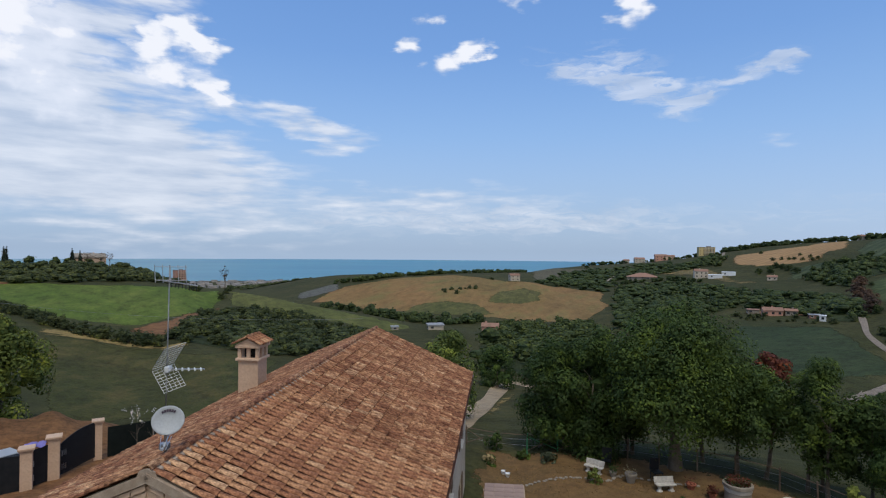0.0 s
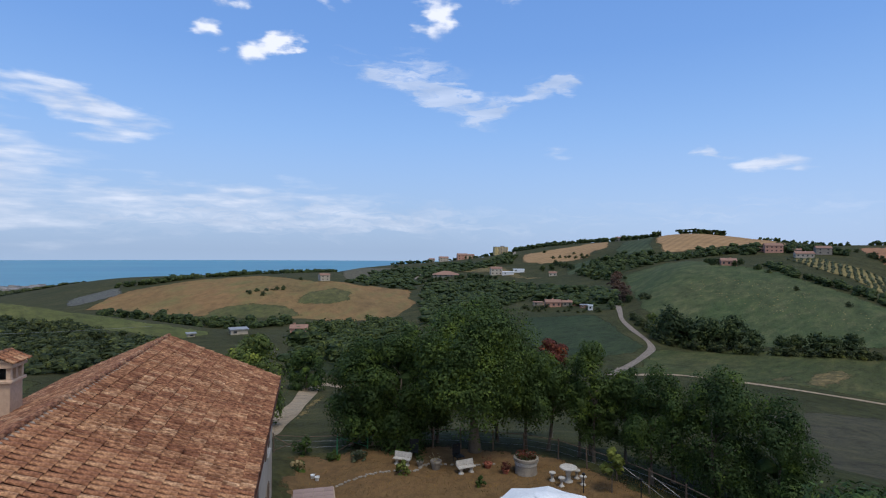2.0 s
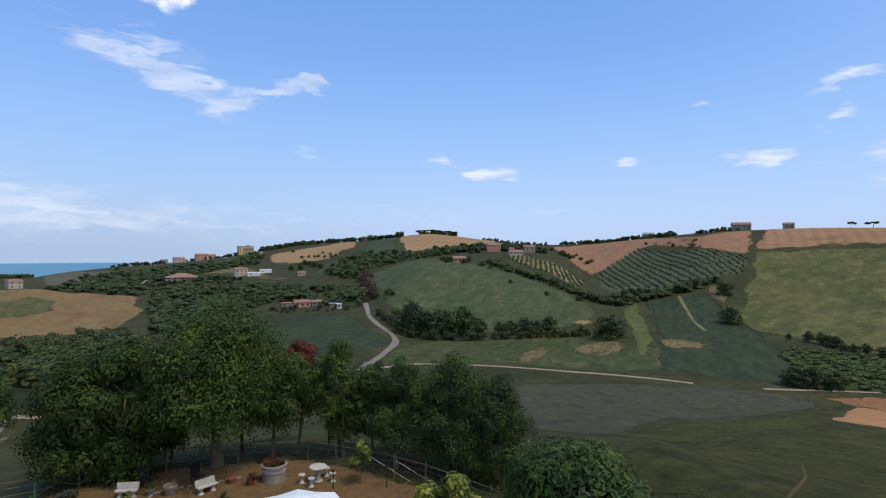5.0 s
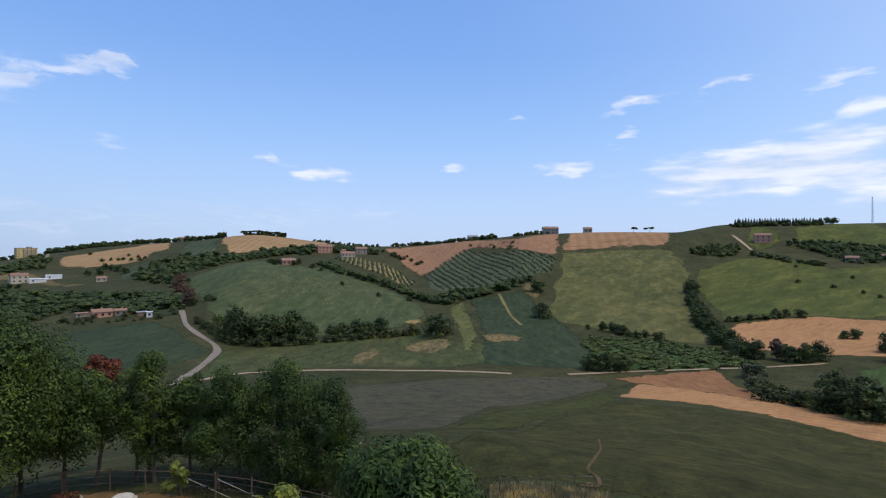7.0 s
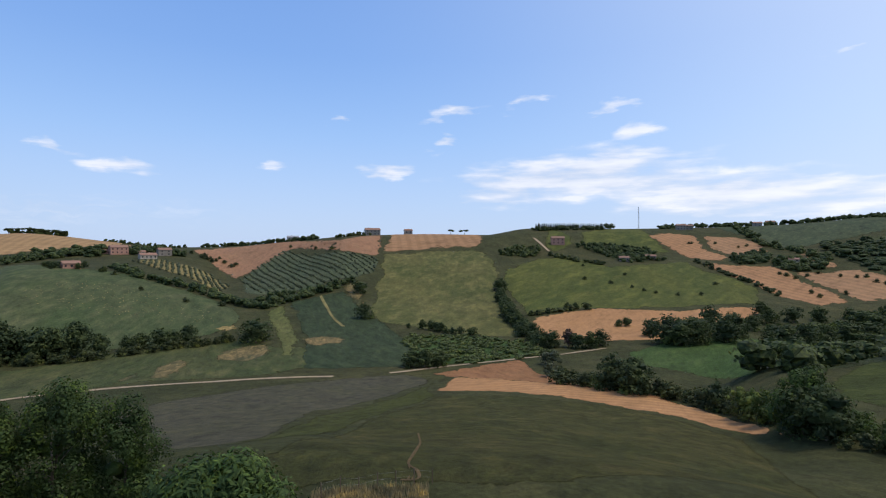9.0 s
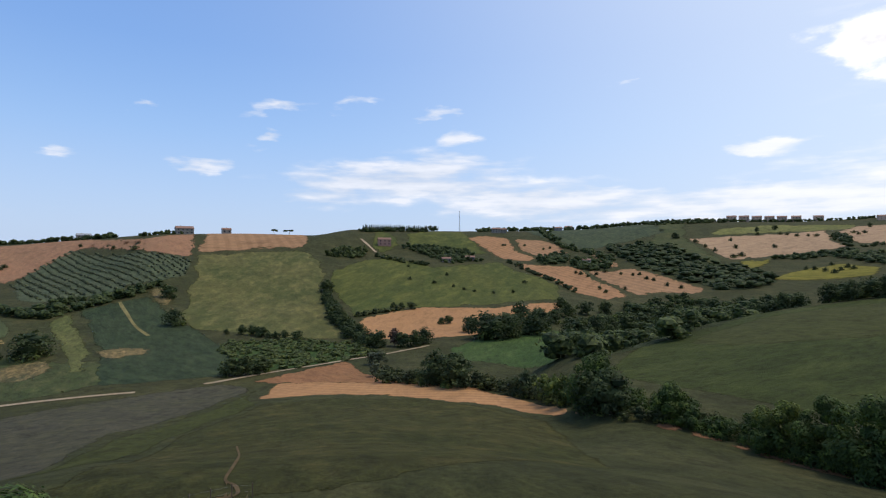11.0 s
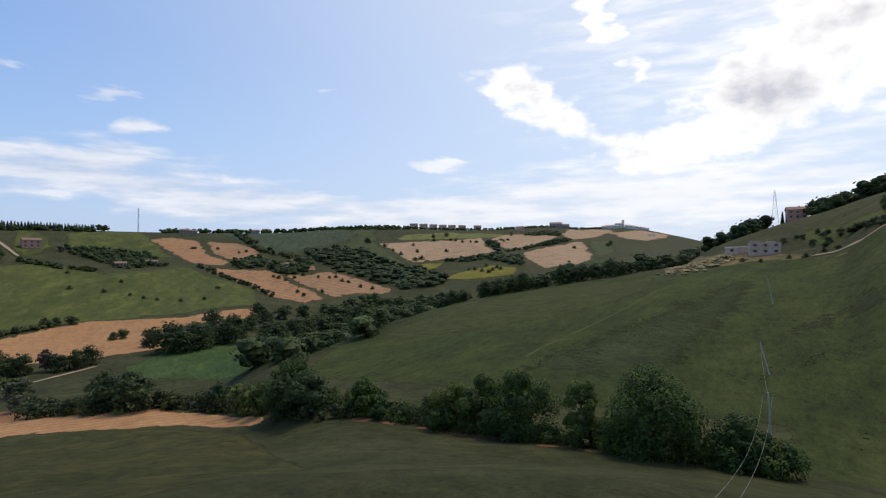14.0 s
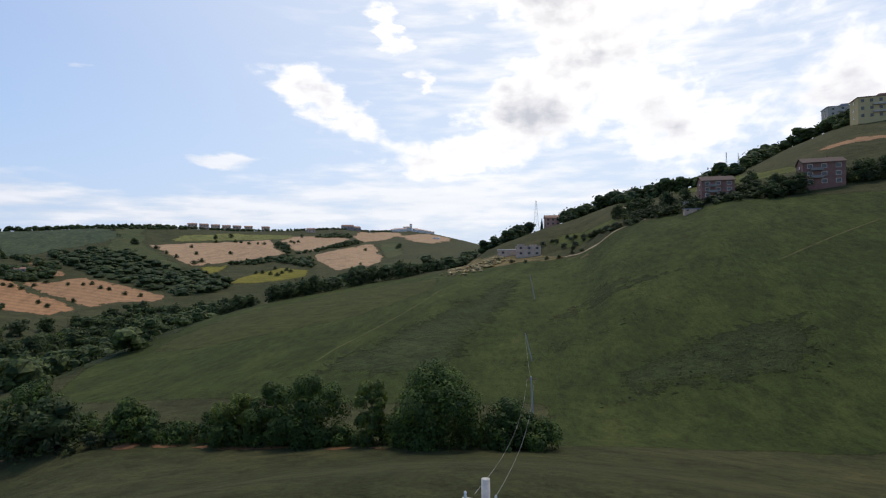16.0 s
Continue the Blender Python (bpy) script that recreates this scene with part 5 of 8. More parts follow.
def stand(kind, height, label, places, wide):
    for x, y in places:
        set_tree(kind, x, y, height * SOWN.uniform(0.9, 1.1), label, wide, label if len(places) > 1 else "")


def inside(x, y, ring):
    hit = False
    for k in range(len(ring)):
        (ax, ay), (bx, by) = ring[k - 1], ring[k]
        if (ay > y) != (by > y) and x < (bx - ax) * (y - ay) / (by - ay) + ax:
            hit = not hit
    return hit


def mass(name, kind, spots, label, category, sparse=False):
    """Many trees that nobody could count, joined into one mesh."""
    _, patterns = STOCK[kind]
    mean = sum(math.hypot(s[0], s[1]) for s in spots) / len(spots)
    pick = 6 if mean < 300 else 4 if mean > 380 and len(spots) > 60 else 2
    data = [(np.array(p[pick]), p[pick + 1]) for p in patterns]
    if sparse:
        data = [(np.array(v), f) for v, f in (leaf_crown(k, 1.0, 1.1, 0.0, 1, 6, 0.25, core=1.0, shape="flat", lump=1.9) for k in range(4))]
    verts, faces, n = [], [], 0
    for x, y, h, w in spots:
        co, fs = data[SOWN.randrange(len(data))]
        a = SOWN.uniform(0, 6.283)
        z = float(ground_z(np.array(x), np.array(y))) - 0.1 * h
        m = np.array([[math.cos(a), -math.sin(a), 0], [math.sin(a), math.cos(a), 0], [0, 0, 1]])
        verts.append((co * (h * w, h * w, h)) @ m.T + (x, y, z))
        faces += [tuple(i + n for i in f) for f in fs]
        n += len(co)
    me = mesh_of(name, np.vstack(verts), faces, {"broad": "leaf_far", "bush": "leaf_scrub", "olive": "leaf_olive", "reed": "leaf_reed", "dry": "leaf_dry"}[kind])
    tagged(new(name, me), label, category, kind="stuff")


def wood(kind, height, step, label, ring):
    xs, ys = [p[0] for p in ring], [p[1] for p in ring]
    most = 340 if math.hypot(xs[0], ys[0]) > 330 else 215
    step = max(step, math.sqrt((max(xs) - min(xs)) * (max(ys) - min(ys)) / (1.9 * most)))
    spots = []
    for gx in np.arange(min(xs), max(xs), step):
        for gy in np.arange(min(ys), max(ys), step):
            x, y = gx + SOWN.uniform(-0.5, 0.5) * step, gy + SOWN.uniform(-0.5, 0.5) * step
            if inside(x, y, ring) and math.hypot(x - 18.5, y - 215) > 26:
                spots.append((x, y, height * SOWN.uniform(0.6, 1.25), SOWN.uniform(0.9, 1.4) * min(1.9, max(1.0, step / height * 0.9))))
    SOWN.shuffle(spots)
    if spots:
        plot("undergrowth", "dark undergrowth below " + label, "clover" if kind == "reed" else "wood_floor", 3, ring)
        mass("scrub" if kind == "bush" else "woodland", kind, spots[:most], label, "scrub" if kind == "bush" else "wood")


def grove(height, step, label, ring):
    cx, cy = sum(p[0] for p in ring) / len(ring), sum(p[1] for p in ring) / len(ring)
    far = max(math.hypot(p[0] - cx, p[1] - cy) for p in ring)
    step = max(step, far / 36)
    spots = []
    n = int(far / step) + 1
    for i in range(-n, n + 1):
        for j in range(-n, n + 1):
            a = radians(35)
            u, v = i * step + SOWN.uniform(-0.4, 0.4), j * step + SOWN.uniform(-0.4, 0.4)
            x, y = cx + u * math.cos(a) - v * math.sin(a), cy + u * math.sin(a) + v * math.cos(a)
            if inside(x, y, ring):
                spots.append((x, y, height * SOWN.uniform(0.8, 1.2), 1.1))
    if spots:
        mass("grove_trees", "olive", spots, label, "grove", True)


def weed_row(step, line):
    """Dark clods and tall weeds left along a furrow."""
    spots = []
    for (x0, y0), (x1, y1) in zip(line, line[1:]):
        n = max(2, round(math.hypot(x1 - x0, y1 - y0) / step))
        for k in range(n):
            u = k / n
            spots.append((x0 + (x1 - x0) * u + SOWN.gauss(0, 1.1), y0 + (y1 - y0) * u + SOWN.gauss(0, 1.1), SOWN.uniform(0.08, 0.28), SOWN.uniform(1.2, 2.8)))
    mass("weed_row", "bush", spots, "dark clods and tall weeds along a furrow", "weeds", True)


def dry_tufts(count, ring, label="pale dry tufts scattered over a green hill", tall=1.0):
    """Pale dry tufts and stones scattered over a hill meadow."""
    xs, ys = [p[0] for p in ring], [p[1] for p in ring]
    spots = []
    while len(spots) < count:
        x, y = SOWN.uniform(min(xs), max(xs)), SOWN.uniform(min(ys), max(ys))
        if inside(x, y, ring):
            spots.append((x, y, tall * SOWN.uniform(0.15, 0.4), SOWN.uniform(1.2, 2.6)))
    mass("dry_tufts", "dry", spots, label, "tufts", True)


# ---- the trees round the garden and the near hedge ----
G = "tall dark green trees along the garden fence"
O = "dark green leafy oak rising behind the garden fence"
tree("tree", "tall broad oak with a thick trunk behind a stone bench", "tree", 13.0, 30.3, 8.9, 8.0, 2.7, 11, "leaf_oak", 66, 54697, 0.118, 0.30, 0.3, 7, group=G, lump=0.84)
tree("tree", O, "tree", 7.0, 34.0, 6.8, 4.8, 0.1, 12, "leaf_oak", 45, 29627, 0.118, 0.12, 0.3, 5, stems=3, group=G, lump=0.84)
tree("tree", O, "tree", 9.1, 32.6, 7.3, 4.6, 0.2, 13, "leaf_oak", 45, 29627, 0.118, 0.13, 0.3, 5, stems=3, group=G, lump=0.84)
tree("tree", O, "tree", 11.0, 33.2, 6.4, 4.0, 1.2, 14, "leaf_oak", 37, 20511, 0.118, 0.10, 0.3, 4, stems=3, group=G, lump=0.84)
tree("tree", O, "tree", 16.6, 29.3, 5.9, 4.5, 2.2, 15, "leaf_oak", 37, 25068, 0.112, 0.11, 0.3, 5, stems=2, group=G, lump=0.84)
tree("tree", O, "tree", 15.2, 31.8, 6.6, 4.0, 2.4, 25, "leaf_oak", 37, 20511, 0.112, 0.11, 0.3, 5, group=G, lump=0.84)
tree("tree", "slender dark tree with bare lower trunks", "tree", 18.9, 27.2, 6.9, 3.5, 1.5, 16, "leaf_oak", 37, 23702, 0.099, 0.09, 0.2, 5, stems=3, group=G, lump=0.84)
tree("tree", "slender dark tree with bare lower trunks", "tree", 20.4, 25.8, 5.4, 3.2, 1.4, 26, "leaf_oak", 32, 17320, 0.099, 0.08, 0.2, 5, group=G, lump=0.84)
tree("tree", "slender dark tree with thin leaning trunks", "tree", 20.6, 23.2, 5.9, 4.0, 0.8, 17, "leaf_oak", 35, 20966, 0.093, 0.09, 0.4, 4, stems=2, group=G, lump=0.84)
tree("tree", "slender dark tree with thin leaning trunks", "tree", 21.9, 20.6, 6.6, 4.6, 0.5, 18, "leaf_oak", 37, 23702, 0.093, 0.10, 0.4, 5, stems=2, group=G, lump=0.84)
tree("tree", "bushy dark tree at the end of the garden", "tree", 22.8, 18.3, 5.6, 4.2, 0.3, 19, "leaf_oak", 32, 20055, 0.093, 0.09, 0.3, 4, group=G, lump=0.84)
tree("fig_tree", "broad bright green fig tree with large leaves", "tree", 16.4, 9.7, 5.4, 6.6, 0.4, 20, "leaf_fig", 60, 30000, 0.185, 0.12, 0.3, 6, stems=3, slim=0.2)
tree("lime_shrub", "yellow-green leafy shrub in the garden", "shrub", 16.9, 16.2, 2.5, 3.0, 0.0, 21, "leaf_lime", 14, 4420, 0.16, 0.05, 0.2, 4, stems=2)
tree("sapling", "young light green sapling on a thin stem", "tree", 17.3, 22.9, 2.2, 1.2, 1.0, 22, "leaf_lime", 7, 714, 0.15, 0.035, 0.08, 3)
tree("smoke_tree", "rust-red smoke bush rising behind dark trees", "tree", 19.5, 32.5, 6.9, 2.5, 3.4, 23, "leaf_red", 16, 5200, 0.15, 0.1, 0.2, 4)
tree("pine_tree", "dense green pine beside a bare soil bank", "tree", -33.0, 40.8, 8.2, 6.6, 0.6, 24, "leaf_pine", 30, 14586, 0.196, 0.16, 0.2, 5)
tree("pine_tree", "light green pine behind the house", "tree", 0.4, 50.0, 8.0, 6.4, 0.6, 27, "leaf_pine", 28, 12155, 0.196, 0.16, 0.2, 5)
tree("pine_tree", "light green pine behind the house", "tree", -2.6, 54.0, 5.6, 4.2, 0.3, 28, "leaf_pine", 20, 6806, 0.196, 0.12, 0.2, 4)
tree("tree", "dark valley tree below the garden", "tree", 8.6, 84.0, 6.4, 6.0, 0.3, 29, "leaf_oak", 22, 7293, 0.238, 0.16, 0.2, 5)
N = "oaks in the hedge below the garden"
tree("oak", "large dark oak in a field hedge", "tree", 28.8, -52.4, 8.9, 10.2, 0.2, 41, "leaf_oak", 41, 21879, 0.221, 0.2, 0.3, 5, group=N)
tree("oak", "dark oak in a field hedge", "tree", 44.5, -49.8, 8.2, 8.6, 0.1, 42, "leaf_oak", 34, 17017, 0.221, 0.18, 0.3, 5, group=N)
tree("oak", "dark oak in a field hedge", "tree", 50.0, -49.6, 7.4, 6.5, 0.1, 43, "leaf_oak", 26, 10939, 0.221, 0.16, 0.3, 5, group=N)
tree("tree", "yellow-green tree in a field hedge", "tree", 54.6, -48.2, 6.4, 6.0, 0.2, 44, "leaf_pine", 22, 7779, 0.221, 0.14, 0.3, 4, group=N)
tree("tree", "yellow-green tree in a field hedge", "tree", 36.6, -51.2, 8.0, 4.2, 0.6, 45, "leaf_pine", 20, 7293, 0.221, 0.14, 0.3, 4, group=N)
tree("oak", "low dark oak at the end of a hedge", "tree", 21.6, -55.6, 5.0, 7.0, 0.0, 46, "leaf_oak", 24, 10210, 0.221, 0.14, 0.3, 4, group=N)
tree("oak", "dark round oak in a field hedge", "tree", 83.0, -39.0, 9.0, 9.0, 0.0, 47, "leaf_oak", 28, 10939, 0.264, 0.18, 0.3, 5, group=N)
tree("shrub", "dark shrub in a field hedge", "shrub", 69.5, -43.5, 5.0, 6.6, 0.0, 48, "leaf_oak", 19, 6320, 0.238, 0.1, 0.3, 4, group=N)
for k in range(20):
    u = k / 19
    hx, hy = 18 + 70 * u, -56 + 15.5 * u + 1.2 * math.sin(k * 2.1)
    tree("shrub", "low dark shrub in a field hedge", "shrub", hx, hy, 3.1 + 0.9 * math.sin(k * 1.9), 5.2, -0.1, 60 + k, "leaf_oak", 15, 2674, 0.221, 0.06, 0.2, 3, group="low shrubs in the hedge")

# ---- trees, hedges, woods and groves (plan metres) ----
hedge("bush", 2.4, 1.9, "clipped dark green hedge shrub beside a field", [(-130.9, 153.8), (-110.3, 136.2), (-94.6, 124.7), (-80.0, 113.3), (-71.1, 108.7), (-61.3, 105.3), (-50.9, 99.4)])
wood("bush", 3.5, 5, "dark scrub and shrubs on a hillside below a villa", [(-179, 212), (-167, 212), (-156, 227), (-139, 252), (-140, 299), (-167, 320), (-184, 311), (-201, 268), (-204, 243)])
wood("bush", 2.6, 2.6, "dense olive scrub below a grass strip", [(-53.4, 105.2), (-70.8, 156.3), (-68.1, 181.4), (-49.1, 180.4), (-29.5, 155.9), (-14.8, 127.3), (-23.0, 100.0), (-29.6, 91.7), (-46.3, 103.4)])
hedge("broad", 6, 6, "dark green tree at the foot of a dry hill", [(-84, 391), (-55, 374), (-29, 335), (-7, 313), (5, 308), (26, 326)])
wood("broad", 6, 8, "dark wood in a valley behind the house", [(10.3, 159.9), (30, 298), (48, 296), (80, 278), (31.2, 101.2), (16.1, 98.6), (13.4, 109.8), (6.8, 96.8)])
hedge("broad", 6, 6, "dark tree on a far ridge above the sea", [(-109, 570), (-82, 593), (-56, 648), (-17, 682), (13, 761), (64, 805), (149, 984)])
wood("broad", 6, 14, "dark far woodland with pale gaps", [(102, 613), (196, 876), (277, 848), (341, 833), (318, 674), (251, 663), (194, 634), (150, 505), (138, 614)])
wood("broad", 5, 7, "dark green wood on a valley side", [(166, 518), (229, 528), (230, 411), (244, 323), (203, 257), (183, 247), (181, 331), (125, 280), (79.4, 232.1), (96, 311)])
hedge("bush", 2.5, 5, "low hedge shrub along a brown hill", [(-2, 484), (24, 504), (30, 506)])
stand("bush", 4, "small round bush on a dry hillside", [(2, 471), (12, 462), (25, 504), (31, 512), (128, 613), (136, 605), (55, 610)], 1.0)
stand("cypress", 10, "dark narrow cypress on a ridge", [(565, 645), (567, 642)], 1.0)
hedge("broad", 6, 6, "dark green broadleaf tree in a hedgerow", [(383, 315), (350, 267), (346, 240), (332, 207), (303, 166), (300, 149), (317, 149), (347, 143), (364, 126)])
hedge("broad", 12, 7.0, "large dark tree at the foot of a green hill", [(162.9, 184.9), (168.4, 179.9), (169.8, 171.0), (175.1, 166.3), (181.3, 162.5), (188.4, 158.0)])
hedge("bush", 4, 4, "dark green shrub at the foot of a green hill", [(178, 220), (166, 194), (158.8, 174.8), (170.9, 154.6), (199.0, 138.3), (225, 123)])
stand("broad", 6, "dark tree at the foot of a green hill", [(193.4, 153.2), (197.5, 150.7)], 1.0)
stand("broad", 8, "grey-green tree at the foot of a green hill", [(201.2, 145.1), (204.2, 141.9), (210, 139)], 1.2)
stand("broad", 10, "big round dark tree beside a grass wedge", [(220.5, 114.4)], 1.25)
hedge("broad", 7, 6, "tree in a hedgerow between hill fields", [(399, 17), (346, 13), (290, 7), (252, 0), (227.1, -4.9)])
wood("reed", 1.7, 2.8, "light green reeds and low shrubs", [(249, 53), (250, 22), (231.0, -1.8), (200.3, -10.7), (183.2, 16.2), (183.3, 35.0), (228.3, 51.8)])
stand("broad", 6, "dark bush in the valley floor", [(176.7, 36.5), (177.3, 32.0), (179.5, 27.7)], 1.2)
hedge("broad", 4, 5, "shrub along the foot of a hill field", [(267, 57), (263, 46), (252, 32), (249.0, 19.6)])
stand("broad", 7, "dark tree at the edge of a wheat field", [(217.8, -6.7), (218.6, -10.7), (216.7, -20.4), (216.2, -25.1), (222.9, -29.7)], 1.15)
stand("dry", 7, "tree with dry brown foliage by a wheat field", [(220.2, -17.4)], 1.0)
stand("broad", 4, "small tree in a wheat field", [(279, -46), (280, -50)], 1.2)
stand("broad", 9, "big dark tree at the edge of a valley meadow", [(232.4, -59.7), (228.7, -63.3), (231.3, -67.6)], 1.2)
stand("broad", 8, "dark tree in the valley", [(249, -55), (246, -76), (238, -81), (247, -90), (271, -104)], 1.1)
stand("broad", 9, "large dark tree beside a bare field", [(134.0, -20.5), (128.2, -24.7)], 1.2)
stand("olive", 4, "grey-green tree by a farm track", [(158.1, -7.1), (181.3, -7.0)], 1.1)
hedge("bush", 3.4, 3.0, "hedge shrub along a bare field", [(144.3, -9.8), (137.4, -15.7), (126.7, -29.7), (116.9, -34.9), (102.4, -37.6), (87.8, -37.4)])
stand("lime_tree", 5.5, "yellow-green tree in a field hedge", [(95.8, -36.8), (90.9, -36.6), (100.3, -36.8)], 1.0)
stand("broad", 6.5, "dark tree in a field hedge", [(80.9, -37.5), (76.8, -38.5), (110.2, -36.0)], 1.1)
wood("broad", 8, 7, "dark belt of trees along a stream", [(141.6, -54.4), (229.4, -95.1), (296, -141), (335, -186), (350, -233), (324, -245), (166.1, -134.6), (151.3, -100.8), (137.1, -76.0), (117.4, -55.9)])
hedge("broad", 8, 6.5, "dark tree in a belt along a stream", [(226, -118), (281, -187), (291, -215), (302, -273), (173, -187), (165, -211), (152, -230), (140, -247), (191, -374)])
hedge("broad", 7, 5.5, "dark tree in a belt along a stream", [(225, -124), (272, -178), (264, -198), (182.9, -155.7), (167.8, -171.9), (156.2, -194.9), (139, -215), (130, -245)])
stand("olive", 5, "silvery tree beside a farm track", [(178.4, -9.2)], 1.2)
hedge("bush", 4, 6, "shrub in a hedge between hill fields", [(553, -28), (541, -37), (530, -46), (523, -54), (515, -65), (508, -77)])
wood("broad", 5.5, 5, "dark copse on a hill field", [(521, 23), (559, 16), (591, -16), (561, -19), (532, 0)])
wood("broad", 5, 6, "dark trees round a hill farm", [(608, -50), (641, -92), (641, -135), (561, -136), (533, -94), (588, -74)])
stand("cypress", 8, "cypress in an even row on a ridge", [(717, -16), (722, -19), (726, -21), (727, -24), (731, -27), (733, -30), (735, -33), (737, -36), (738, -39), (742, -42), (746, -45), (750, -48), (754, -51), (753, -54), (756, -57), (759, -60), (759, -63), (758, -66), (758, -68), (766, -72), (780, -76), (780, -79), (779, -82), (779, -85), (779, -88), (778, -90), (779, -93), (779, -96), (778, -99), (801, -105), (800, -108), (800, -110)], 1.9)
stand("broad", 8, "round tree at the end of a cypress row", [(785, -114), (790, -121)], 1.2)
stand("pine", 6.5, "lone round-headed tree on a bare ridge", [(620, 83), (629, 68)], 1.5)
stand("bush", 4, "small tree on a red field", [(570, 356), (557, 341), (553, 332), (570, 338), (549, 320), (530, 301), (540, 302), (571, 373), (593, 264), (542, 214), (514, 186)], 1.3)
stand("bush", 3, "bush on a green hill", [(304, 232), (293, 195), (294, 173), (345, 284), (216, 259), (214, 252)], 1.2)
stand("bush", 2.6, "tuft on a green hill field", [(499, -52), (439, -47), (428, -65), (414, -78), (403, -84), (394, -90), (385, -102), (386, -117), (435, -142), (466, -82)], 1.2)
hedge("broad", 7, 7, "dark tree on the shoulder of a steep hill", [(137, -249), (133, -261), (153, -326), (140, -332), (117, -309), (109, -333)])
hedge("broad", 8, 6, "dark tree on a wooded hill crest", [(97, -337), (89, -341), (80, -363), (68, -377), (46, -319), (31, -325), (17, -321), (9, -328), (-2, -303)])
hedge("broad", 8, 6, "dark tree on a wooded hill crest", [(-7, -336), (-15, -369), (-23, -382), (-33, -394), (-42, -393), (-49, -392), (-56, -359), (-63, -356), (-80, -399)])
hedge("bush", 4, 4.5, "shrub beside hillside apartments", [(39.4, -243.0), (29.3, -234.6), (17.5, -219.4), (9.7, -216.5), (-1.1, -224.3), (-8.3, -227.2), (-21.7, -223.5), (-34.3, -223.2), (-44.3, -222.5), (-51.6, -222.2)])
stand("broad", 7, "dark tree beside hillside apartments", [(-13.8, -217.5), (-16.9, -215.6), (-20.2, -217.0), (-37.7, -225.3), (-40.7, -225.0), (-44.8, -227.4), (-7.1, -242.8)], 1.1)
stand("olive", 3, "small olive tree beside a sandy track", [(86, -272), (79, -273), (71, -271), (64, -268), (56, -259), (47.7, -242.9), (72, -261), (66, -260), (37.1, -228.2), (42.8, -235.2)], 1.1)
stand("cypress", 8, "dark cypress beside a villa", [(106, -334), (104, -335)], 1.0)
hedge("broad", 6.5, 7, "dark tree in a field hedge", [(45, -262), (29, -252), (12.9, -241.4)])
stand("cypress", 9, "dark cypress beside a hilltop villa", [(-228, 285), (-205, 302), (-202, 304), (-230, 286)], 1.3)


def bare_tree(label, x, y, height, width, seed, group=""):
    """A thin tree in poor leaf: forked limbs and twigs with a few brown leaves at their ends."""
    ob = thing("bare_tree", label, "tree", x, y, float(ground_z(np.array(x), np.array(y))), seed * 67, group)
    part("trunk", trunk_mesh(seed, height, 0.02 * height, 0.05 * height, 6, width * 0.3, 6), "bark", ob, smooth=True)
    for k in range(3):
        t = part("branch", trunk_mesh(seed + 7 * k + 1, height * 0.5, 0.009 * height, 0.12 * height, 7, width * 0.26, 4, 0.3), "bark", ob)
        t.matrix_basis = pose(0, 0, height * 0.45, 26 + 8 * k, 0, 120 * k + 20 * seed)
    v, f = plume_crown(seed, height, width, height * 0.55, 16, 190, 0.3, 0.8, 0.02, plump=0.8)
    c = new("crown", mesh_of("crown", v, f, "leaf_brown"))
    c.parent = ob
    return ob


for k, (bx, by) in enumerate(((-199, 305.5), (-193.5, 309), (-190, 311))):
    bare_tree("thin tree with bare spreading limbs beside a hilltop villa", bx, by, 8.2 + 0.3 * k, 7.0, 3 + k, "bare trees beside a villa")
wood("bush", 4, 16, "dark trees among a distant coast town", [(-471, 1187), (-449, 1383), (-203, 877), (-168, 884), (-185, 881), (-253, 864), (-310, 848)])
hedge("broad", 4, 5, "tree on a hilltop skyline beside a villa", [(-226, 296), (-221, 299), (-216, 303), (-213, 305), (-186, 310), (-183, 311)])
bare_tree("tall thin tree with bare upright limbs on a field edge", -97, 243, 11.5, 3.2, 9)
stand("bush", 3, "shrub on a field edge", [(-90.8, 229.1), (-84.5, 208.9), (-95, 244), (-109, 238), (-107, 239)], 1.0)
hedge("bush", 2.0, 2.2, "low shrub in a field hedge", [(71.5, -37.7), (69.6, -41.4), (68.4, -45.5), (65.3, -48.3), (62.1, -50.7)])
stand("bush", 1.6, "shrub beside a small farmyard", [(151, 276), (150, 269), (152, 266), (157, 268), (159, 258), (163, 258), (166, 258), (167, 251), (171, 251), (176, 247), (179, 248)], 1.3)
stand("broad", 5, "brown-leaved tree beside a valley road", [(217, 276), (212, 266)], 1.0)
stand("dry", 8, "brown-leaved tree beside a valley road", [(254, 336), (241, 313), (230, 295)], 1.0)
stand("lime_tree", 5.5, "yellow-green tree at the foot of a green hill", [(180, 208), (175, 205)], 0.9)
hedge("broad", 6, 6, "dark tree on a wooded ridge", [(694, -14), (712, -39), (732, -73), (754, -108)])
stand("bush", 5, "dark tree in a red field", [(552, 348), (551, 342), (543, 331)], 1.3)
wood("broad", 6, 8, "dark trees round a house between fields", [(560, -190), (617, -224), (626, -256), (578, -242), (546, -218), (545, -198)])
wood("broad", 6, 8, "dark trees round a white house between fields", [(539, -220), (580, -254), (560, -275), (511, -259), (505, -235), (518, -222)])
wood("broad", 6, 12, "dark woodland on a far slope", [(657, -323), (675, -380), (636, -401), (562, -377), (509, -367), (489, -385), (424, -363), (376, -330), (368, -289), (388, -280), (428, -287), (469, -289), (513, -285), (571, -295)])
wood("broad", 6, 9, "dark woodland in a far valley", [(512, -438), (492, -447), (488, -484), (420, -452), (379, -435), (444, -502), (506, -528), (522, -496), (523, -459)])
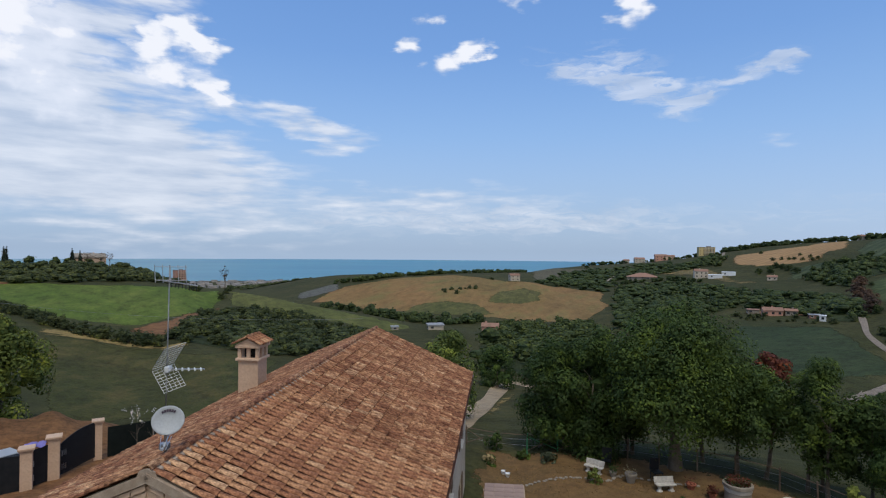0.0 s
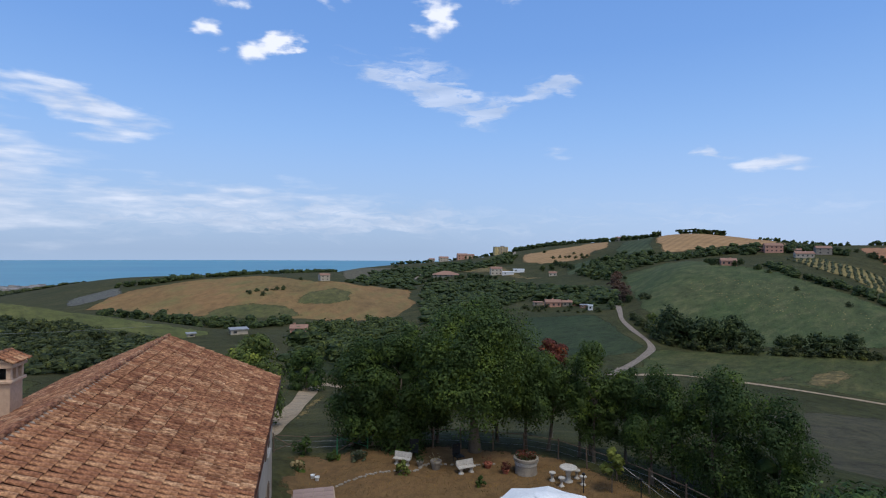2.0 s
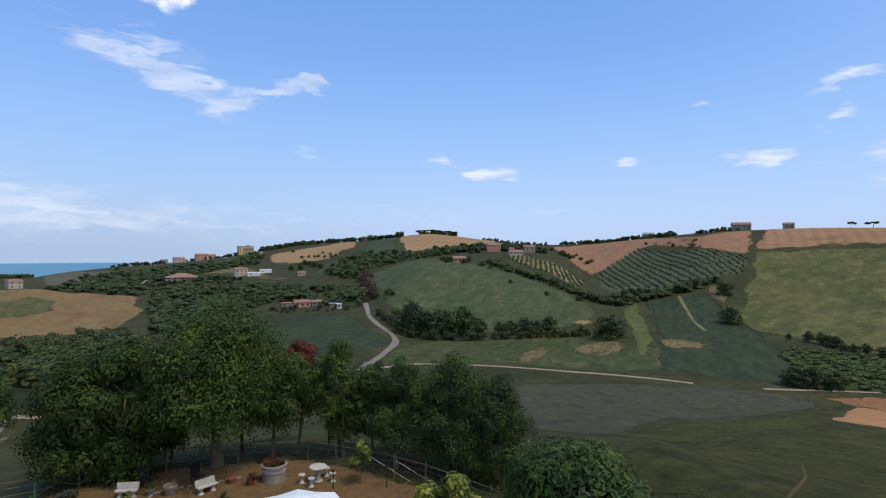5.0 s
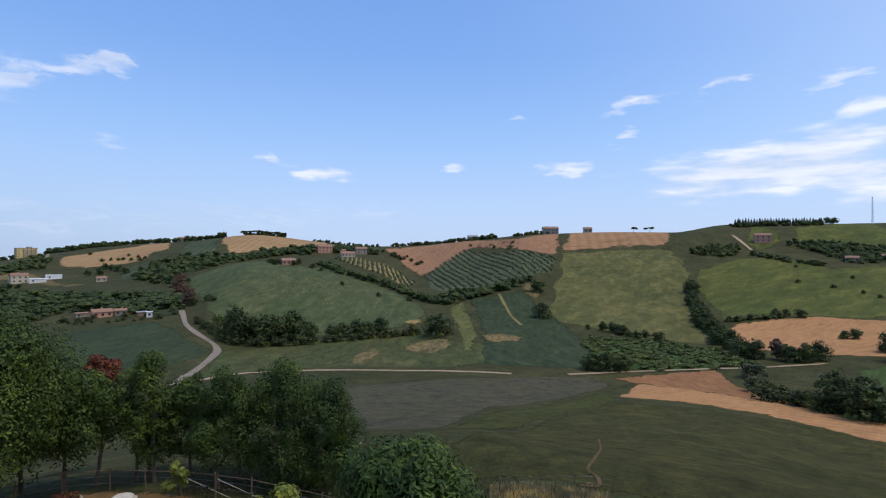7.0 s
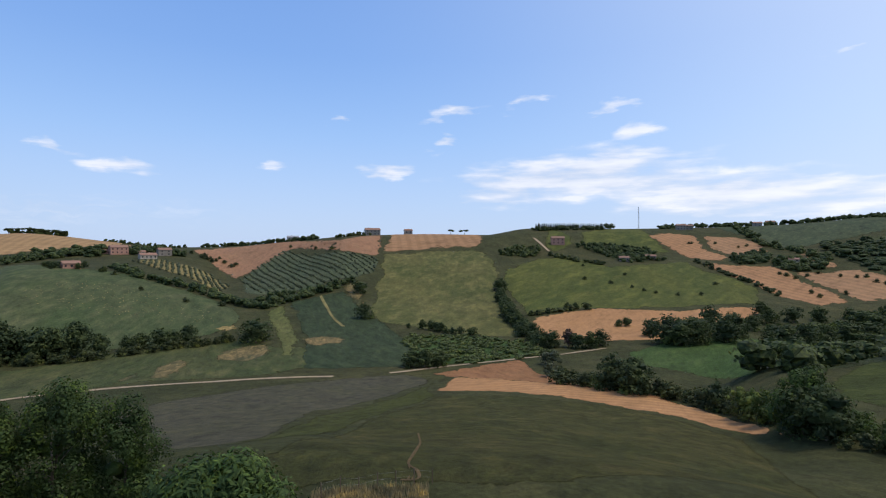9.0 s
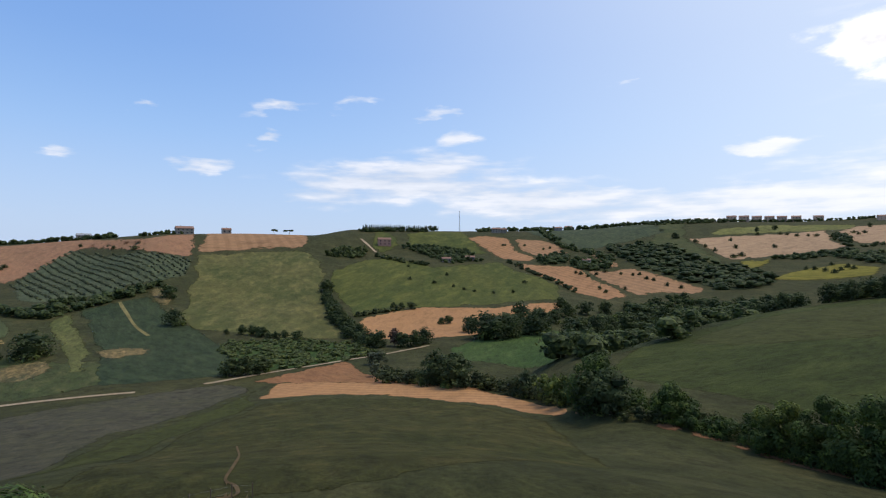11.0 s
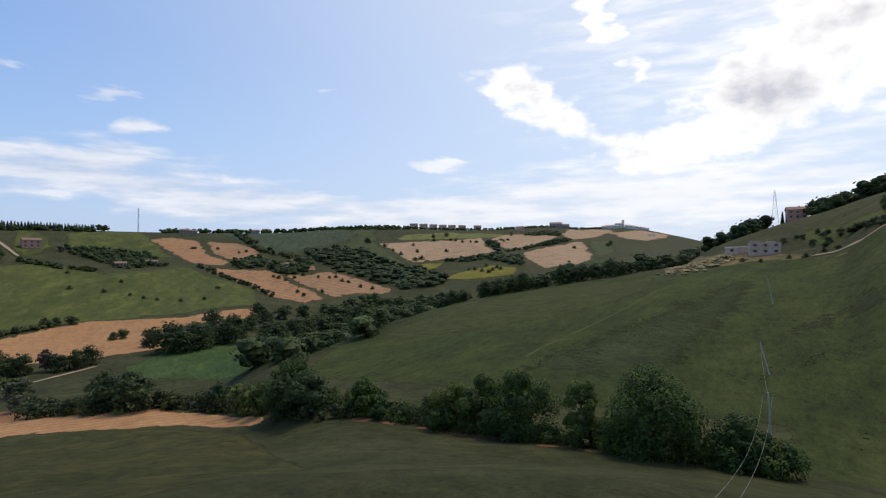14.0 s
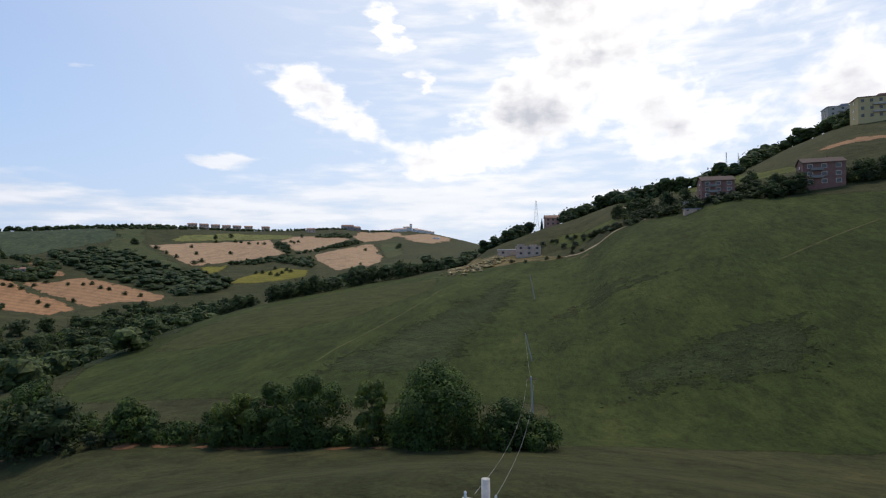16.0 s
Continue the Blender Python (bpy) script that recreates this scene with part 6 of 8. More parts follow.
wood("broad", 6, 9, "dark copse between far fields", [(638, -638), (535, -558), (580, -609), (686, -695)])
wood("broad", 6, 10, "dark copse on a far hillside", [(734, -843), (719, -934), (815, -1066), (790, -965), (779, -909)])
hedge("broad", 5, 8, "dark tree in a hedge between stubble fields", [(521, -561), (516, -592), (582, -733), (655, -888)])
hedge("broad", 8, 7, "dark tree in a hedge between stubble fields", [(542, -672), (569, -722), (628, -839)])
hedge("broad", 7, 7, "dark tree on a far ridge", [(822, -197), (854, -218), (868, -275), (881, -320), (888, -376), (869, -422), (872, -479), (873, -538), (892, -624), (893, -677)])
hedge("broad", 6, 8, "dark tree on a far ridge", [(895, -678), (908, -770), (916, -872), (886, -910), (882, -998), (910, -1096), (950, -1233), (1010, -1433), (1042, -1587)])
hedge("broad", 6, 8, "dark tree below a far ridge", [(878, -404), (881, -461), (829, -499), (840, -575), (861, -652)])
hedge("broad", 7, 9, "dark tree in a hedge on a far slope", [(884, -311), (746, -282), (681, -276), (641, -287), (547, -279)])
stand("broad", 9, "tall dark tree on a far slope", [(693, -444), (755, -622), (780, -676), (753, -825), (533, -832), (552, -868)], 1)
hedge("bush", 3, 6, "low hedge between far fields", [(571, -165), (493, -168), (450, -174), (403, -173)])
stand("bush", 3.2, "small tree dotted over a stubble field", [(485, -229), (494, -242), (476, -249), (469, -257), (469, -264), (450, -260), (442, -262), (418, -260), (403, -263), (416, -199), (399, -196), (410, -218), (476, -216), (496, -213), (489, -215), (684, -194), (684, -197), (686, -224), (665, -242), (673, -254)], 1.2)
stand("bush", 5, "small tree dotted over a pale stubble field", [(650, -445), (606, -428), (574, -418), (652, -498), (591, -458), (530, -408), (538, -424), (588, -508), (713, -626), (710, -586), (702, -628), (680, -624), (672, -635), (665, -642), (669, -706), (648, -691), (658, -712), (515, -709)], 1.2)
stand("bush", 4, "small tree in a yellow field", [(424, -398), (417, -400), (386, -389), (392, -401), (401, -417), (388, -409), (399, -393), (425, -425)], 1.1)
wood("broad", 7, 9, "dark wood on a valley side below wheat", [(324, 493), (369, 526), (390, 522), (425, 481), (476, 465), (537, 450), (587, 454), (545, 421), (486, 424), (440, 438), (389, 441), (322, 410), (283, 379), (287, 412)])
hedge("broad", 8, 6, "dark tree on a far skyline", [(480, 940), (464, 837), (496, 864), (493, 790), (542, 798), (542, 733), (559, 717), (566, 677), (566, 644)])
stand("pine", 8, "umbrella pine on a hilltop", [(568, 608), (573, 604), (581, 596), (585, 591), (589, 587), (595, 582), (600, 576), (606, 570)], 1.5)
hedge("broad", 6, 6, "dark tree in a ridge-top grove", [(568, 608), (589, 587), (609, 568), (613, 564)])
stand("bush", 4, "tree at the edge of a wheat field", [(413, 709), (384, 636), (392, 632), (395, 623), (398, 619), (416, 636), (396, 601), (408, 606), (395, 584), (401, 584)], 1.2)
hedge("broad", 6, 7, "dark tree on a far skyline", [(679, 432), (724, 410), (701, 350), (674, 302), (660, 280), (630, 245)])
hedge("broad", 5, 7, "dark tree on a farm skyline", [(576, 198), (606, 194), (610, 180), (609, 165)])
hedge("broad", 4, 7, "dark tree on a far skyline", [(636, 533), (635, 490), (640, 454), (670, 450)])
hedge("broad", 7, 6, "dark tree beside hillside houses", [(471, 414), (504, 429), (516, 399), (558, 405), (534, 367), (530, 354)])
hedge("broad", 8, 6, "large dark tree at the foot of a green hill", [(172.1, 182.9), (171.8, 171.1), (176.5, 163), (181.7, 156.7), (185.3, 155.2)])
stand("broad", 9, "round dark tree on a slope", [(356, 110), (285, 85)], 1.15)
hedge("broad", 5, 5, "dark tree below an olive grove", [(334, 162), (346, 155), (356, 142), (369, 132), (384, 125)])
hedge("broad", 7, 8, "dark tree on a far wooded ridge", [(374, 3199), (560, 3557), (797, 4009), (294, 1117), (330, 1073), (363, 1060)])
hedge("broad", 6, 8, "dark tree beside far ridge houses", [(374, 1056), (406, 1044), (436, 997), (453, 954)])
wood("broad", 6, 9, "dark wood beside a wheat field", [(330, 751), (424, 847), (389, 751), (335, 660), (323, 680)])
wood("bush", 2.6, 3.5, "dark shrubs on terraces below apartments", [(65, -274), (40.2, -223.1), (28.6, -227.7), (12.2, -209.4), (-0.9, -208.8), (-11.7, -211.6), (-12.4, -222.9), (-4.6, -236.6), (8, -235.4), (26, -264), (34, -257), (34.5, -226.2)])
stand("broad", 7, "dark tree beside farm sheds", [(250, 947), (805, 3844), (357, 584), (355, 571), (353, 557), (334, 557), (323, 558), (344, 532)], 1.2)
hedge("broad", 5, 7, "dark tree below farm sheds", [(164, 650), (181, 588), (202, 589), (238, 576), (250, 527)])
stand("dry", 9, "brown-leaved tree beside a valley road", [(276, 361), (235, 306), (212, 270)], 1)
stand("bush", 3, "pale shrub on a green hill", [(219, 262), (220, 262), (292, 372)], 1.3)
stand("broad", 5, "dark tree beside a hill house", [(350, 344), (341, 332), (336, 324), (349, 334), (351, 318), (366, 326), (352, 299)], 1.2)
stand("bush", 2.6, "shrub in a small farmyard", [(155, 275), (159, 275), (165, 280), (174, 269), (178, 258), (179, 250), (190, 252), (153, 284)], 1.3)
hedge("bush", 2.6, 4, "low shrub along a farm track", [(164, -9.4), (154.5, -12.6), (150.3, -16.7), (146.8, -22)])
stand("broad", 5, "dark tree beside hillside apartments", [(-11.6, -214.9), (-12.4, -211.3), (-14, -212.5), (-6, -234.7), (-7.2, -236.1)], 1.2)
stand("bush", 2, "round shrub beside a sandy track", [(82, -276), (75, -279), (70, -275), (63, -264), (66, -255), (58, -262), (44.4, -234.6), (40.2, -229.2), (37.1, -230)], 1.3)
stand("broad", 10.5, "large round dark tree in a belt along a stream", [(225.4, -56.4), (219, -58.6), (221.3, -64.6), (226.4, -78.2), (235.1, -84), (260, -82)], 1.15)
stand("broad", 11, "large round dark tree in a belt along a stream", [(221.8, -96.9), (235, -109), (249, -124), (267, -143), (237, -100)], 1.2)
stand("broad", 9.5, "round dark tree in a belt along a stream", [(290, -165), (294, -181), (295, -197), (305, -221), (302, -237), (301, -255)], 1.2)
stand("broad", 8.5, "round dark tree in a belt along a stream", [(294, -121), (309, -139), (318, -156), (330, -178), (342, -204), (349, -229), (321, -128)], 1.2)
stand("lime_tree", 7, "lighter green tree in a belt along a stream", [(284, -146), (305, -228), (322, -189)], 1.1)
weed_row(0.44, [(72.1, -85.8), (72.3, -101.8), (71.8, -118.4), (71.1, -135.6), (71.9, -148.1)])
weed_row(0.39, [(18.9, -84.5), (10.1, -96.1), (-1.4, -102.4), (-13.9, -107.6)])
weed_row(0.5, [(11.1, -106.2), (2.5, -109.3), (-5.9, -115.5), (-15.8, -121.4)])
weed_row(0.5, [(66.7, -89.9), (65.2, -107.5), (63.7, -124.5), (67.3, -146.2)])
weed_row(0.5, [(38.8, -99.1), (33.2, -118.1), (23.6, -122.9), (13.1, -127.2), (3.8, -129.4)])
weed_row(0.55, [(34.6, -118.7), (27.8, -126.0), (19.7, -127.1), (19.0, -143.8)])
weed_row(0.39, [(12.5, -95.6), (4.0, -103.2), (-5.6, -109.8), (-14.9, -114.7)])
dry_tufts(320, [(250, 262), (290, 278), (311, 266), (309, 236), (290, 191), (272, 157), (252, 148), (246, 178), (240, 209), (238, 237)])
dry_tufts(130, [(107, -199), (116, -226), (112, -262), (100, -256), (94, -240), (94, -206), (94, -190)], "golden dry grass and rubble on a bank by a ruin", 4.0)
hedge("bush", 2.6, 3, "low hedge at the edge of a wheat field", [(306, -3), (317, -16), (329, -30)])
stand("broad", 4.5, "dark tree at the edge of a wheat field", [(326, -25), (329, -30), (328, -36)], 1.1)
stand("bush", 1.8, "dark bush on a dry bank by a ruin", [(100, -236), (99, -244), (88.2, -232.5), (80.9, -230.7), (72.9, -236.3), (66.8, -234.6), (63, -242), (58.0, -239.5)], 1.3)
grove(2.2, 5.5, "olive trees planted in even rows", [(467, 257), (517, 267), (581, 266), (503, 191), (469, 127), (422, 117), (395, 127), (374, 155), (357, 182)])
grove(2.2, 4.5, "olive trees planted in rows on a dry strip", [(453, 356), (485, 351), (456, 306), (466, 285), (422, 240), (371, 218), (385, 253), (406, 293)])


# ---- buildings in the distance ----
def far_house(label, x, y, w, d, h, turn, wall, roof, storeys, cols, kind):
    """A house with its openings and roof: gable, flat, shed (low pitch), ruin (no roof)."""
    z = float(ground_z(np.array(x), np.array(y)))
    ob = thing("house" if kind in ("gable", "ruin") else "farm_shed" if kind in ("shed", "hip") else "apartment_block", label,
               "house" if kind in ("gable", "ruin") else "shed" if kind in ("shed", "hip") else "apartment block", x, y, z, turn)
    rg = random.Random(int(x * 7 + y))
    bm = box(bmesh.new(), 0, 0, (h - 2) / 2, w, d, h + 2)
    if kind == "ruin":
        box(bm, -w * 0.32, -d * 0.3, h + 0.3, w * 0.3, d * 0.4, 0.9), box(bm, w * 0.2, 0, h + 0.2, w * 0.25, d * 0.7, 0.6)
    part("wall", bm, wall, ob)
    over = 0.35
    if kind == "gable":
        rise = d * 0.24
        bm = bmesh.new()
        p = [(-w / 2 - over, -d / 2 - over, h - 0.1), (w / 2 + over, -d / 2 - over, h - 0.1), (w / 2 + over, 0, h + rise), (-w / 2 - over, 0, h + rise),
             (-w / 2 - over, d / 2 + over, h - 0.1), (w / 2 + over, d / 2 + over, h - 0.1)]
        lo = [bm.verts.new(v) for v in p]
        hi = [bm.verts.new((v[0], v[1], v[2] + 0.25)) for v in p]
        for a in ((0, 1, 2, 3), (3, 2, 5, 4)):
            bm.faces.new([hi[i] for i in a]), bm.faces.new([lo[i] for i in a[::-1]])
        for a, b in ((0, 1), (1, 2), (2, 5), (5, 4), (4, 3), (3, 0)):
            bm.faces.new((lo[a], lo[b], hi[b], hi[a]))
        r = part("roof", bm, roof, ob)
        for s in (-1, 1):
            bm = bmesh.new()
            v = [bm.verts.new((s * w / 2, yy, zz)) for yy, zz in ((-d / 2, h - 0.05), (d / 2, h - 0.05), (0, h + rise))]
            bm.faces.new(v if s > 0 else v[::-1])
            part("gable", bm, wall, ob)
        part("chimney", box(bmesh.new(), w * rg.uniform(-0.3, 0.3), d * 0.15, h + rise, 0.7, 0.7, 1.6), wall, r)
    elif kind == "flat":
        bm = box(bmesh.new(), 0, 0, h + 0.15, w + 0.6, d + 0.6, 0.4)
        box(bm, w * 0.15, 0, h + 1.2, w * 0.25, d * 0.4, 1.8)
        part("roof", bm, roof, ob)
        for s in range(1, storeys):
            part("balcony", box(bmesh.new(), w * 0.12, -d / 2 - 0.5, h * s / storeys, w * 0.6, 1.0, 0.9), "white_plaster", ob)
    elif kind == "hip":
        bm = bmesh.new()
        e = [bm.verts.new((sx * (w / 2 + 1), sy * (d / 2 + 1), h)) for sx, sy in ((-1, -1), (1, -1), (1, 1), (-1, 1))]
        g = [bm.verts.new((sx * w * 0.12, 0, h + d * 0.22)) for sx in (-1, 1)]
        for q in ((e[0], e[1], g[1], g[0]), (e[2], e[3], g[0], g[1]), (e[1], e[2], g[1]), (e[3], e[0], g[0]), (e[3], e[2], e[1], e[0])):
            bm.faces.new(q)
        part("roof", bm, roof, ob)
    elif kind == "shed":
        bm = box(bmesh.new(), 0, 0, h + 0.12, w + 0.5, d + 0.5, 0.24)
        for v in bm.verts:
            v.co.z += 0.12 * d * (0.5 - abs(v.co.y) / (d + 0.5)) + 0.05 * d * (v.co.y / d)
        part("roof", bm, roof, ob)
    sh = h / storeys
    for s in range(storeys):
        for c in range(cols):
            cx = (c + 0.5) / cols * w - w / 2
            tall = sh * 0.42
            if kind == "shed" and c % 2:
                continue
            win = part("window", box(bmesh.new(), cx, -d / 2 - 0.01, sh * (s + 0.55), min(1.3, w / cols * 0.4), 0.12, tall), "window_dark", ob)
            if wall == "brick_wall":
                part("frame", box(bmesh.new(), cx, -d / 2 + 0.01, sh * (s + 0.55), min(1.7, w / cols * 0.5), 0.1, tall + 0.5), "white_plaster", win)
        part("window", box(bmesh.new(), -w / 2 - 0.01, 0, sh * (s + 0.55), 0.12, min(1.2, d * 0.2), sh * 0.42), "window_dark", ob)
        if wall == "brick_wall" and s:
            part("balcony", box(bmesh.new(), -w * 0.18, -d / 2 - 0.5, sh * s + 0.35, w * 0.3, 1.0, 0.9), "grey_wall", ob)
    return ob


def pylon(label, x, y, height, spread=0.09):
    """A lattice mast of angle steel with cross arms."""
    z = float(ground_z(np.array(x), np.array(y)))
    ob = thing("pylon", label, "pylon", x, y, z, 20)
    foot, top = height * spread, height * 0.012
    r = max(0.04, height * 0.0035)
    for sx in (-1, 1):
        for sy in (-1, 1):
            part("leg", rod(bmesh.new(), (sx * foot, sy * foot, -0.5), (sx * top, sy * top, height), r, n=4), "galvanised", ob)
    n = 9
    for k in range(n):
        u, v = k / n, (k + 1) / n
        a, b = foot + (top - foot) * u, foot + (top - foot) * v
        bm = bmesh.new()
        for p, q in (((-a, -a), (b, -b)), ((a, -a), (b, b)), ((a, a), (-b, b)), ((-a, a), (-b, -b))):
            rod(bm, (*p, height * u), (*q, height * v), r * 0.6, n=4)
        part("brace", bm, "galvanised", ob)
    for u in (0.72, 0.86) if spread > 0.05 else ():
        part("cross_arm", rod(bmesh.new(), (-height * 0.07, 0, height * u), (height * 0.07, 0, height * u), r, n=4), "galvanised", ob)


def line_pole(x, y, height, lean):
    z = float(ground_z(np.array(x), np.array(y)))
    ob = thing("power_pole", "weathered wooden power pole in a sloping field", "pole", x, y, z, 0, "power poles on the slope")
    part("post", rod(bmesh.new(), (0, 0, -0.4), (lean, 0, height), 0.13, 0.09), "concrete", ob)
    part("cross_arm", rod(bmesh.new(), (lean - 0.7, 0, height - 0.3), (lean + 0.5, 0, height - 0.3), 0.06, n=6), "timber", ob)


def coast_town():
    """The town along the shore: many small roofs too far off to count."""
    rg = random.Random(5)
    bm = bmesh.new()
    for _ in range(170):
        b, r = radians(rg.uniform(-27, -6)), rg.uniform(1150, 1540)
        x, y = r * math.sin(b), r * math.cos(b)
        z = float(ground_z(np.array(x), np.array(y)))
        if z > SEA:
            box(bm, x, y, z + 2, rg.uniform(6, 18), rg.uniform(6, 12), rg.uniform(4, 8), rg.uniform(0, 90))
    me = bpy.data.meshes.new("coast_town")
    bm.to_mesh(me)
    bm.free()
    me.materials.append(MAT["town_wall"])
    tagged(new("coast_town", me), "pale low houses of a distant coast town", "town", kind="stuff")


coast_town()

# ---- far houses, masts and the coast town (plan metres) ----
far_house("pale villa among bare trees and cypresses on a hilltop", -202, 312, 15, 9, 5, 40, "plaster", "stone_wall", 2, 3, "gable")
far_house("tall pinkish apartment tower near the coast", -564, 1170, 22, 16, 36, 46, "pink_plaster", "grey_roof", 9, 4, "flat")
far_house("small white farmhouse on a dry hillside", 80, 612, 11, 8, 6, 13, "white_plaster", "far_roof", 2, 2, "gable")
far_house("long white shed beside a field", -2, 152, 4.2, 3, 1.3, 11, "white_plaster", "grey_roof", 1, 2, "shed")
far_house("small white caravan beside a field", -13, 149, 1.8, 1.3, 0.8, 15, "white_plaster", "grey_roof", 1, 1, "shed")
far_house("small pink farmhouse among trees", 20.6, 234.3, 6.8, 5, 3.4, -10, "pink_plaster", "far_roof", 1, 2, "gable")
far_house("large yellow apartment block on a skyline", 458, 951, 26, 14, 14, -11, "yellow_plaster", "grey_roof", 6, 5, "flat")
far_house("large farm shed under a low hipped brown roof", 230, 630, 32, 20, 2.6, -20, "grey_wall", "far_roof", 1, 5, "hip")
far_house("cream house beside farm sheds", 271, 574, 13, 9, 7, -15, "white_plaster", "far_roof", 2, 3, "gable")
far_house("white greenhouse beside a farm", 279, 559, 13, 8, 3.5, -27, "white_paint", "white_paint", 1, 2, "shed")
far_house("white greenhouse beside a farm", 300, 573, 13, 8, 3.5, -28, "white_paint", "white_paint", 1, 2, "shed")
far_house("white house on a far ridge", 357, 1064, 11, 8, 6, -9, "white_plaster", "far_roof", 2, 2, "gable")
far_house("white house below a wheat field", 301, 499, 8, 6, 3, -31, "white_plaster", "far_roof", 1, 2, "gable")
far_house("grey farmhouse on a skyline", 555, 722, 12, 8, 5, -33, "grey_wall", "far_roof", 2, 2, "gable")
far_house("small white hut beside a valley field", 179, 257, 2.6, 2, 2.6, -35, "white_paint", "white_paint", 1, 1, "shed")
far_house("pink house on a green hill", 352, 325, 11, 8, 3.6, -37, "pink_plaster", "far_roof", 1, 3, "gable")
far_house("long white house on a hillside", 486, 364, 15, 9, 3.6, -38, "white_plaster", "far_roof", 1, 4, "gable")
far_house("grey farmhouse on a hillside", 525, 374, 13, 9, 6, -40, "stone_wall", "far_roof", 2, 2, "gable")
far_house("grey farmhouse on a skyline", 612, 173, 17, 10, 6, -64, "grey_wall", "far_roof", 2, 4, "gable")
far_house("grey farmhouse on a skyline", 622, 133, 9, 7, 4.5, -68, "grey_wall", "far_roof", 1, 2, "gable")
far_house("grey farmhouse on a skyline", 676, 298, 14, 9, 5, -61, "grey_wall", "grey_roof", 2, 3, "gable")
far_house("pink farmhouse below a cypress row", 616, -37, 14, 9, 6.5, -85, "pink_plaster", "far_roof", 2, 3, "gable")
far_house("stone farm ruin among trees", 543, -95, 9, 6, 3.4, -95, "stone_wall", "far_roof", 1, 3, "gable")
far_house("stone farm building among trees", 565, -124, 10, 6, 3.4, -94, "stone_wall", "far_roof", 1, 3, "gable")
far_house("white house in a hedge between fields", 547, -247, 8, 6, 4.5, -106, "white_plaster", "far_roof", 2, 2, "gable")
far_house("pale terraced villa in a row on a ridge", 917, -702, 16, 10, 9, -121, "plaster", "far_roof", 2, 3, "gable")
far_house("pale terraced villa in a row on a ridge", 904, -718, 16, 10, 9, -122, "plaster", "far_roof", 2, 3, "gable")
far_house("pale terraced villa in a row on a ridge", 919, -757, 16, 10, 9, -123, "plaster", "far_roof", 2, 3, "gable")
far_house("pale terraced villa in a row on a ridge", 932, -795, 16, 10, 9, -124, "plaster", "far_roof", 2, 3, "gable")
far_house("pale terraced villa in a row on a ridge", 920, -812, 16, 10, 9, -125, "plaster", "far_roof", 2, 3, "gable")
far_house("pale terraced villa in a row on a ridge", 931, -853, 16, 10, 9, -127, "plaster", "far_roof", 2, 3, "gable")
far_house("white farm shed below a hill town", 808, -1481, 22, 9, 5, -151, "white_paint", "white_paint", 1, 2, "shed")
far_house("hilltop town church with a tower", 1058, -1720, 30, 16, 12, -140, "pale_stone", "plaster", 2, 3, "gable")
far_house("tall square church tower in a hill town", 1051, -1732, 8, 8, 24, -141, "pale_stone", "plaster", 4, 1, "gable")
far_house("pale stone house in a hill town", 1046, -1605, 16, 12, 6, -139, "pale_stone", "plaster", 2, 3, "gable")
far_house("pale stone house in a hill town", 1043, -1623, 18, 12, 8, -137, "pale_stone", "plaster", 2, 3, "gable")
far_house("pale stone house in a hill town", 1039, -1641, 16, 12, 9, -136, "pale_stone", "plaster", 2, 3, "gable")
far_house("pale stone house in a hill town", 1038, -1662, 20, 12, 8, -134, "pale_stone", "plaster", 2, 3, "gable")
far_house("pale stone house in a hill town", 997, -1672, 18, 12, 10, -141, "pale_stone", "plaster", 2, 3, "gable")
far_house("pale stone house in a hill town", 982, -1668, 20, 12, 9, -141, "pale_stone", "plaster", 2, 3, "gable")
far_house("pale stone house in a hill town", 971, -1672, 16, 12, 8, -139, "pale_stone", "plaster", 2, 3, "gable")
far_house("pale stone house in a hill town", 965, -1685, 20, 12, 7, -137, "pale_stone", "plaster", 2, 3, "gable")
far_house("pale stone house in a hill town", 968, -1716, 18, 12, 6, -142, "pale_stone", "plaster", 2, 3, "gable")
far_house("pale stone house in a hill town", 995, -1792, 16, 12, 5, -139, "pale_stone", "plaster", 2, 3, "gable")
far_house("roofless stone farmhouse on a slope", 88, -255, 11.5, 8, 5.0, -155, "ruin_stone", "ruin_stone", 2, 3, "ruin")
far_house("low stone barn beside a ruin", 101, -260, 9, 6, 2.8, -153, "ruin_stone", "grey_roof", 1, 2, "shed")
far_house("pink villa beside cypresses on a hill", 100, -336, 9, 7, 5, -153, "pink_plaster", "far_roof", 2, 3, "gable")
far_house("red brick apartment house with white-framed windows", 5, -223, 10.8, 8, 6.2, -165, "brick_wall", "brown_roof", 3, 3, "gable")
far_house("red brick apartment house with balconies", -27, -224, 12.2, 8, 7.6, 189, "brick_wall", "brown_roof", 3, 3, "gable")
far_house("tall white apartment block on a hilltop", -57, -391, 15, 10, 11, 192, "white_plaster", "grey_roof", 4, 3, "flat")
far_house("cream apartment block on a hilltop", -65, -342, 19, 11, 11, 189, "yellow_plaster", "far_roof", 3, 5, "flat")
far_house("white garage on a slope", 12, -222, 7, 4, 1.6, -169, "white_plaster", "grey_roof", 1, 2, "shed")
far_house("low stone farm shed in a small farmyard", 167.4, 294.6, 5.6, 3.6, 2.1, -18, "stone_wall", "far_roof", 1, 2, "shed")
far_house("pink farmhouse in a small farmyard", 170.5, 282.7, 8.9, 5.8, 2.7, -19, "pink_plaster", "far_roof", 1, 3, "gable")
far_house("stone barn in a small farmyard", 178, 279.2, 5.5, 3.6, 2.4, -21, "stone_wall", "far_roof", 1, 2, "gable")
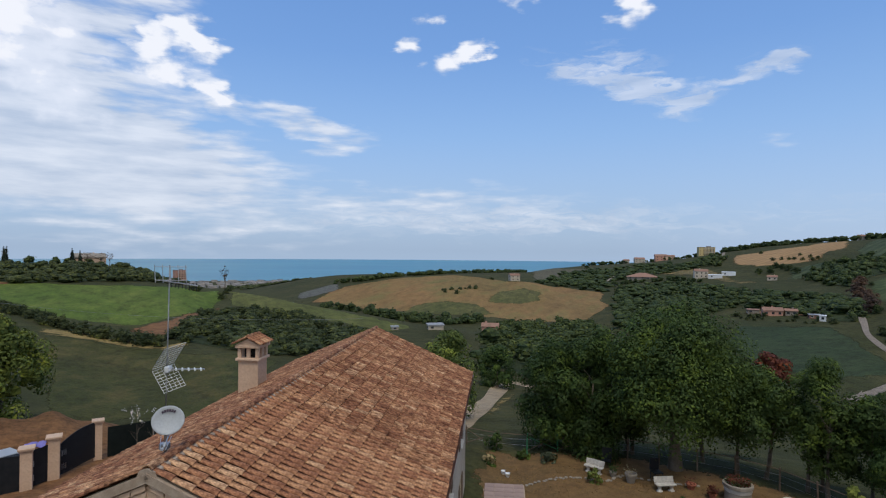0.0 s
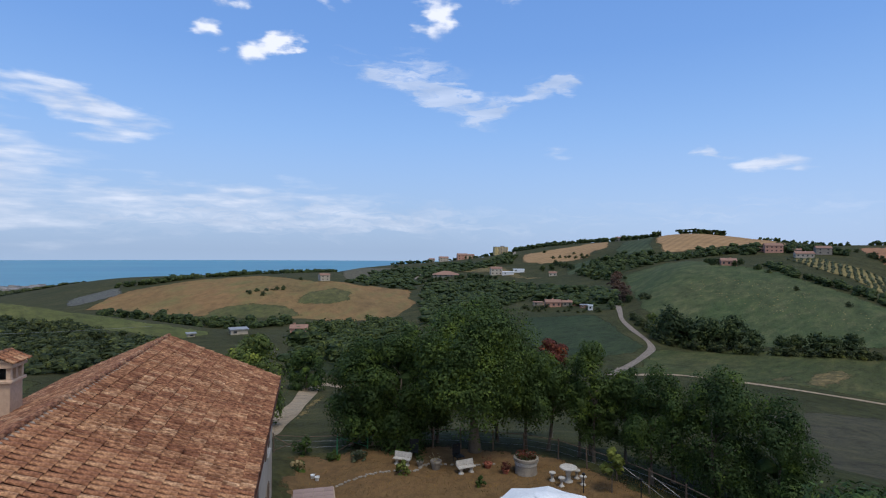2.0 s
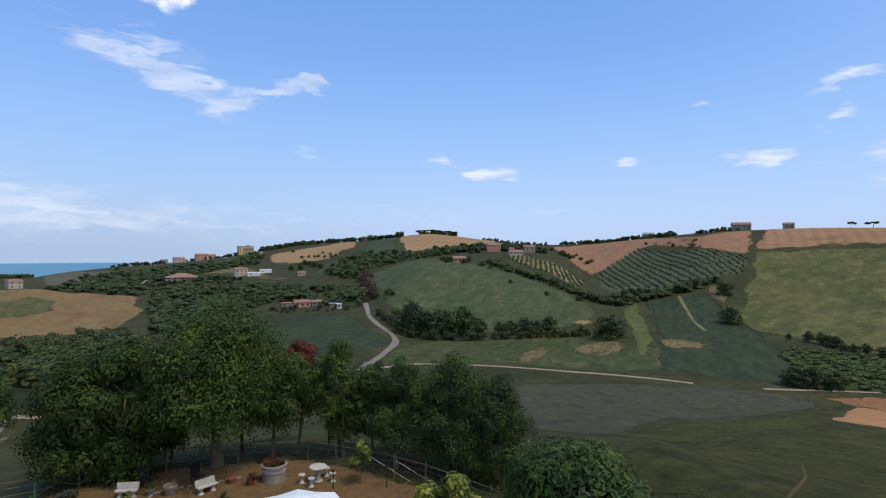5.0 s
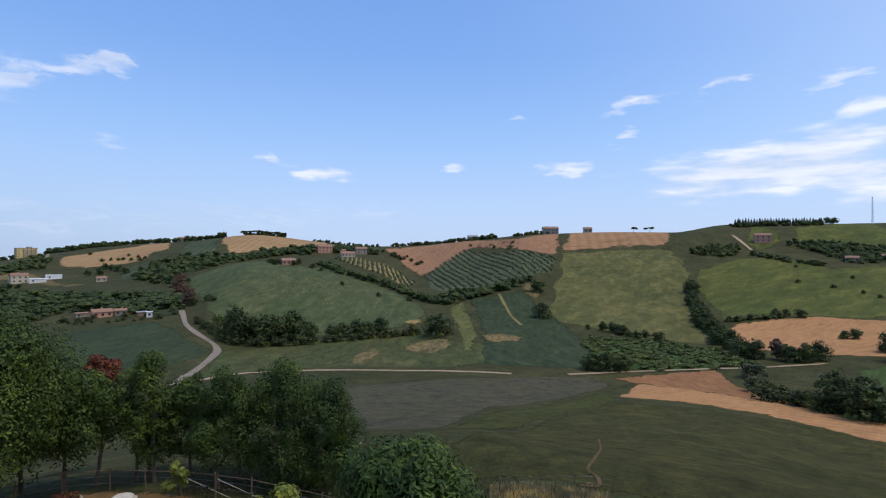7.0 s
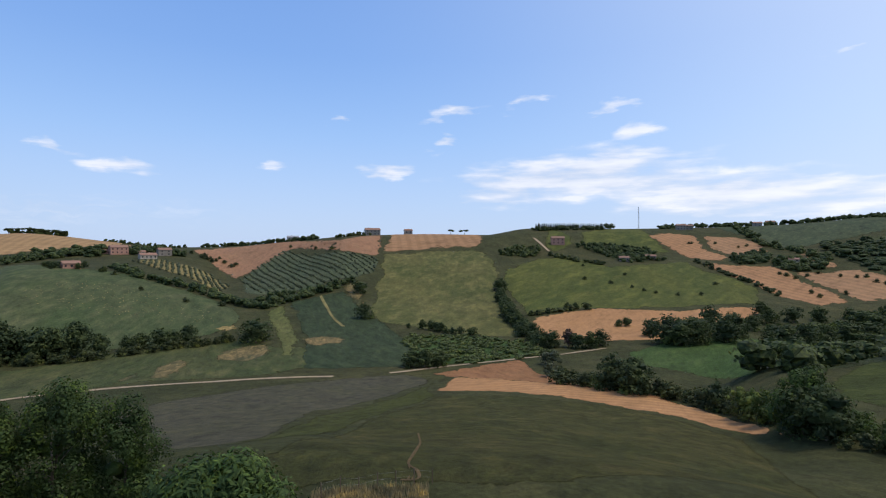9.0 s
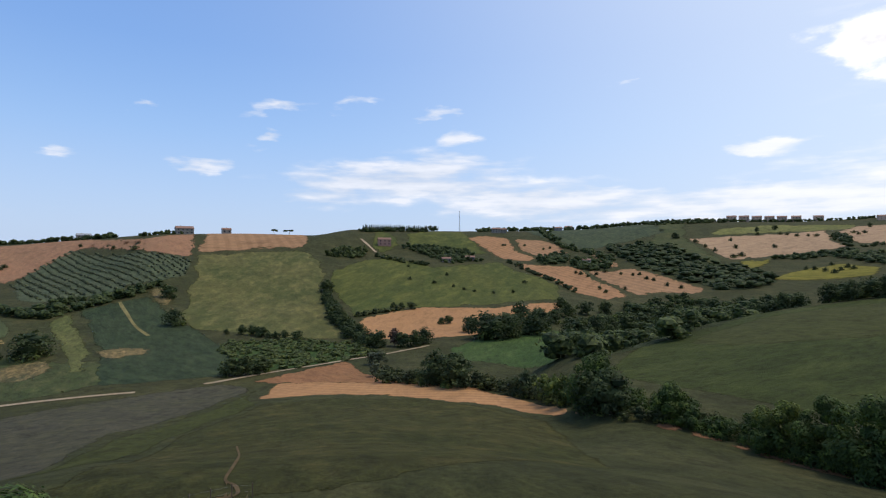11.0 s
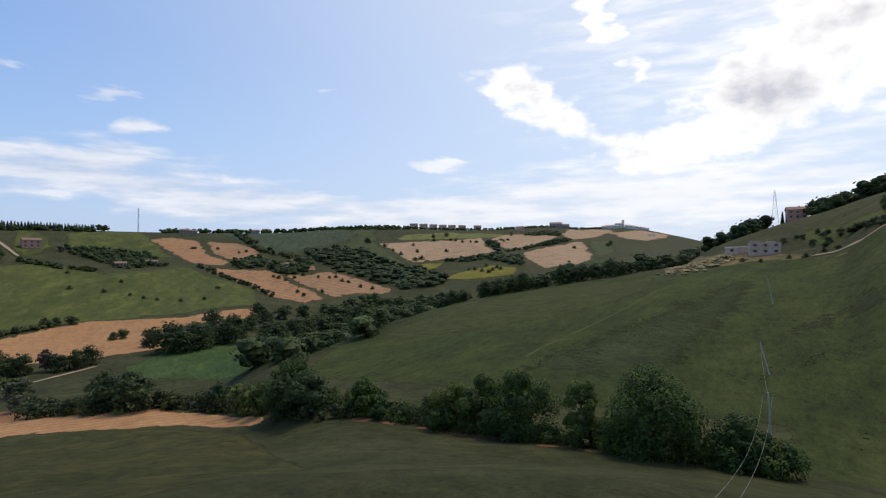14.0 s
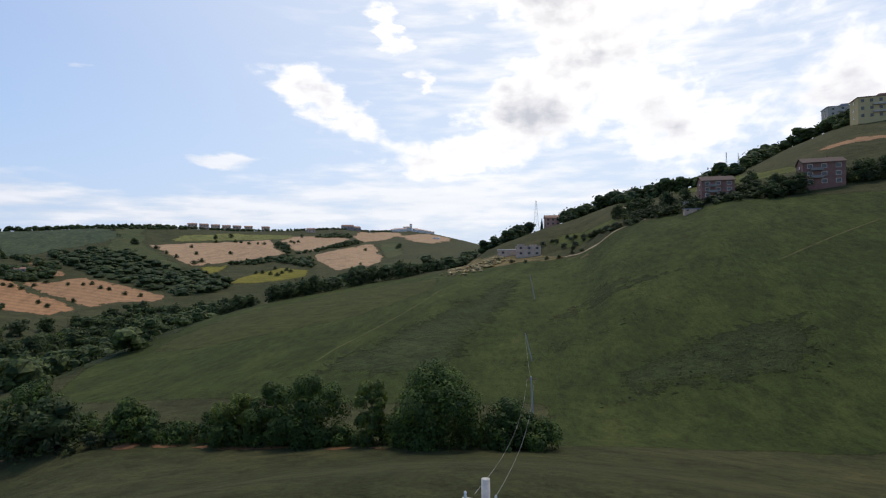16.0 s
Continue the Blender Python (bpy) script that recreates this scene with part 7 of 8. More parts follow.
far_house("low stone wall shed in a small farmyard", 181.6, 266.7, 4.7, 3.0, 1.7, -22, "brick_wall", "grey_roof", 1, 2, "shed")
far_house("pale house among trees on a far ridge", 374, 1040.1, 18.3, 11.9, 6.9, -8, "white_plaster", "far_roof", 2, 3, "gable")
far_house("pink house among trees on a far ridge", 409.2, 1026.8, 20.6, 13.4, 9.2, -10, "pink_plaster", "far_roof", 2, 3, "gable")
far_house("cream house among trees on a far ridge", 423.4, 1019.2, 16.0, 10.4, 6.9, -11, "plaster", "far_roof", 2, 2, "gable")
far_house("pink farmhouse beside hillside trees", 503.3, 424.6, 8.2, 5.3, 2.7, -38, "pink_plaster", "far_roof", 1, 2, "gable")
far_house("pink two-storey farmhouse on a hillside", 507.6, 413.2, 16.3, 10.6, 6.8, -39, "pink_plaster", "far_roof", 2, 4, "gable")
far_house("small grey farm building on a hillside", 518.9, 397.3, 9.5, 6.2, 2.7, -41, "grey_wall", "far_roof", 1, 2, "gable")
far_house("large grey house on a ridge", 804.4, -217.3, 12.1, 7.8, 6.0, -93, "grey_wall", "far_roof", 2, 3, "gable")
far_house("grey house beside a large house on a ridge", 807.8, -228.9, 10.4, 6.8, 5.2, -94, "stone_wall", "far_roof", 2, 2, "gable")
far_house("grey house on a far wooded slope", 849.5, -334.9, 11.3, 7.4, 4.7, -100, "grey_wall", "far_roof", 2, 2, "gable")
far_house("pale house on a far wooded slope", 892.6, -370.1, 12.0, 7.8, 5.0, -101, "stone_wall", "far_roof", 2, 2, "gable")
far_house("pale house on a far ridge", 937.4, -908.7, 16.2, 10.5, 8.1, -122, "plaster", "far_roof", 2, 2, "gable")
far_house("pale house on a far ridge", 837.6, -947.1, 18.3, 11.9, 6.5, -127, "plaster", "far_roof", 2, 2, "gable")
far_house("pale house in a ridge-top village", 945.3, -1218.4, 31.9, 20.8, 9.6, -130, "town_wall", "far_roof", 2, 3, "gable")
far_house("pale house in a ridge-top village", 960.9, -1275.9, 26.5, 17.2, 8.3, -131, "town_wall", "far_roof", 2, 3, "gable")
far_house("low pale farm shed among shrubs", 12.2, -209.4, 5.2, 3.4, 1.1, -165, "plaster", "grey_roof", 1, 3, "shed")
far_house("low tan garden wall shed among shrubs", -1.8, -217.2, 3.6, 2.3, 1.3, 192, "plaster", "far_roof", 1, 2, "shed")
pylon("grey steel lattice power pylon", 106, -323, 19)
pylon("thin grey radio mast on a ridge", 810, -162, 32, 0.022)
pylon("thin grey aerial mast on a hill crest", 2, -355, 14, 0.022)
pylon("thin grey aerial mast on a hill crest", -4, -353, 11, 0.022)
line_pole(53.1, -159.6, 7.3, 1.5)
line_pole(35.9, -105.9, 5.6, 1.5)
line_pole(22.0, -65.0, 7.5, 0.25)


# ---- the farmhouse: a gabled roof of barrel tiles seen from above ----
HOUSE = thing("farmhouse", "two-storey farmhouse with a gabled terracotta barrel-tile roof", "house", -4.28, 18.65, 0, -5.9)
PITCH = math.atan(0.433)
RIDGE_Z, LONG, EAST, WEST = 8.1, 9.05, 4.85, 4.1
ROOF = None


def roof_place(side, along, down, up=0.0):
    """A place on the roof: side 1 east, -1 west; metres along the ridge, down the slope and above it."""
    return (side * (down * math.cos(PITCH) + up * math.sin(PITCH)), along, RIDGE_Z - 0.09 - down * math.sin(PITCH) + up * math.cos(PITCH))


def house_shell():
    global ROOF
    bm = bmesh.new()
    for side, wide in ((1, EAST), (-1, WEST)):
        s = wide / math.cos(PITCH)
        q = [bm.verts.new(roof_place(side, a, d, u)) for u in (0, -0.16) for a, d in ((-LONG, 0), (LONG, 0), (LONG, s), (-LONG, s))]
        t, b = q[:4], q[4:]
        bm.faces.new(t if side < 0 else t[::-1]), bm.faces.new(b if side > 0 else b[::-1])
        for k in range(1, 4):
            bm.faces.new((t[k], t[(k + 1) % 4], b[(k + 1) % 4], b[k]))
    ROOF = part("roof", bm, "mortar", HOUSE, "low-pitched roof of weathered pink and tan barrel tiles")
    ex, wx, gy = EAST - 0.45, -WEST + 0.4, LONG - 0.1
    ze, zw = RIDGE_Z - 0.3 - ex * 0.433, RIDGE_Z - 0.3 + wx * 0.433
    # long walls with window openings left in them
    for x, top, name in ((ex, ze, "east"), (wx, zw, "west")):
        bm = bmesh.new()
        spots = [-5.5, 0.0, 5.4]
        edges = [-gy] + [v for c in spots for v in (c - 0.5, c + 0.5)] + [gy]
        for k in range(0, len(edges), 2):
            box(bm, x, (edges[k] + edges[k + 1]) / 2, top / 2 - 0.2, 0.35, edges[k + 1] - edges[k], top + 0.4)
        for c in spots:
            for lo, hi in ((-0.4, 0.9), (2.1, 3.7), (4.9, top)):
                box(bm, x, c, (lo + hi) / 2, 0.346, 1.0, hi - lo)
        part("wall", bm, "white_plaster", HOUSE, "pale plastered wall")
        for c in spots:
            for z in (1.5, 4.3):
                w = part("window", box(bmesh.new(), x, c, z, 0.06, 1.0, 1.2), "window_dark", HOUSE)
                sgn = 1 if x > 0 else -1
                fr = bmesh.new()
                for dy in (-0.47, 0.0, 0.47):
                    box(fr, x + sgn * 0.03, c + dy, z, 0.08, 0.06, 1.2)
                for dz in (-0.57, 0.57):
                    box(fr, x + sgn * 0.032, c, z + dz, 0.08, 0.88, 0.06)
                part("frame", fr, "timber", w)
                for dy in (-0.78, 0.78):
                    sh = box(bmesh.new(), x + sgn * 0.2, c + dy, z, 0.04, 0.5, 1.22, bevel=0.01)
                    for k in range(9):
                        box(sh, x + sgn * 0.225, c + dy, z - 0.5 + k * 0.125, 0.02, 0.4, 0.05)
                    part("shutter", sh, "timber", w)
                part("sill", box(bmesh.new(), x + sgn * 0.22, c, z - 0.64, 0.16, 1.15, 0.07, bevel=0.015), "white_stone", w)
    # gable walls, tan plaster, with a stepped cornice under the verge
    for s in (-1, 1):
        bm = bmesh.new()
        prof = [(wx - 0.17, -0.4), (ex + 0.17, -0.4), (ex + 0.17, ze), (0, RIDGE_Z - 0.33), (wx - 0.17, zw)]
        f = [bm.verts.new((x, s * gy, z)) for x, z in prof]
        b = [bm.verts.new((x, s * (gy - 0.35), z)) for x, z in prof]
        bm.faces.new(f if s < 0 else f[::-1]), bm.faces.new(b if s > 0 else b[::-1])
        for k in range(5):
            bm.faces.new((f[k], b[k], b[(k + 1) % 5], f[(k + 1) % 5]))
        g = part("gable_wall", bm, "plaster", HOUSE, "tan plastered gable wall")
        for side, wide in ((1, EAST), (-1, WEST)):
            for k, (dz, dy) in enumerate(((0.2, 0.06), (0.33, 0.03))):
                bm = bmesh.new()
                n = int(wide / 0.29)
                for j in range(n):
                    a, c = roof_place(side, 0, 0.05 + j * 0.31), roof_place(side, 0, 0.05 + (j + 0.93) * 0.31)
                    q = []
                    for yy in (s * (gy + dy), s * (gy - 0.05)):
                        q += [bm.verts.new((a[0], yy, a[2] - dz)), bm.verts.new((c[0], yy, c[2] - dz)), bm.verts.new((c[0], yy, c[2] - dz - 0.1)), bm.verts.new((a[0], yy, a[2] - dz - 0.1))]
                    bm.faces.new(q[:4]), bm.faces.new(q[7:3:-1])
                    for e in range(4):
                        bm.faces.new((q[e], q[4 + e], q[4 + (e + 1) % 4], q[(e + 1) % 4]))
                part("cornice", bm, "plaster", g)
    # gutters and downpipes
    for side, wide in ((1, EAST), (-1, WEST)):
        s = wide / math.cos(PITCH)
        x, _, z = roof_place(side, 0, s)
        bm = bmesh.new()
        prof = [(0.075 * math.cos(a), 0.075 * math.sin(a)) for a in np.linspace(math.pi, 2 * math.pi, 7)] + [(0.062 * math.cos(a), 0.062 * math.sin(a)) for a in np.linspace(2 * math.pi, math.pi, 7)]
        e0, e1 = [[bm.verts.new((x + side * 0.05 + px_, yy, z - 0.03 + pz)) for px_, pz in prof] for yy in (-LONG, LONG)]
        for k in range(len(prof)):
            bm.faces.new((e0[k], e0[(k + 1) % len(prof)], e1[(k + 1) % len(prof)], e1[k]))
        part("gutter", bm, "copper", HOUSE, "dark brown metal gutter", True)
        bm = rod(bmesh.new(), (x - side * 0.32, LONG - 0.36, -0.2), (x - side * 0.32, LONG - 0.36, z - 0.4), 0.05)
        rod(bm, (x - side * 0.32, LONG - 0.36, z - 0.4), (x + side * 0.04, LONG - 0.3, z - 0.1), 0.05)
        part("downpipe", bm, "copper", HOUSE, "dark brown downpipe", True)


house_shell()


def barrel(seed, r0, r1, length, convex, thick=0.024):
    """One barrel tile lying along +x (downslope), arched over y: 5 rows of points and a thick lower lip."""
    rg = random.Random(seed)
    v, f = [], []
    n = 5
    for x, r in ((-0.06, r1), (length, r0)):
        for k in range(n + 1):
            a = math.pi * (0.06 + 0.88 * k / n)
            h = math.sin(a) * r * (0.85 if convex else -0.55)
            v.append((x, -math.cos(a) * r, h + rg.uniform(-0.002, 0.002)))
    for k in range(n):
        f.append((k, k + 1, n + 2 + k, n + 1 + k) if not convex else (k, n + 1 + k, n + 2 + k, k + 1))
    if convex:
        m = len(v)
        for k in range(n + 1):
            p = v[n + 1 + k]
            v.append((p[0], p[1] * (1 - thick / r0), p[2] - thick))
        for k in range(n):
            f.append((n + 1 + k, m + k, m + k + 1, n + 2 + k))
    return v, f


def tile_roof():
    step, course = 0.226, 0.405
    shapes = [barrel(k, 0.087, 0.072, course + 0.03, True) for k in range(6)]
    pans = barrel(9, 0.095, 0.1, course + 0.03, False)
    meshes = [mesh_of("roof_tile", v, f, "roof_tile", False) for v, f in shapes]
    rg = random.Random(3)
    for side, wide in ((1, EAST), (-1, WEST)):
        s = wide / math.cos(PITCH)
        rows = round(s / course)
        cols = int(2 * LONG / step)
        verts, faces, n = [], [], 0
        pv, pf = [], []
        down = Vector((side * math.cos(PITCH), 0, -math.sin(PITCH)))
        up = Vector((side * math.sin(PITCH), 0, math.cos(PITCH)))
        across = up.cross(down)
        for c in range(cols):
            for r in range(rows):
                along = -LONG + (c + 0.5) * step
                o = Vector(roof_place(side, along + rg.uniform(-0.008, 0.008), r * course + 0.03 + rg.uniform(-0.014, 0.014), 0.045 + rg.uniform(-0.004, 0.006)))
                yaw = Matrix.Rotation(radians(rg.uniform(-1.6, 1.6)), 4, "Z")
                m = Matrix.Translation(o) @ Matrix((down, across, up)).transposed().to_4x4() @ yaw @ Matrix.Rotation(-radians(3.4 + rg.uniform(-0.7, 0.7)), 4, "Y")
                if side > 0 and c < 23:
                    ob = new("roof_tile", meshes[rg.randrange(6)])
                    ob.parent = ROOF
                    ob.matrix_basis = m
                else:
                    v, f = shapes[rg.randrange(6)]
                    verts += [m @ Vector(p) for p in v]
                    faces += [tuple(i + n for i in q) for q in f]
                    n += len(v)
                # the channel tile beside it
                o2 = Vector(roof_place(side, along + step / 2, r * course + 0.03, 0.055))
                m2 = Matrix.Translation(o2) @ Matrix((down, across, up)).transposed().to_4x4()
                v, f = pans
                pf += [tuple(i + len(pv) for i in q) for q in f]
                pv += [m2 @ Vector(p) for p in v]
        ob = new("tile_field", mesh_of("tile_field", verts, faces, "roof_tile", False))
        ob.parent = ROOF
        tagged(ob, "rows of weathered terracotta barrel tiles", kind="stuff")
        # the channels' dark tone stands for the shade between the barrels
        ob = new("channel_tiles", mesh_of("channel_tiles", pv, pf, "shaded_channel_tile", False))
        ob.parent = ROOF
        tagged(ob, "channel tiles between barrel tiles, gap shade in their dark colour", kind="stuff")
    # ridge caps bedded in mortar
    bm = bmesh.new()
    sec = [(-0.2, -0.2), (0.2, -0.2), (0.15, -0.06), (0.0, 0.0), (-0.15, -0.06)]
    e0, e1 = [[bm.verts.new((x, y, RIDGE_Z + z)) for x, z in sec] for y in (-LONG + 0.02, LONG - 0.02)]
    bm.faces.new(e0), bm.faces.new(e1[::-1])
    for k in range(5):
        bm.faces.new((e0[k], e1[k], e1[(k + 1) % 5], e0[(k + 1) % 5]))
    part("ridge_mortar", bm, "mortar", ROOF)
    v, f = barrel(21, 0.115, 0.1, 0.46, True, 0.02)
    me = mesh_of("ridge_tile", v, f, "roof_tile")
    for k in range(44):
        ob = new("ridge_tile", me)
        ob.parent = ROOF
        ob.matrix_basis = pose(0, LONG - k * 0.41, RIDGE_Z - 0.025 + rg.uniform(-0.005, 0.005), 0, 0, -90 + rg.uniform(-1.5, 1.5))


def chimney(along=0.96, off=2.72):
    x, y, z = roof_place(-1, along, off / math.cos(PITCH))
    body = part("chimney", box(bmesh.new(), x, y, z + 0.42, 0.74, 0.74, 1.5, bevel=0.012), "plaster", HOUSE, "square tan plastered chimney under a small tiled gable")
    t = z + 1.17
    part("collar", box(bmesh.new(), x, y, t + 0.045, 0.9, 0.9, 0.09, bevel=0.02), "plaster", body)
    part("core", box(bmesh.new(), x, y, t + 0.27, 0.42, 0.42, 0.36), "dark_steel", body, "sooty black flue opening")
    for dx in (-0.33, 0.0, 0.33):
        for dy in (-0.33, 0.0, 0.33):
            if dx or dy:
                part("pillar", box(bmesh.new(), x + dx, y + dy, t + 0.27, 0.12, 0.12, 0.36, bevel=0.01), "plaster", body)
    part("lintel", box(bmesh.new(), x, y, t + 0.5, 0.92, 0.92, 0.1, bevel=0.02), "plaster", body)
    t += 0.55
    bm = bmesh.new()
    q = [bm.verts.new((x + a, y + b, t + c)) for b in (-0.44, 0.44) for a, c in ((-0.48, 0), (0.48, 0), (0, 0.24))]
    bm.faces.new(q[:3]), bm.faces.new(q[5:2:-1])
    for a, b in ((0, 1), (1, 2), (2, 0)):
        bm.faces.new((q[a], q[a + 3], q[b + 3], q[b]))
    part("pediment", bm, "plaster", body)
    sl = math.atan2(0.24, 0.48)
    v, f = barrel(4, 0.1, 0.085, 0.3, True)
    me = mesh_of("cap_tile", v, f, "roof_tile")
    rg = random.Random(8)
    for side in (-1, 1):
        for r in range(2):
            for c in range(5):
                d = 0.02 + r * 0.27
                ob = new("cap_tile", me)
                ob.parent = body
                down = Vector((side * math.cos(sl), 0, -math.sin(sl)))
                up = Vector((side * math.sin(sl), 0, math.cos(sl)))
                o = Vector((x, y - 0.44 + c * 0.22, t + 0.26)) + down * d + up * 0.03
                ob.matrix_basis = Matrix.Translation(o) @ Matrix((down, up.cross(down), up)).transposed().to_4x4() @ Matrix.Rotation(radians(rg.uniform(-3, 3)), 4, "Z")
    for c in range(3):
        ob = new("cap_tile", me)
        ob.parent = body
        ob.matrix_basis = pose(x, y + 0.45 - c * 0.3, t + 0.3, 0, 0, -90)


chimney()


# ---- aerials on the ridge ----
def aerials():
    bx, by, bz = -5.37, 10.61, 8.12
    ob = thing("tv_aerial", "tall thin aerial mast with grid reflectors on the ridge", "aerial", bx, by, bz, 0)
    part("mast", rod(bmesh.new(), (0, 0, -0.1), (0.05, 0.03, 3.55), 0.012), "wire", ob, smooth=True)
    part("bracket", box(bmesh.new(), 0, 0, 0.04, 0.16, 0.16, 0.12, bevel=0.02), "galvanised", ob)
    # lower aerial: two grid panels and a boom with white directors
    z = 1.52
    for s in (-1, 1):
        bm = bmesh.new()
        span = Vector((0.27, 0.3, 0.09))
        inner, outer = Vector((-0.2, -0.1, z + s * 0.02)), Vector((0.06, -0.16, z + s * 0.42))
        for k in range(9):
            p = inner.lerp(outer, k / 8)
            rod(bm, p, p + span, 0.005, n=4)
        for k in range(6):
            rod(bm, inner + span * (k / 5), outer + span * (k / 5), 0.005, n=4)
        part("grid_reflector", bm, "galvanised", ob)
    boom = part("boom", rod(bmesh.new(), (-0.05, 0.02, z), (0.62, 0.34, z - 0.06), 0.014, n=6), "galvanised", ob)
    for k in range(6):
        u = 0.15 + 0.15 * k
        cx, cy = -0.05 + 0.67 * u, 0.02 + 0.32 * u
        part("director", rod(bmesh.new(), (cx - 0.04, cy + 0.08, z - 0.06 * u), (cx + 0.04, cy - 0.08, z - 0.06 * u), 0.02, n=6), "white_paint", boom)
    part("dipole_box", box(bmesh.new(), 0.03, 0.05, z, 0.09, 0.16, 0.12, bevel=0.02), "white_paint", boom)
    # upper aerial: comb of rods over a boom
    z = 3.26
    bm = bmesh.new()
    for k in range(5):
        xx = -0.16 + k * 0.15
        rod(bm, (xx, -0.1, z - 0.05), (xx - 0.02, -0.1, z + 0.3), 0.008, n=4)
    for h in (0.0, 0.26):
        rod(bm, (-0.17, -0.1, z + h), (0.45, -0.1, z + h), 0.007, n=4)
    part("comb_reflector", bm, "galvanised", ob)
    b2 = part("boom", rod(bmesh.new(), (-0.05, 0, z - 0.02), (0.55, 0.15, z - 0.12), 0.014, n=6), "galvanised", ob)
    for k in range(9):
        u = k / 8
        part("director", rod(bmesh.new(), (0.02 + 0.5 * u, 0.03 + 0.12 * u, z - 0.13 - 0.1 * u), (0.02 + 0.5 * u, 0.03 + 0.12 * u, z + 0.03 - 0.1 * u), 0.008, n=4), "dark_steel", b2)
    # satellite dish on the same foot
    d = thing("satellite_dish", "grey-white satellite dish clamped to a mast on the roof ridge", "satellite dish", bx + 0.08, by - 0.12, bz, 0)
    bm = bmesh.new()
    rings, n = [], 28
    for i, (r, depth) in enumerate(((0.0, 0.075), (0.11, 0.066), (0.2, 0.045), (0.28, 0.018), (0.325, 0.0), (0.335, 0.008), (0.325, 0.022), (0.2, 0.075), (0.0, 0.1))):
        rings.append([bm.verts.new((r * math.cos(6.2832 * k / n), depth, r * 0.93 * math.sin(6.2832 * k / n))) for k in range(n)])
    for a, b in zip(rings, rings[1:]):
        for k in range(n):
            bm.faces.new((a[k], a[(k + 1) % n], b[(k + 1) % n], b[k]))
    bmesh.ops.remove_doubles(bm, verts=bm.verts, dist=0.0005)
    dish = part("dish", bm, "dish_grey", d, "shallow grey-white dish", True)
    dish.matrix_basis = pose(0.05, -0.02, 0.58, -20, 0, 16) @ Matrix.Scale(0.88, 4)
    for k in range(6):
        a = radians(122 - k * 12.6)
        mark = part("lettering", box(bmesh.new(), 0, 0, 0, 0.042, 0.004, 0.06), "dark_ink", dish, "dark lettering mark")
        mark.matrix_basis = pose(0.235 * math.cos(a), 0.028, 0.215 * math.sin(a), 0, 90 - math.degrees(a), 0)
    part("arm", rod(bmesh.new(), (0.06, 0.03, 0.32), (0.12, -0.33, 0.13), 0.014, n=6), "galvanised", d)
    lnb = part("receiver_head", box(bmesh.new(), 0.12, -0.36, 0.15, 0.045, 0.07, 0.05, bevel=0.012), "dish_grey", d)
    part("feed_horn", rod(bmesh.new(), (0.12, -0.31, 0.17), (0.11, -0.24, 0.22), 0.022, 0.028), "dish_grey", lnb)
    for s in (-1, 1):
        part("stay", rod(bmesh.new(), (0.12 + s * 0.05, -0.34, 0.13), (0.05 + s * 0.1, -0.08, 0.3), 0.006, n=5), "galvanised", d)
    part("clamp", box(bmesh.new(), -0.03, 0.13, 0.5, 0.09, 0.1, 0.14, bevel=0.02), "galvanised", d)
    part("pole", rod(bmesh.new(), (-0.04, 0.08, -0.1), (-0.04, 0.08, 0.72), 0.03), "galvanised", d, smooth=True)


aerials()
tile_roof()


# ---- the garden and yard ----
def gz(x, y):
    return float(ground_z(np.array(x), np.array(y)))


plot("garden_ground", "dry orange-brown lawn with worn bare earth", "garden_soil", 1, [(1.2, 8), (1.3, 20), (2.0, 33.8), (6.5, 33.2), (10, 32.6), (14, 31), (17.2, 28.4), (18.8, 24.5), (19.6, 20), (19.8, 12), (15, 4.2), (6, 4.2)])
plot("yard", "bare earth and gravel yard beside the house", "dirt", 1, [(-4.8, 4.5), (-8.5, 26), (-12, 34), (-22, 40), (-34, 43), (-40, 36), (-26, 22.5), (-9, 8)])


def terrace():
    ob = thing("terrace", "pinkish stone-paved terrace beside the house", "terrace", 2.75, 25.6, 0, -5.9, kind="structure")
    part("bed", box(bmesh.new(), 0, 0, 0.0, 2.5, 4.9, 0.1), "mortar", ob)
    bm = box(bmesh.new(), 0, 0, 0, 0.47, 0.47, 0.06, bevel=0.012)
    me = bpy.data.meshes.new("slab")
    bm.to_mesh(me)
    bm.free()
    me.materials.append(MAT["paving"])
    rg = random.Random(2)
    for i in range(5):
        for j in range(10):
            s = new("slab", me)
            s.parent = ob
            s.matrix_basis = pose(-1.0 + i * 0.49, -2.2 + j * 0.49, 0.055 + rg.uniform(-0.004, 0.004), 0, 0, rg.uniform(-0.8, 0.8))


terrace()


def bench(label, x, y, turn):
    ob = thing("stone_bench", label, "bench", x, y, gz(x, y), turn, "stone benches in the garden")
    ob.scale = (0.82, 0.82, 0.82)
    part("seat", box(bmesh.new(), 0, 0, 0.43, 1.25, 0.42, 0.08, bevel=0.02), "white_stone", ob)
    bm = box(bmesh.new(), 0, 0.22, 0.64, 1.25, 0.07, 0.32, bevel=0.02)
    for v in bm.verts:
        v.co.y += 0.25 * max(0, v.co.z - 0.5)
    part("backrest", bm, "white_stone", ob)
    for s in (-1, 1):
        bm = lathe(bmesh.new(), [(0.2, 0), (0.19, 0.05), (0.12, 0.1), (0.1, 0.2), (0.13, 0.3), (0.19, 0.36), (0.19, 0.4)], 12, s * 0.38, 0)
        part("leg", bm, "white_stone", ob, smooth=True)


bench("white stone bench with a curved backrest in the garden", 8.3, 29.7, -38)
bench("white stone bench below a tall oak", 11.3, 27.5, 6)


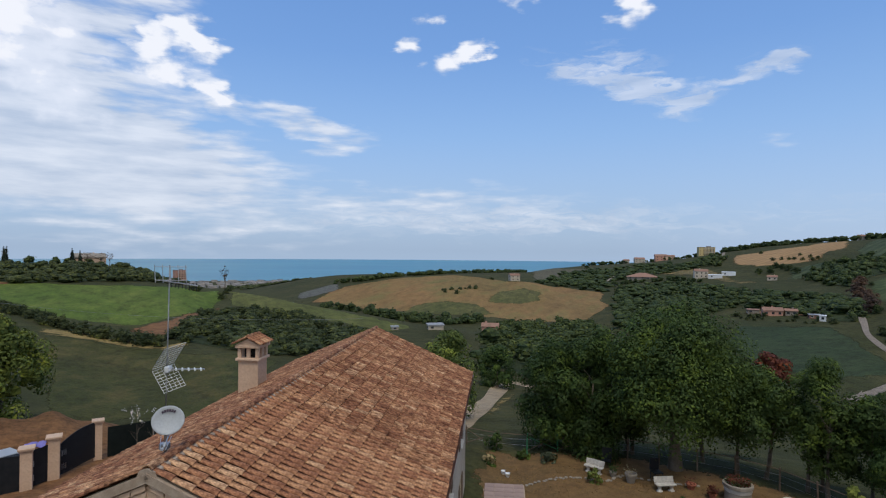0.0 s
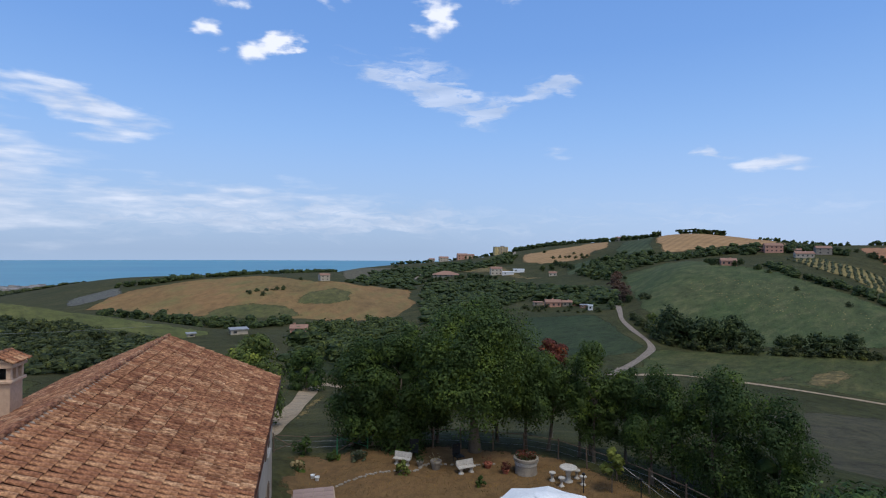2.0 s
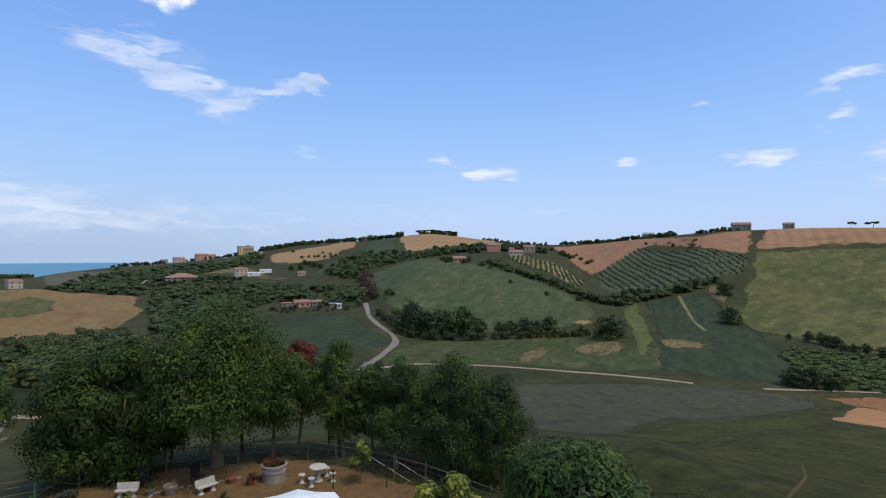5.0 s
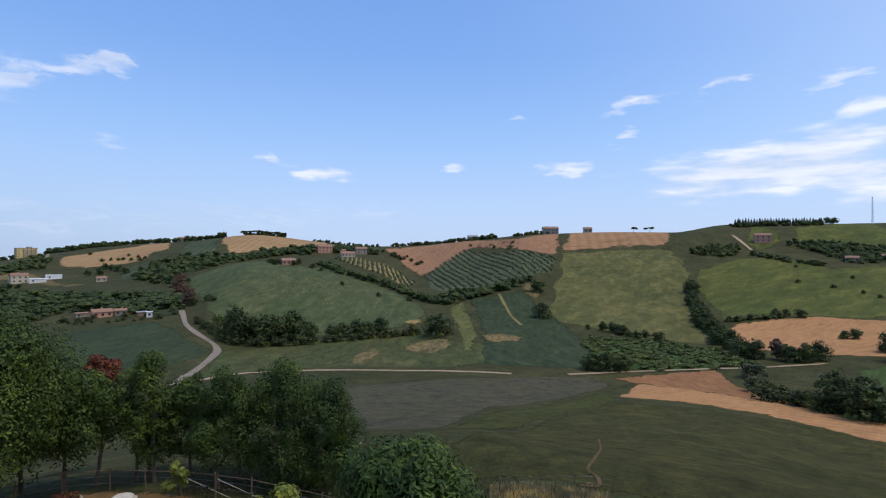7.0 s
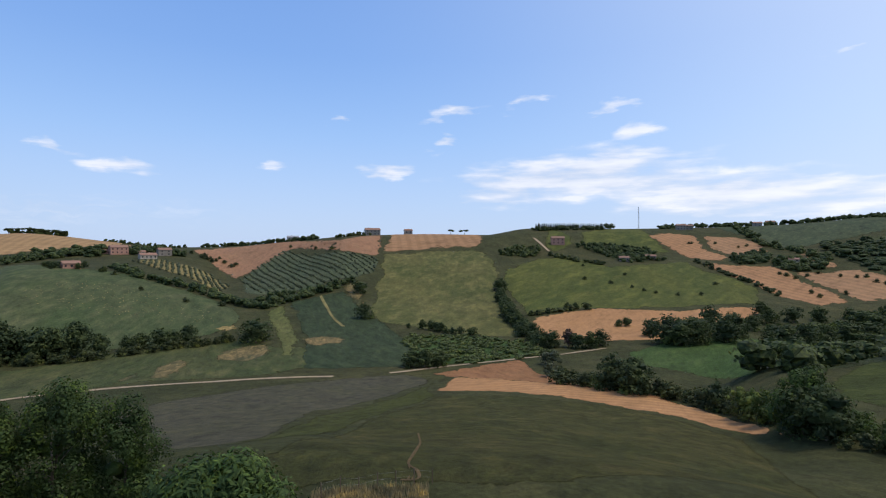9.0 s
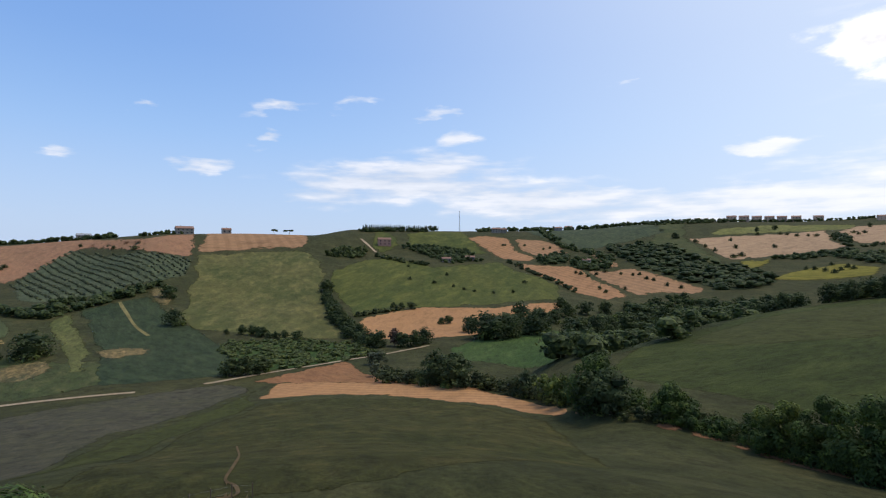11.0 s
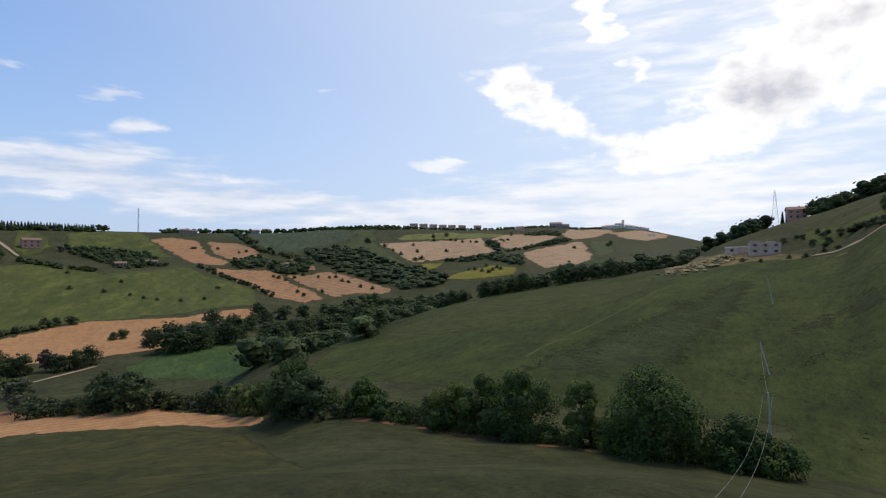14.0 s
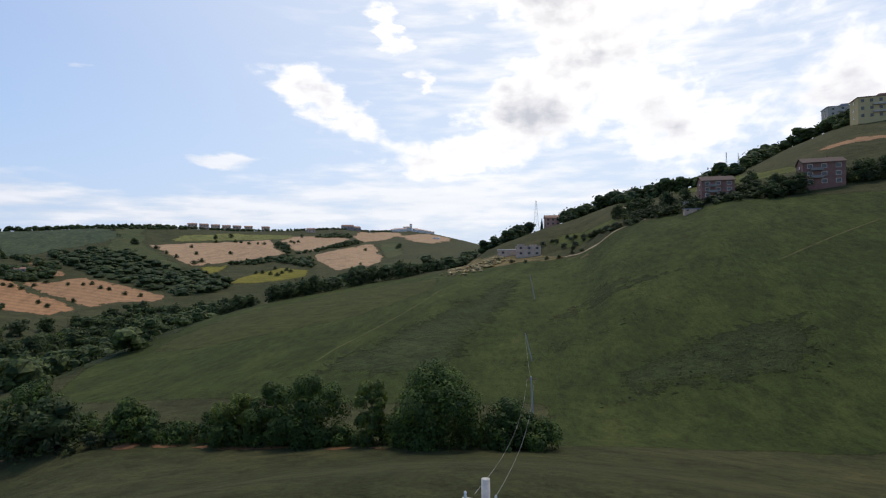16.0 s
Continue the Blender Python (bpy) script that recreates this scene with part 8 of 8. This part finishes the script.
def stone_table():
    x, y = 15.95, 24.75
    ob = thing("stone_table", "round white stone table on a turned foot", "table", x, y, gz(x, y), 0)
    part("tabletop", lathe(bmesh.new(), [(0.42, 0.70), (0.46, 0.73), (0.46, 0.77), (0.43, 0.79)], 28), "white_stone", ob)
    part("pedestal", lathe(bmesh.new(), [(0.26, 0), (0.25, 0.06), (0.15, 0.12), (0.11, 0.3), (0.16, 0.5), (0.13, 0.6), (0.24, 0.7)], 18), "white_stone", ob, smooth=True)
    for k, (sx, sy) in enumerate(((15.2, 25.1), (15.3, 24.35), (16.45, 24.15), (16.6, 24.95))):
        st = thing("stone_stool", "small round white stone stool at a garden table", "stool", sx, sy, gz(sx, sy), k * 40, "stools round the stone table")
        part("seat", lathe(bmesh.new(), [(0.15, 0.4), (0.18, 0.42), (0.18, 0.46), (0.16, 0.48)], 18), "white_stone", st)
        part("base", lathe(bmesh.new(), [(0.16, 0), (0.15, 0.05), (0.08, 0.1), (0.07, 0.25), (0.11, 0.34), (0.13, 0.41)], 14), "white_stone", st, smooth=True)


stone_table()


def spray(ob, name, seed, n, r, z0, z1, mat, size=0.1, label=""):
    rg = random.Random(seed)
    v, f = [], []
    for _ in range(n):
        a, q = rg.uniform(0, 6.283), r * math.sqrt(rg.random())
        o = Vector((q * math.cos(a), q * math.sin(a), rg.uniform(z0, z1)))
        u = Vector((rg.uniform(-1, 1), rg.uniform(-1, 1), rg.uniform(-0.5, 1))).normalized()
        w = u.cross(Vector((rg.uniform(-1, 1), rg.uniform(-1, 1), 1))).normalized()
        s = size * rg.uniform(0.6, 1.4)
        m = len(v)
        v += [o - u * s * 0.3, o + w * s, o + u * s * 0.3, o - w * s * 0.5]
        f.append((m, m + 1, m + 2, m + 3))
    c = new(name, mesh_of(name, v, f, mat))
    c.parent = ob
    return tagged(c, label)


def planter():
    x, y = 14.4, 26.5
    ob = thing("well_planter", "round rendered stone planter with a white band", "planter", x, y, gz(x, y), 0)
    part("wall", lathe(bmesh.new(), [(0.62, 0), (0.6, 0.2), (0.58, 0.5)], 26), "stone_wall", ob)
    part("band", lathe(bmesh.new(), [(0.6, 0.5), (0.62, 0.52), (0.62, 0.66), (0.6, 0.68)], 26), "white_stone", ob, "pale painted band")
    part("rim", lathe(bmesh.new(), [(0.6, 0.68), (0.68, 0.72), (0.68, 0.86), (0.58, 0.88), (0.5, 0.8)], 26), "stone_wall", ob)
    spray(ob, "flowers", 3, 420, 0.55, 0.82, 1.1, "leaf_red", 0.09, "dull red flowers and leaves")
    spray(ob, "leaves", 4, 240, 0.55, 0.82, 1.0, "leaf_oak", 0.1)


planter()


def pot(label, x, y, r, h, mat, plant=None, n=60):
    ob = thing("flower_pot", label, "flower pot", x, y, gz(x, y), 0, "flower pots in the garden")
    part("pot", lathe(bmesh.new(), [(r * 0.65, 0), (r * 0.9, h * 0.75), (r * 1.05, h * 0.8), (r * 1.05, h), (r * 0.85, h), (r * 0.8, h * 0.85)], 16), mat, ob)
    if plant:
        spray(ob, "plant", int(x * 10), n, r * 1.3, h * 0.9, h * 0.9 + 0.35, plant, 0.1)


pot("red terracotta pot beside a bench", 12.7, 27.75, 0.24, 0.3, "terracotta", "leaf_red", 30)
pot("weathered pale stone pot beside a bench", 9.9, 28.5, 0.3, 0.5, "stone_wall", "leaf_dry", 30)
pot("terracotta pot with red flowers beside a planter", 13.3, 26.75, 0.2, 0.25, "terracotta", "leaf_red", 160)
pot("dark pot with a small shrub beside a bench", 9.2, 29.2, 0.2, 0.3, "stone_wall", "leaf_oak", 60)
pot("blue-white pot on the lawn", 3.6, 29.6, 0.13, 0.22, "white_paint")
pot("small white pot on the lawn", 3.4, 29.9, 0.12, 0.2, "white_paint")


def tuft(label, x, y, h, w, seed, leaf, n=500):
    tree("shrub", label, "shrub", x, y, h, w, -0.05, seed, leaf, 6, n, 0.12, 0.02, 0.1, 3, group="shrubs in the garden")


tuft("low dark shrub on the dry lawn", 2.75, 30.8, 0.5, 1.0, 81, "leaf_dry", 500)
tuft("low dark shrub on the dry lawn", 2.8, 30.9, 0.45, 0.95, 82, "leaf_oak", 400)
tuft("green shrub in front of a bench", 8.0, 28.4, 0.8, 0.9, 83, "leaf_lime", 420)
tuft("small green shrub on the lawn", 11.3, 25.6, 0.6, 0.5, 84, "leaf_fig", 260)
tuft("grey-green shrub at the fence", 6.2, 31.3, 0.7, 1.1, 85, "leaf_olive", 420)
tuft("green shrub at the fence", 3.2, 33.4, 1.2, 1.3, 86, "leaf_oak", 500)
tuft("green shrub on the lawn", 4.9, 32.4, 0.6, 0.9, 87, "leaf_oak", 300)


def edging():
    ob = thing("stone_edging", "curved row of pale stones across the lawn", "edging", 0, 0, 0, 0, kind="structure")
    rg = random.Random(12)
    line = [(4.1, 28.4), (5.6, 28.7), (7.0, 29.0), (8.6, 28.6), (9.6, 29.2), (11.5, 28.6), (13.2, 28.0)]
    p = pchip(np.arange(7.0), np.array(line), np.linspace(0, 6, 52))
    for k, (x, y) in enumerate(p):
        bm = bmesh.new()
        bmesh.ops.create_icosphere(bm, subdivisions=1, radius=0.11)
        for v in bm.verts:
            v.co *= rg.uniform(0.75, 1.15)
            v.co.z *= 0.55
        s = part("stone", bm, "stone_wall", ob)
        s.matrix_basis = pose(x + rg.uniform(-0.09, 0.09), y + rg.uniform(-0.09, 0.09), gz(x, y) + 0.03, 0, 0, rg.uniform(0, 360))


edging()


def parasol():
    x, y = 10.85, 18.35
    ob = thing("parasol", "large open white canvas parasol in the garden", "parasol", x, y, gz(x, y), 12)
    part("pole", rod(bmesh.new(), (0, 0, 0), (0, 0, 2.65), 0.03), "timber", ob, smooth=True)
    part("base", lathe(bmesh.new(), [(0.35, 0), (0.34, 0.08), (0.08, 0.12)], 20), "concrete", ob)
    bm = bmesh.new()
    n = 8
    top = bm.verts.new((0, 0, 2.72))
    rings = []
    for q, z in ((0.6, 2.64), (1.3, 2.46), (2.1, 2.2), (2.12, 2.04)):
        rings.append([bm.verts.new((q * (1 if k % 2 == 0 else 0.9) * math.cos(6.2832 * k / (2 * n)), q * (1 if k % 2 == 0 else 0.9) * math.sin(6.2832 * k / (2 * n)), z - (0 if k % 2 == 0 else 0.03))) for k in range(2 * n)])
    for k in range(2 * n):
        bm.faces.new((top, rings[0][k], rings[0][(k + 1) % (2 * n)]))
        for a, b in zip(rings, rings[1:]):
            bm.faces.new((a[k], b[k], b[(k + 1) % (2 * n)], a[(k + 1) % (2 * n)]))
    canopy = part("canopy", bm, "canvas", ob, "white canvas canopy")
    part("vent", lathe(bmesh.new(), [(0.42, 2.69), (0.2, 2.74), (0.02, 2.77)], 16), "canvas", canopy)
    for k in range(n):
        a = 6.2832 * k / n
        part("rib", rod(bmesh.new(), (0, 0, 2.62), (2.08 * math.cos(a), 2.08 * math.sin(a), 2.16), 0.012, n=5), "timber", ob)


parasol()


def chair(x, y, turn):
    ob = thing("garden_chair", "dark garden chair behind a stone bench", "chair", x, y, gz(x, y), turn)
    part("seat", box(bmesh.new(), 0, 0, 0.42, 0.5, 0.5, 0.05, bevel=0.015), "dark_steel", ob)
    part("backrest", box(bmesh.new(), 0, 0.25, 0.75, 0.52, 0.05, 0.6, bevel=0.015), "dark_steel", ob)
    for sx in (-0.22, 0.22):
        for sy in (-0.22, 0.22):
            part("leg", rod(bmesh.new(), (sx, sy, 0), (sx, sy, 0.42), 0.018, n=6), "dark_steel", ob)


chair(11.4, 28.9, 10)
chair(9.2, 30.4, -20)


def garden_lamp(x, y, h):
    ob = thing("garden_lamp", "short black garden lamp post", "lamp", x, y, gz(x, y), 0, "garden lamps")
    part("post", rod(bmesh.new(), (0, 0, 0), (0, 0, h), 0.025), "dark_steel", ob)
    part("head", lathe(bmesh.new(), [(0.05, h), (0.09, h + 0.03), (0.09, h + 0.1), (0.03, h + 0.14)], 12), "dark_steel", ob)


garden_lamp(15.9, 23.3, 0.9)
garden_lamp(18.0, 21.6, 1.0)


def post_fence():
    """Rustic timber fence round the garden: posts, a top rail, some braces; green steel posts at the north end."""
    ob = thing("garden_fence", "rustic timber post-and-rail fence at the garden's edge", "fence", 0, 0, 0, 0)
    line = [(1.6, 34.2), (3.4, 33.7), (5.2, 33.2), (7.0, 32.9), (8.9, 32.4), (10.8, 31.7), (12.4, 31.1), (14.1, 30.1), (15.7, 29.1), (17.1, 27.6), (17.9, 25.9), (18.5, 24.1), (19.0, 22.2), (19.4, 20.2), (19.6, 18.2), (19.7, 16.2), (19.7, 14.0)]
    rg = random.Random(4)
    tops = []
    for k, (x, y) in enumerate(line):
        h = 1.15 + rg.uniform(-0.06, 0.06)
        z = gz(x, y)
        lx, ly = rg.uniform(-0.05, 0.05), rg.uniform(-0.05, 0.05)
        tops.append(Vector((x + lx, y + ly, z + h)))
        part("post", rod(bmesh.new(), (x, y, z - 0.2), (x + lx, y + ly, z + h + 0.06), 0.05, 0.04, 7), "green_post" if k in (2, 3) else "timber", ob)
    for k, (a, b) in enumerate(zip(tops, tops[1:])):
        part("rail", rod(bmesh.new(), a + Vector((0, 0, -0.06)), b + Vector((0, 0, -0.06)), 0.022, n=6), "timber", ob)
        if k in (0, 2, 3):
            part("brace", rod(bmesh.new(), a + Vector((0, 0, -0.15)), b + Vector((0, 0, -1.0)), 0.024, n=6), "green_post" if k == 2 else "timber", ob)
            part("brace", rod(bmesh.new(), a + Vector((0, 0, -1.0)), b + Vector((0, 0, -0.15)), 0.024, n=6), "timber", ob)
        for h in (0.35, 0.7):
            part("wire", rod(bmesh.new(), a + Vector((0, 0, -h)), b + Vector((0, 0, -h)), 0.006, n=4), "wire", ob)
    for x, y in ((18.0, 23.0), (18.6, 21.6)):
        z = gz(x, y)
        part("stay", rod(bmesh.new(), (x, y, z + 1.2), (x + 1.3, y - 1.8, z), 0.012, n=5), "wire", ob)


post_fence()


def field_fence():
    ob = thing("field_fence", "thin dark posts and wire along dry grass below the garden", "fence", 0, 0, 0, 0)
    rg = random.Random(14)
    last = None
    for k in range(7):
        b = radians(69 + k * 1.9)
        r = 27.5 + 0.2 * k
        x, y = r * math.sin(b), r * math.cos(b)
        z = gz(x, y)
        top = Vector((x + rg.uniform(-0.06, 0.06), y, z + 0.8 + rg.uniform(-0.15, 0.1)))
        part("post", rod(bmesh.new(), (x, y, z - 0.2), top, 0.028, 0.024, 6), "timber", ob)
        if last:
            for h in (0.1, 0.4):
                part("wire", rod(bmesh.new(), last + Vector((0, 0, -h)), top + Vector((0, 0, -h)), 0.0025, n=4), "wire", ob)
        last = top


field_fence()


def dry_grass(name, label, mat, n, b0, b1, r0, r1, h, seed):
    """Blades of long grass over a stretch of ground."""
    rg = random.Random(seed)
    v, f = [], []
    for _ in range(n):
        b, r = radians(rg.uniform(b0, b1)), rg.uniform(r0, r1)
        x, y = r * math.sin(b), r * math.cos(b)
        z = gz(x, y)
        a = rg.uniform(0, 6.283)
        w = 0.02 + 0.0004 * r
        hh = h * rg.uniform(0.5, 1.3)
        dx, dy = math.cos(a) * w, math.sin(a) * w
        lean = (rg.uniform(-0.3, 0.3) * hh, rg.uniform(-0.3, 0.3) * hh)
        m = len(v)
        v += [(x - dx, y - dy, z - 0.02), (x + dx, y + dy, z - 0.02), (x + lean[0], y + lean[1], z + hh)]
        f.append((m, m + 1, m + 2))
    tagged(new(name, mesh_of(name, v, f, mat)), label, "grass", kind="stuff")


dry_grass("dry_grass", "tall dry yellow grass along a wire fence", "leaf_dry", 2200, 68, 80, 26.3, 28.3, 0.28, 31)
dry_grass("lawn_grass", "thin dry grass on the garden lawn", "leaf_straw", 9000, 5, 44, 25, 31.5, 0.06, 34)


# ---- the drive: gate, pillars, wall and soil bank behind the house ----
def pillar(x, y, h, w=0.42):
    z = gz(x, y)
    ob = thing("gate_pillar", "tan plastered gate pillar with a moulded cap", "pillar", x, y, z, 32, "gate pillars")
    part("shaft", box(bmesh.new(), 0, 0, h / 2 - 0.1, w, w, h + 0.2, bevel=0.015), "plaster", ob)
    part("cap", box(bmesh.new(), 0, 0, h + 0.05, w + 0.2, w + 0.2, 0.1, bevel=0.025), "plaster", ob)
    part("moulding", box(bmesh.new(), 0, 0, h - 0.04, w + 0.1, w + 0.1, 0.08, bevel=0.02), "plaster", ob)
    return z + h


def steel_gate(label, a, b, h0, h1, arch):
    """A sheet-steel gate between two pillars, its top edge arched, with slotted openings."""
    a, b = Vector((*a, gz(*a))), Vector((*b, gz(*b)))
    d = b - a
    ob = thing("steel_gate", label, "gate", a.x, a.y, a.z, math.degrees(math.atan2(d.y, d.x)))
    n, w = 14, math.hypot(d.x, d.y)
    bm = bmesh.new()
    rows = []
    for k in range(n + 1):
        u = k / n
        top = h0 + (h1 - h0) * u + arch * math.sin(math.pi * u)
        rows.append([bm.verts.new((u * w, s, z)) for s in (-0.02, 0.02) for z in (0.06, top)])
    for p, q in zip(rows, rows[1:]):
        bm.faces.new((p[0], q[0], q[1], p[1])), bm.faces.new((p[2], p[3], q[3], q[2]))
        bm.faces.new((p[1], q[1], q[3], p[3])), bm.faces.new((p[0], p[2], q[2], q[0]))
    bm.faces.new((rows[0][0], rows[0][1], rows[0][3], rows[0][2])), bm.faces.new((rows[-1][0], rows[-1][2], rows[-1][3], rows[-1][1]))
    panel = part("panel", bm, "dark_steel", ob)
    for u in (0.16, 0.2, 0.24):
        for z in (0.45, 1.15):
            part("slot", box(bmesh.new(), u * w, -0.025, z, 0.03, 0.012, 0.3), "galvanised", panel)
    part("rail", box(bmesh.new(), w / 2, 0, 0.12, w, 0.06, 0.06), "dark_steel", ob)


P1, P2, P3 = (-19.6, 31.2), (-19.9, 28.1), (-20.4, 26.9)
pillar(*P1, 2.2), pillar(*P2, 2.15, 0.5), pillar(*P3, 2.0, 0.5)
steel_gate("dark blue-grey sheet-steel drive gate with an arched top", P2, P1, 1.5, 2.0, 0.25)
steel_gate("dark sheet-steel garden gate between plastered pillars", P3, P2, 1.75, 1.85, 0.08)
steel_gate("dark sheet-steel panel beside a gate pillar", (-23.5, 25.2), P3, 2.1, 2.0, 0.0)


def net_fence():
    ob = thing("screen_fence", "dark green shade-net fence on thin posts", "fence", 0, 0, 0, 0)
    line = [(-19.3, 31.6), (-17.6, 33.4), (-15.8, 35.0), (-13.8, 36.4), (-11.8, 37.6)]
    for (ax, ay), (bx, by) in zip(line, line[1:]):
        bm = bmesh.new()
        q = [bm.verts.new(p) for p in ((ax, ay, gz(ax, ay) - 0.1), (bx, by, gz(bx, by) - 0.1), (bx, by, gz(bx, by) + 1.75), (ax, ay, gz(ax, ay) + 1.75))]
        f = bm.faces.new(q)
        bmesh.ops.solidify(bm, geom=[f], thickness=0.03)
        part("net", bm, "shade_net", ob)
        part("post", rod(bmesh.new(), (bx, by, gz(bx, by) - 0.1), (bx, by, gz(bx, by) + 1.9), 0.03, n=6), "galvanised", ob)


net_fence()


def oleander(x, y, h, seed):
    ob = thing("oleander", "thin tree with white blossom beside a net fence", "tree", x, y, gz(x, y), 0, "blossoming trees")
    part("trunk", trunk_mesh(seed, h * 0.85, 0.035, 0.2, 5, 0.5, 6), "bark", ob)
    rg = random.Random(seed)
    v, f = [], []
    for _ in range(13):
        c = Vector((rg.gauss(0, 0.42), rg.gauss(0, 0.42), h * rg.uniform(0.72, 1.02)))
        for _ in range(rg.randrange(4, 9)):
            o = c + Vector((rg.gauss(0, 0.07), rg.gauss(0, 0.07), rg.gauss(0, 0.06)))
            d = Vector((rg.gauss(0, 1), rg.gauss(0, 1), rg.gauss(0, 1))).normalized()
            u = d.orthogonal().normalized() * rg.uniform(0.02, 0.038)
            w = d.cross(u)
            m = len(v)
            v += [tuple(o - u), tuple(o - w), tuple(o + u), tuple(o + w), tuple(o + d * 0.025)]
            f += [(m + i, m + (i + 1) % 4, m + 4) for i in range(4)]
    c = new("blossom", mesh_of("blossom", v, f, "blossom"))
    c.parent = ob


oleander(-16.2, 31.0, 2.9, 91)
oleander(-17.6, 31.6, 2.7, 92)
tree("shrub", "small rust-brown shrub beside a fence", "shrub", -14.6, 32.6, 2.4, 1.2, 0.8, 93, "leaf_red", 6, 160, 0.14, 0.025, 0.2, 3)


def soil_bank():
    bm = bmesh.new()
    bmesh.ops.create_grid(bm, x_segments=30, y_segments=18, size=1)
    cx, cy = -28.5, 36.8
    for v in bm.verts:
        u, w = v.co.x, v.co.y
        h = max(0, 1 - u * u) * max(0, 1 - w * w)
        x, y = cx + u * 6.5 - w * 1.2, cy + w * 3.2 + u * 1.8
        v.co = (x, y, gz(x, y) - 0.08 + 2.2 * h ** 0.8 * (0.85 + 0.3 * noise.noise(Vector((x * 0.5, y * 0.5, 0)))))
    me = bpy.data.meshes.new("soil_bank")
    bm.to_mesh(me)
    bm.free()
    me.materials.append(MAT["dirt"])
    tagged(new("soil_bank", me), "heap of bare reddish soil beside a pine", "soil bank", kind="structure")


soil_bank()


def car():
    x, y = -23.0, 28.6
    ob = thing("car", "silver-grey parked car behind a gate", "car", x, y, gz(x, y), 60)
    bm = box(bmesh.new(), 0, 0, 0.62, 4.1, 1.7, 0.6, bevel=0.16)
    part("body", bm, "car_paint", ob, smooth=True)
    bm = box(bmesh.new(), -0.15, 0, 1.14, 2.3, 1.5, 0.55, bevel=0.12)
    for v in bm.verts:
        if v.co.z > 1.14:
            v.co.x = -0.15 + (v.co.x + 0.15) * 0.72
            v.co.y *= 0.86
    part("cabin", bm, "window_dark", ob, "dark glazed cabin", True)
    part("roof", box(bmesh.new(), -0.15, 0, 1.42, 1.55, 1.25, 0.05, bevel=0.02), "car_paint", ob)
    for sx in (-1.3, 1.3):
        for sy in (-0.78, 0.78):
            w = part("wheel", rod(bmesh.new(), (sx, sy - 0.1, 0.31), (sx, sy + 0.1, 0.31), 0.31, n=18), "dark_steel", ob)
            part("rim", rod(bmesh.new(), (sx, sy - 0.105, 0.31), (sx, sy + 0.105, 0.31), 0.19, n=14), "galvanised", w)


car()


def cloth():
    x, y = -20.5, 27.6
    bm = bmesh.new()
    bmesh.ops.create_grid(bm, x_segments=14, y_segments=10, size=0.5)
    for v in bm.verts:
        v.co = (v.co.x * 0.9, v.co.y * 0.7, 0.14 * noise.noise(Vector((v.co.x * 5, v.co.y * 5, 2))) - 0.35 * max(0, abs(v.co.y) - 0.22))
    me = bpy.data.meshes.new("draped_cloth")
    bm.to_mesh(me)
    bm.free()
    me.materials.append(MAT["cloth"])
    ob = new("draped_cloth", me)
    ob.matrix_basis = pose(x, y, gz(x, y) + 2.05, 0, 0, 30)
    tagged(ob, "crumpled violet-blue cloth draped over a gate", "cloth")
    md = ob.modifiers.new("thick", "SOLIDIFY")
    md.thickness = 0.02


cloth()


# ---- the power line below the garden ----
def near_pole():
    x, y = 4.53, -10.32
    z = gz(x, y)
    ob = thing("concrete_pole", "white-grey concrete power pole with steel fittings", "pole", x, y, z, 10)
    part("post", rod(bmesh.new(), (0, 0, -0.3), (0, 0, 7.5 - z), 0.13, 0.09, 16), "white_stone", ob, smooth=True)
    part("cross_arm", box(bmesh.new(), 0.12, -0.05, 7.02 - z, 0.8, 0.05, 0.05), "galvanised", ob)
    for dx in (-0.2, 0.45):
        part("insulator", lathe(bmesh.new(), [(0.02, 7.04 - z), (0.035, 7.08 - z), (0.02, 7.11 - z), (0.035, 7.14 - z), (0.015, 7.18 - z)], 10, dx, -0.05), "white_paint", ob)
    return Vector((x, y, 7.15))


def cable(label, a, b, sag, r=0.012):
    """One hanging cable, a thin tube."""
    a, b = Vector(a), Vector(b)
    bm = bmesh.new()
    n, prev = 22, None
    side = (b - a).cross(Vector((0, 0, 1))).normalized()
    for k in range(n + 1):
        u = k / n
        p = a.lerp(b, u) - Vector((0, 0, sag * 4 * u * (1 - u)))
        ring = [bm.verts.new(p + (side * math.cos(q) + Vector((0, 0, 1)) * math.sin(q)) * r) for q in (0, 1.2566, 2.5133, 3.7699, 5.0265)]
        if prev:
            for j in range(5):
                bm.faces.new((prev[j], prev[(j + 1) % 5], ring[(j + 1) % 5], ring[j]))
        prev = ring
    me = bpy.data.meshes.new("power_cable")
    bm.to_mesh(me)
    bm.free()
    me.materials.append(MAT["wire"])
    tagged(new("power_cable", me), label, "cable", group="cables of the power line")


head = near_pole()
gp = gz(22.0, -65.0) + 7.2
for off in (-0.4, 0.5):
    cable("thin grey cable between power poles", head + Vector((off * 0.5, 0, 0)), (22.25 + off, -65.0, gp), 1.6, 0.007)
cable("thin grey cable running past the garden", head + Vector((0.2, 0, -0.1)), (-30, -14, 6.2), 0.6, 0.006)
cable("thin grey cable between power poles", (22.3, -65, gp), (37.4, -105.9, gz(35.9, -105.9) + 5.3), 0.8, 0.012)
cable("thin grey cable across the field behind the house", (-60, 70, 5.2), (-9, 62, 4.2), 1.0, 0.012)
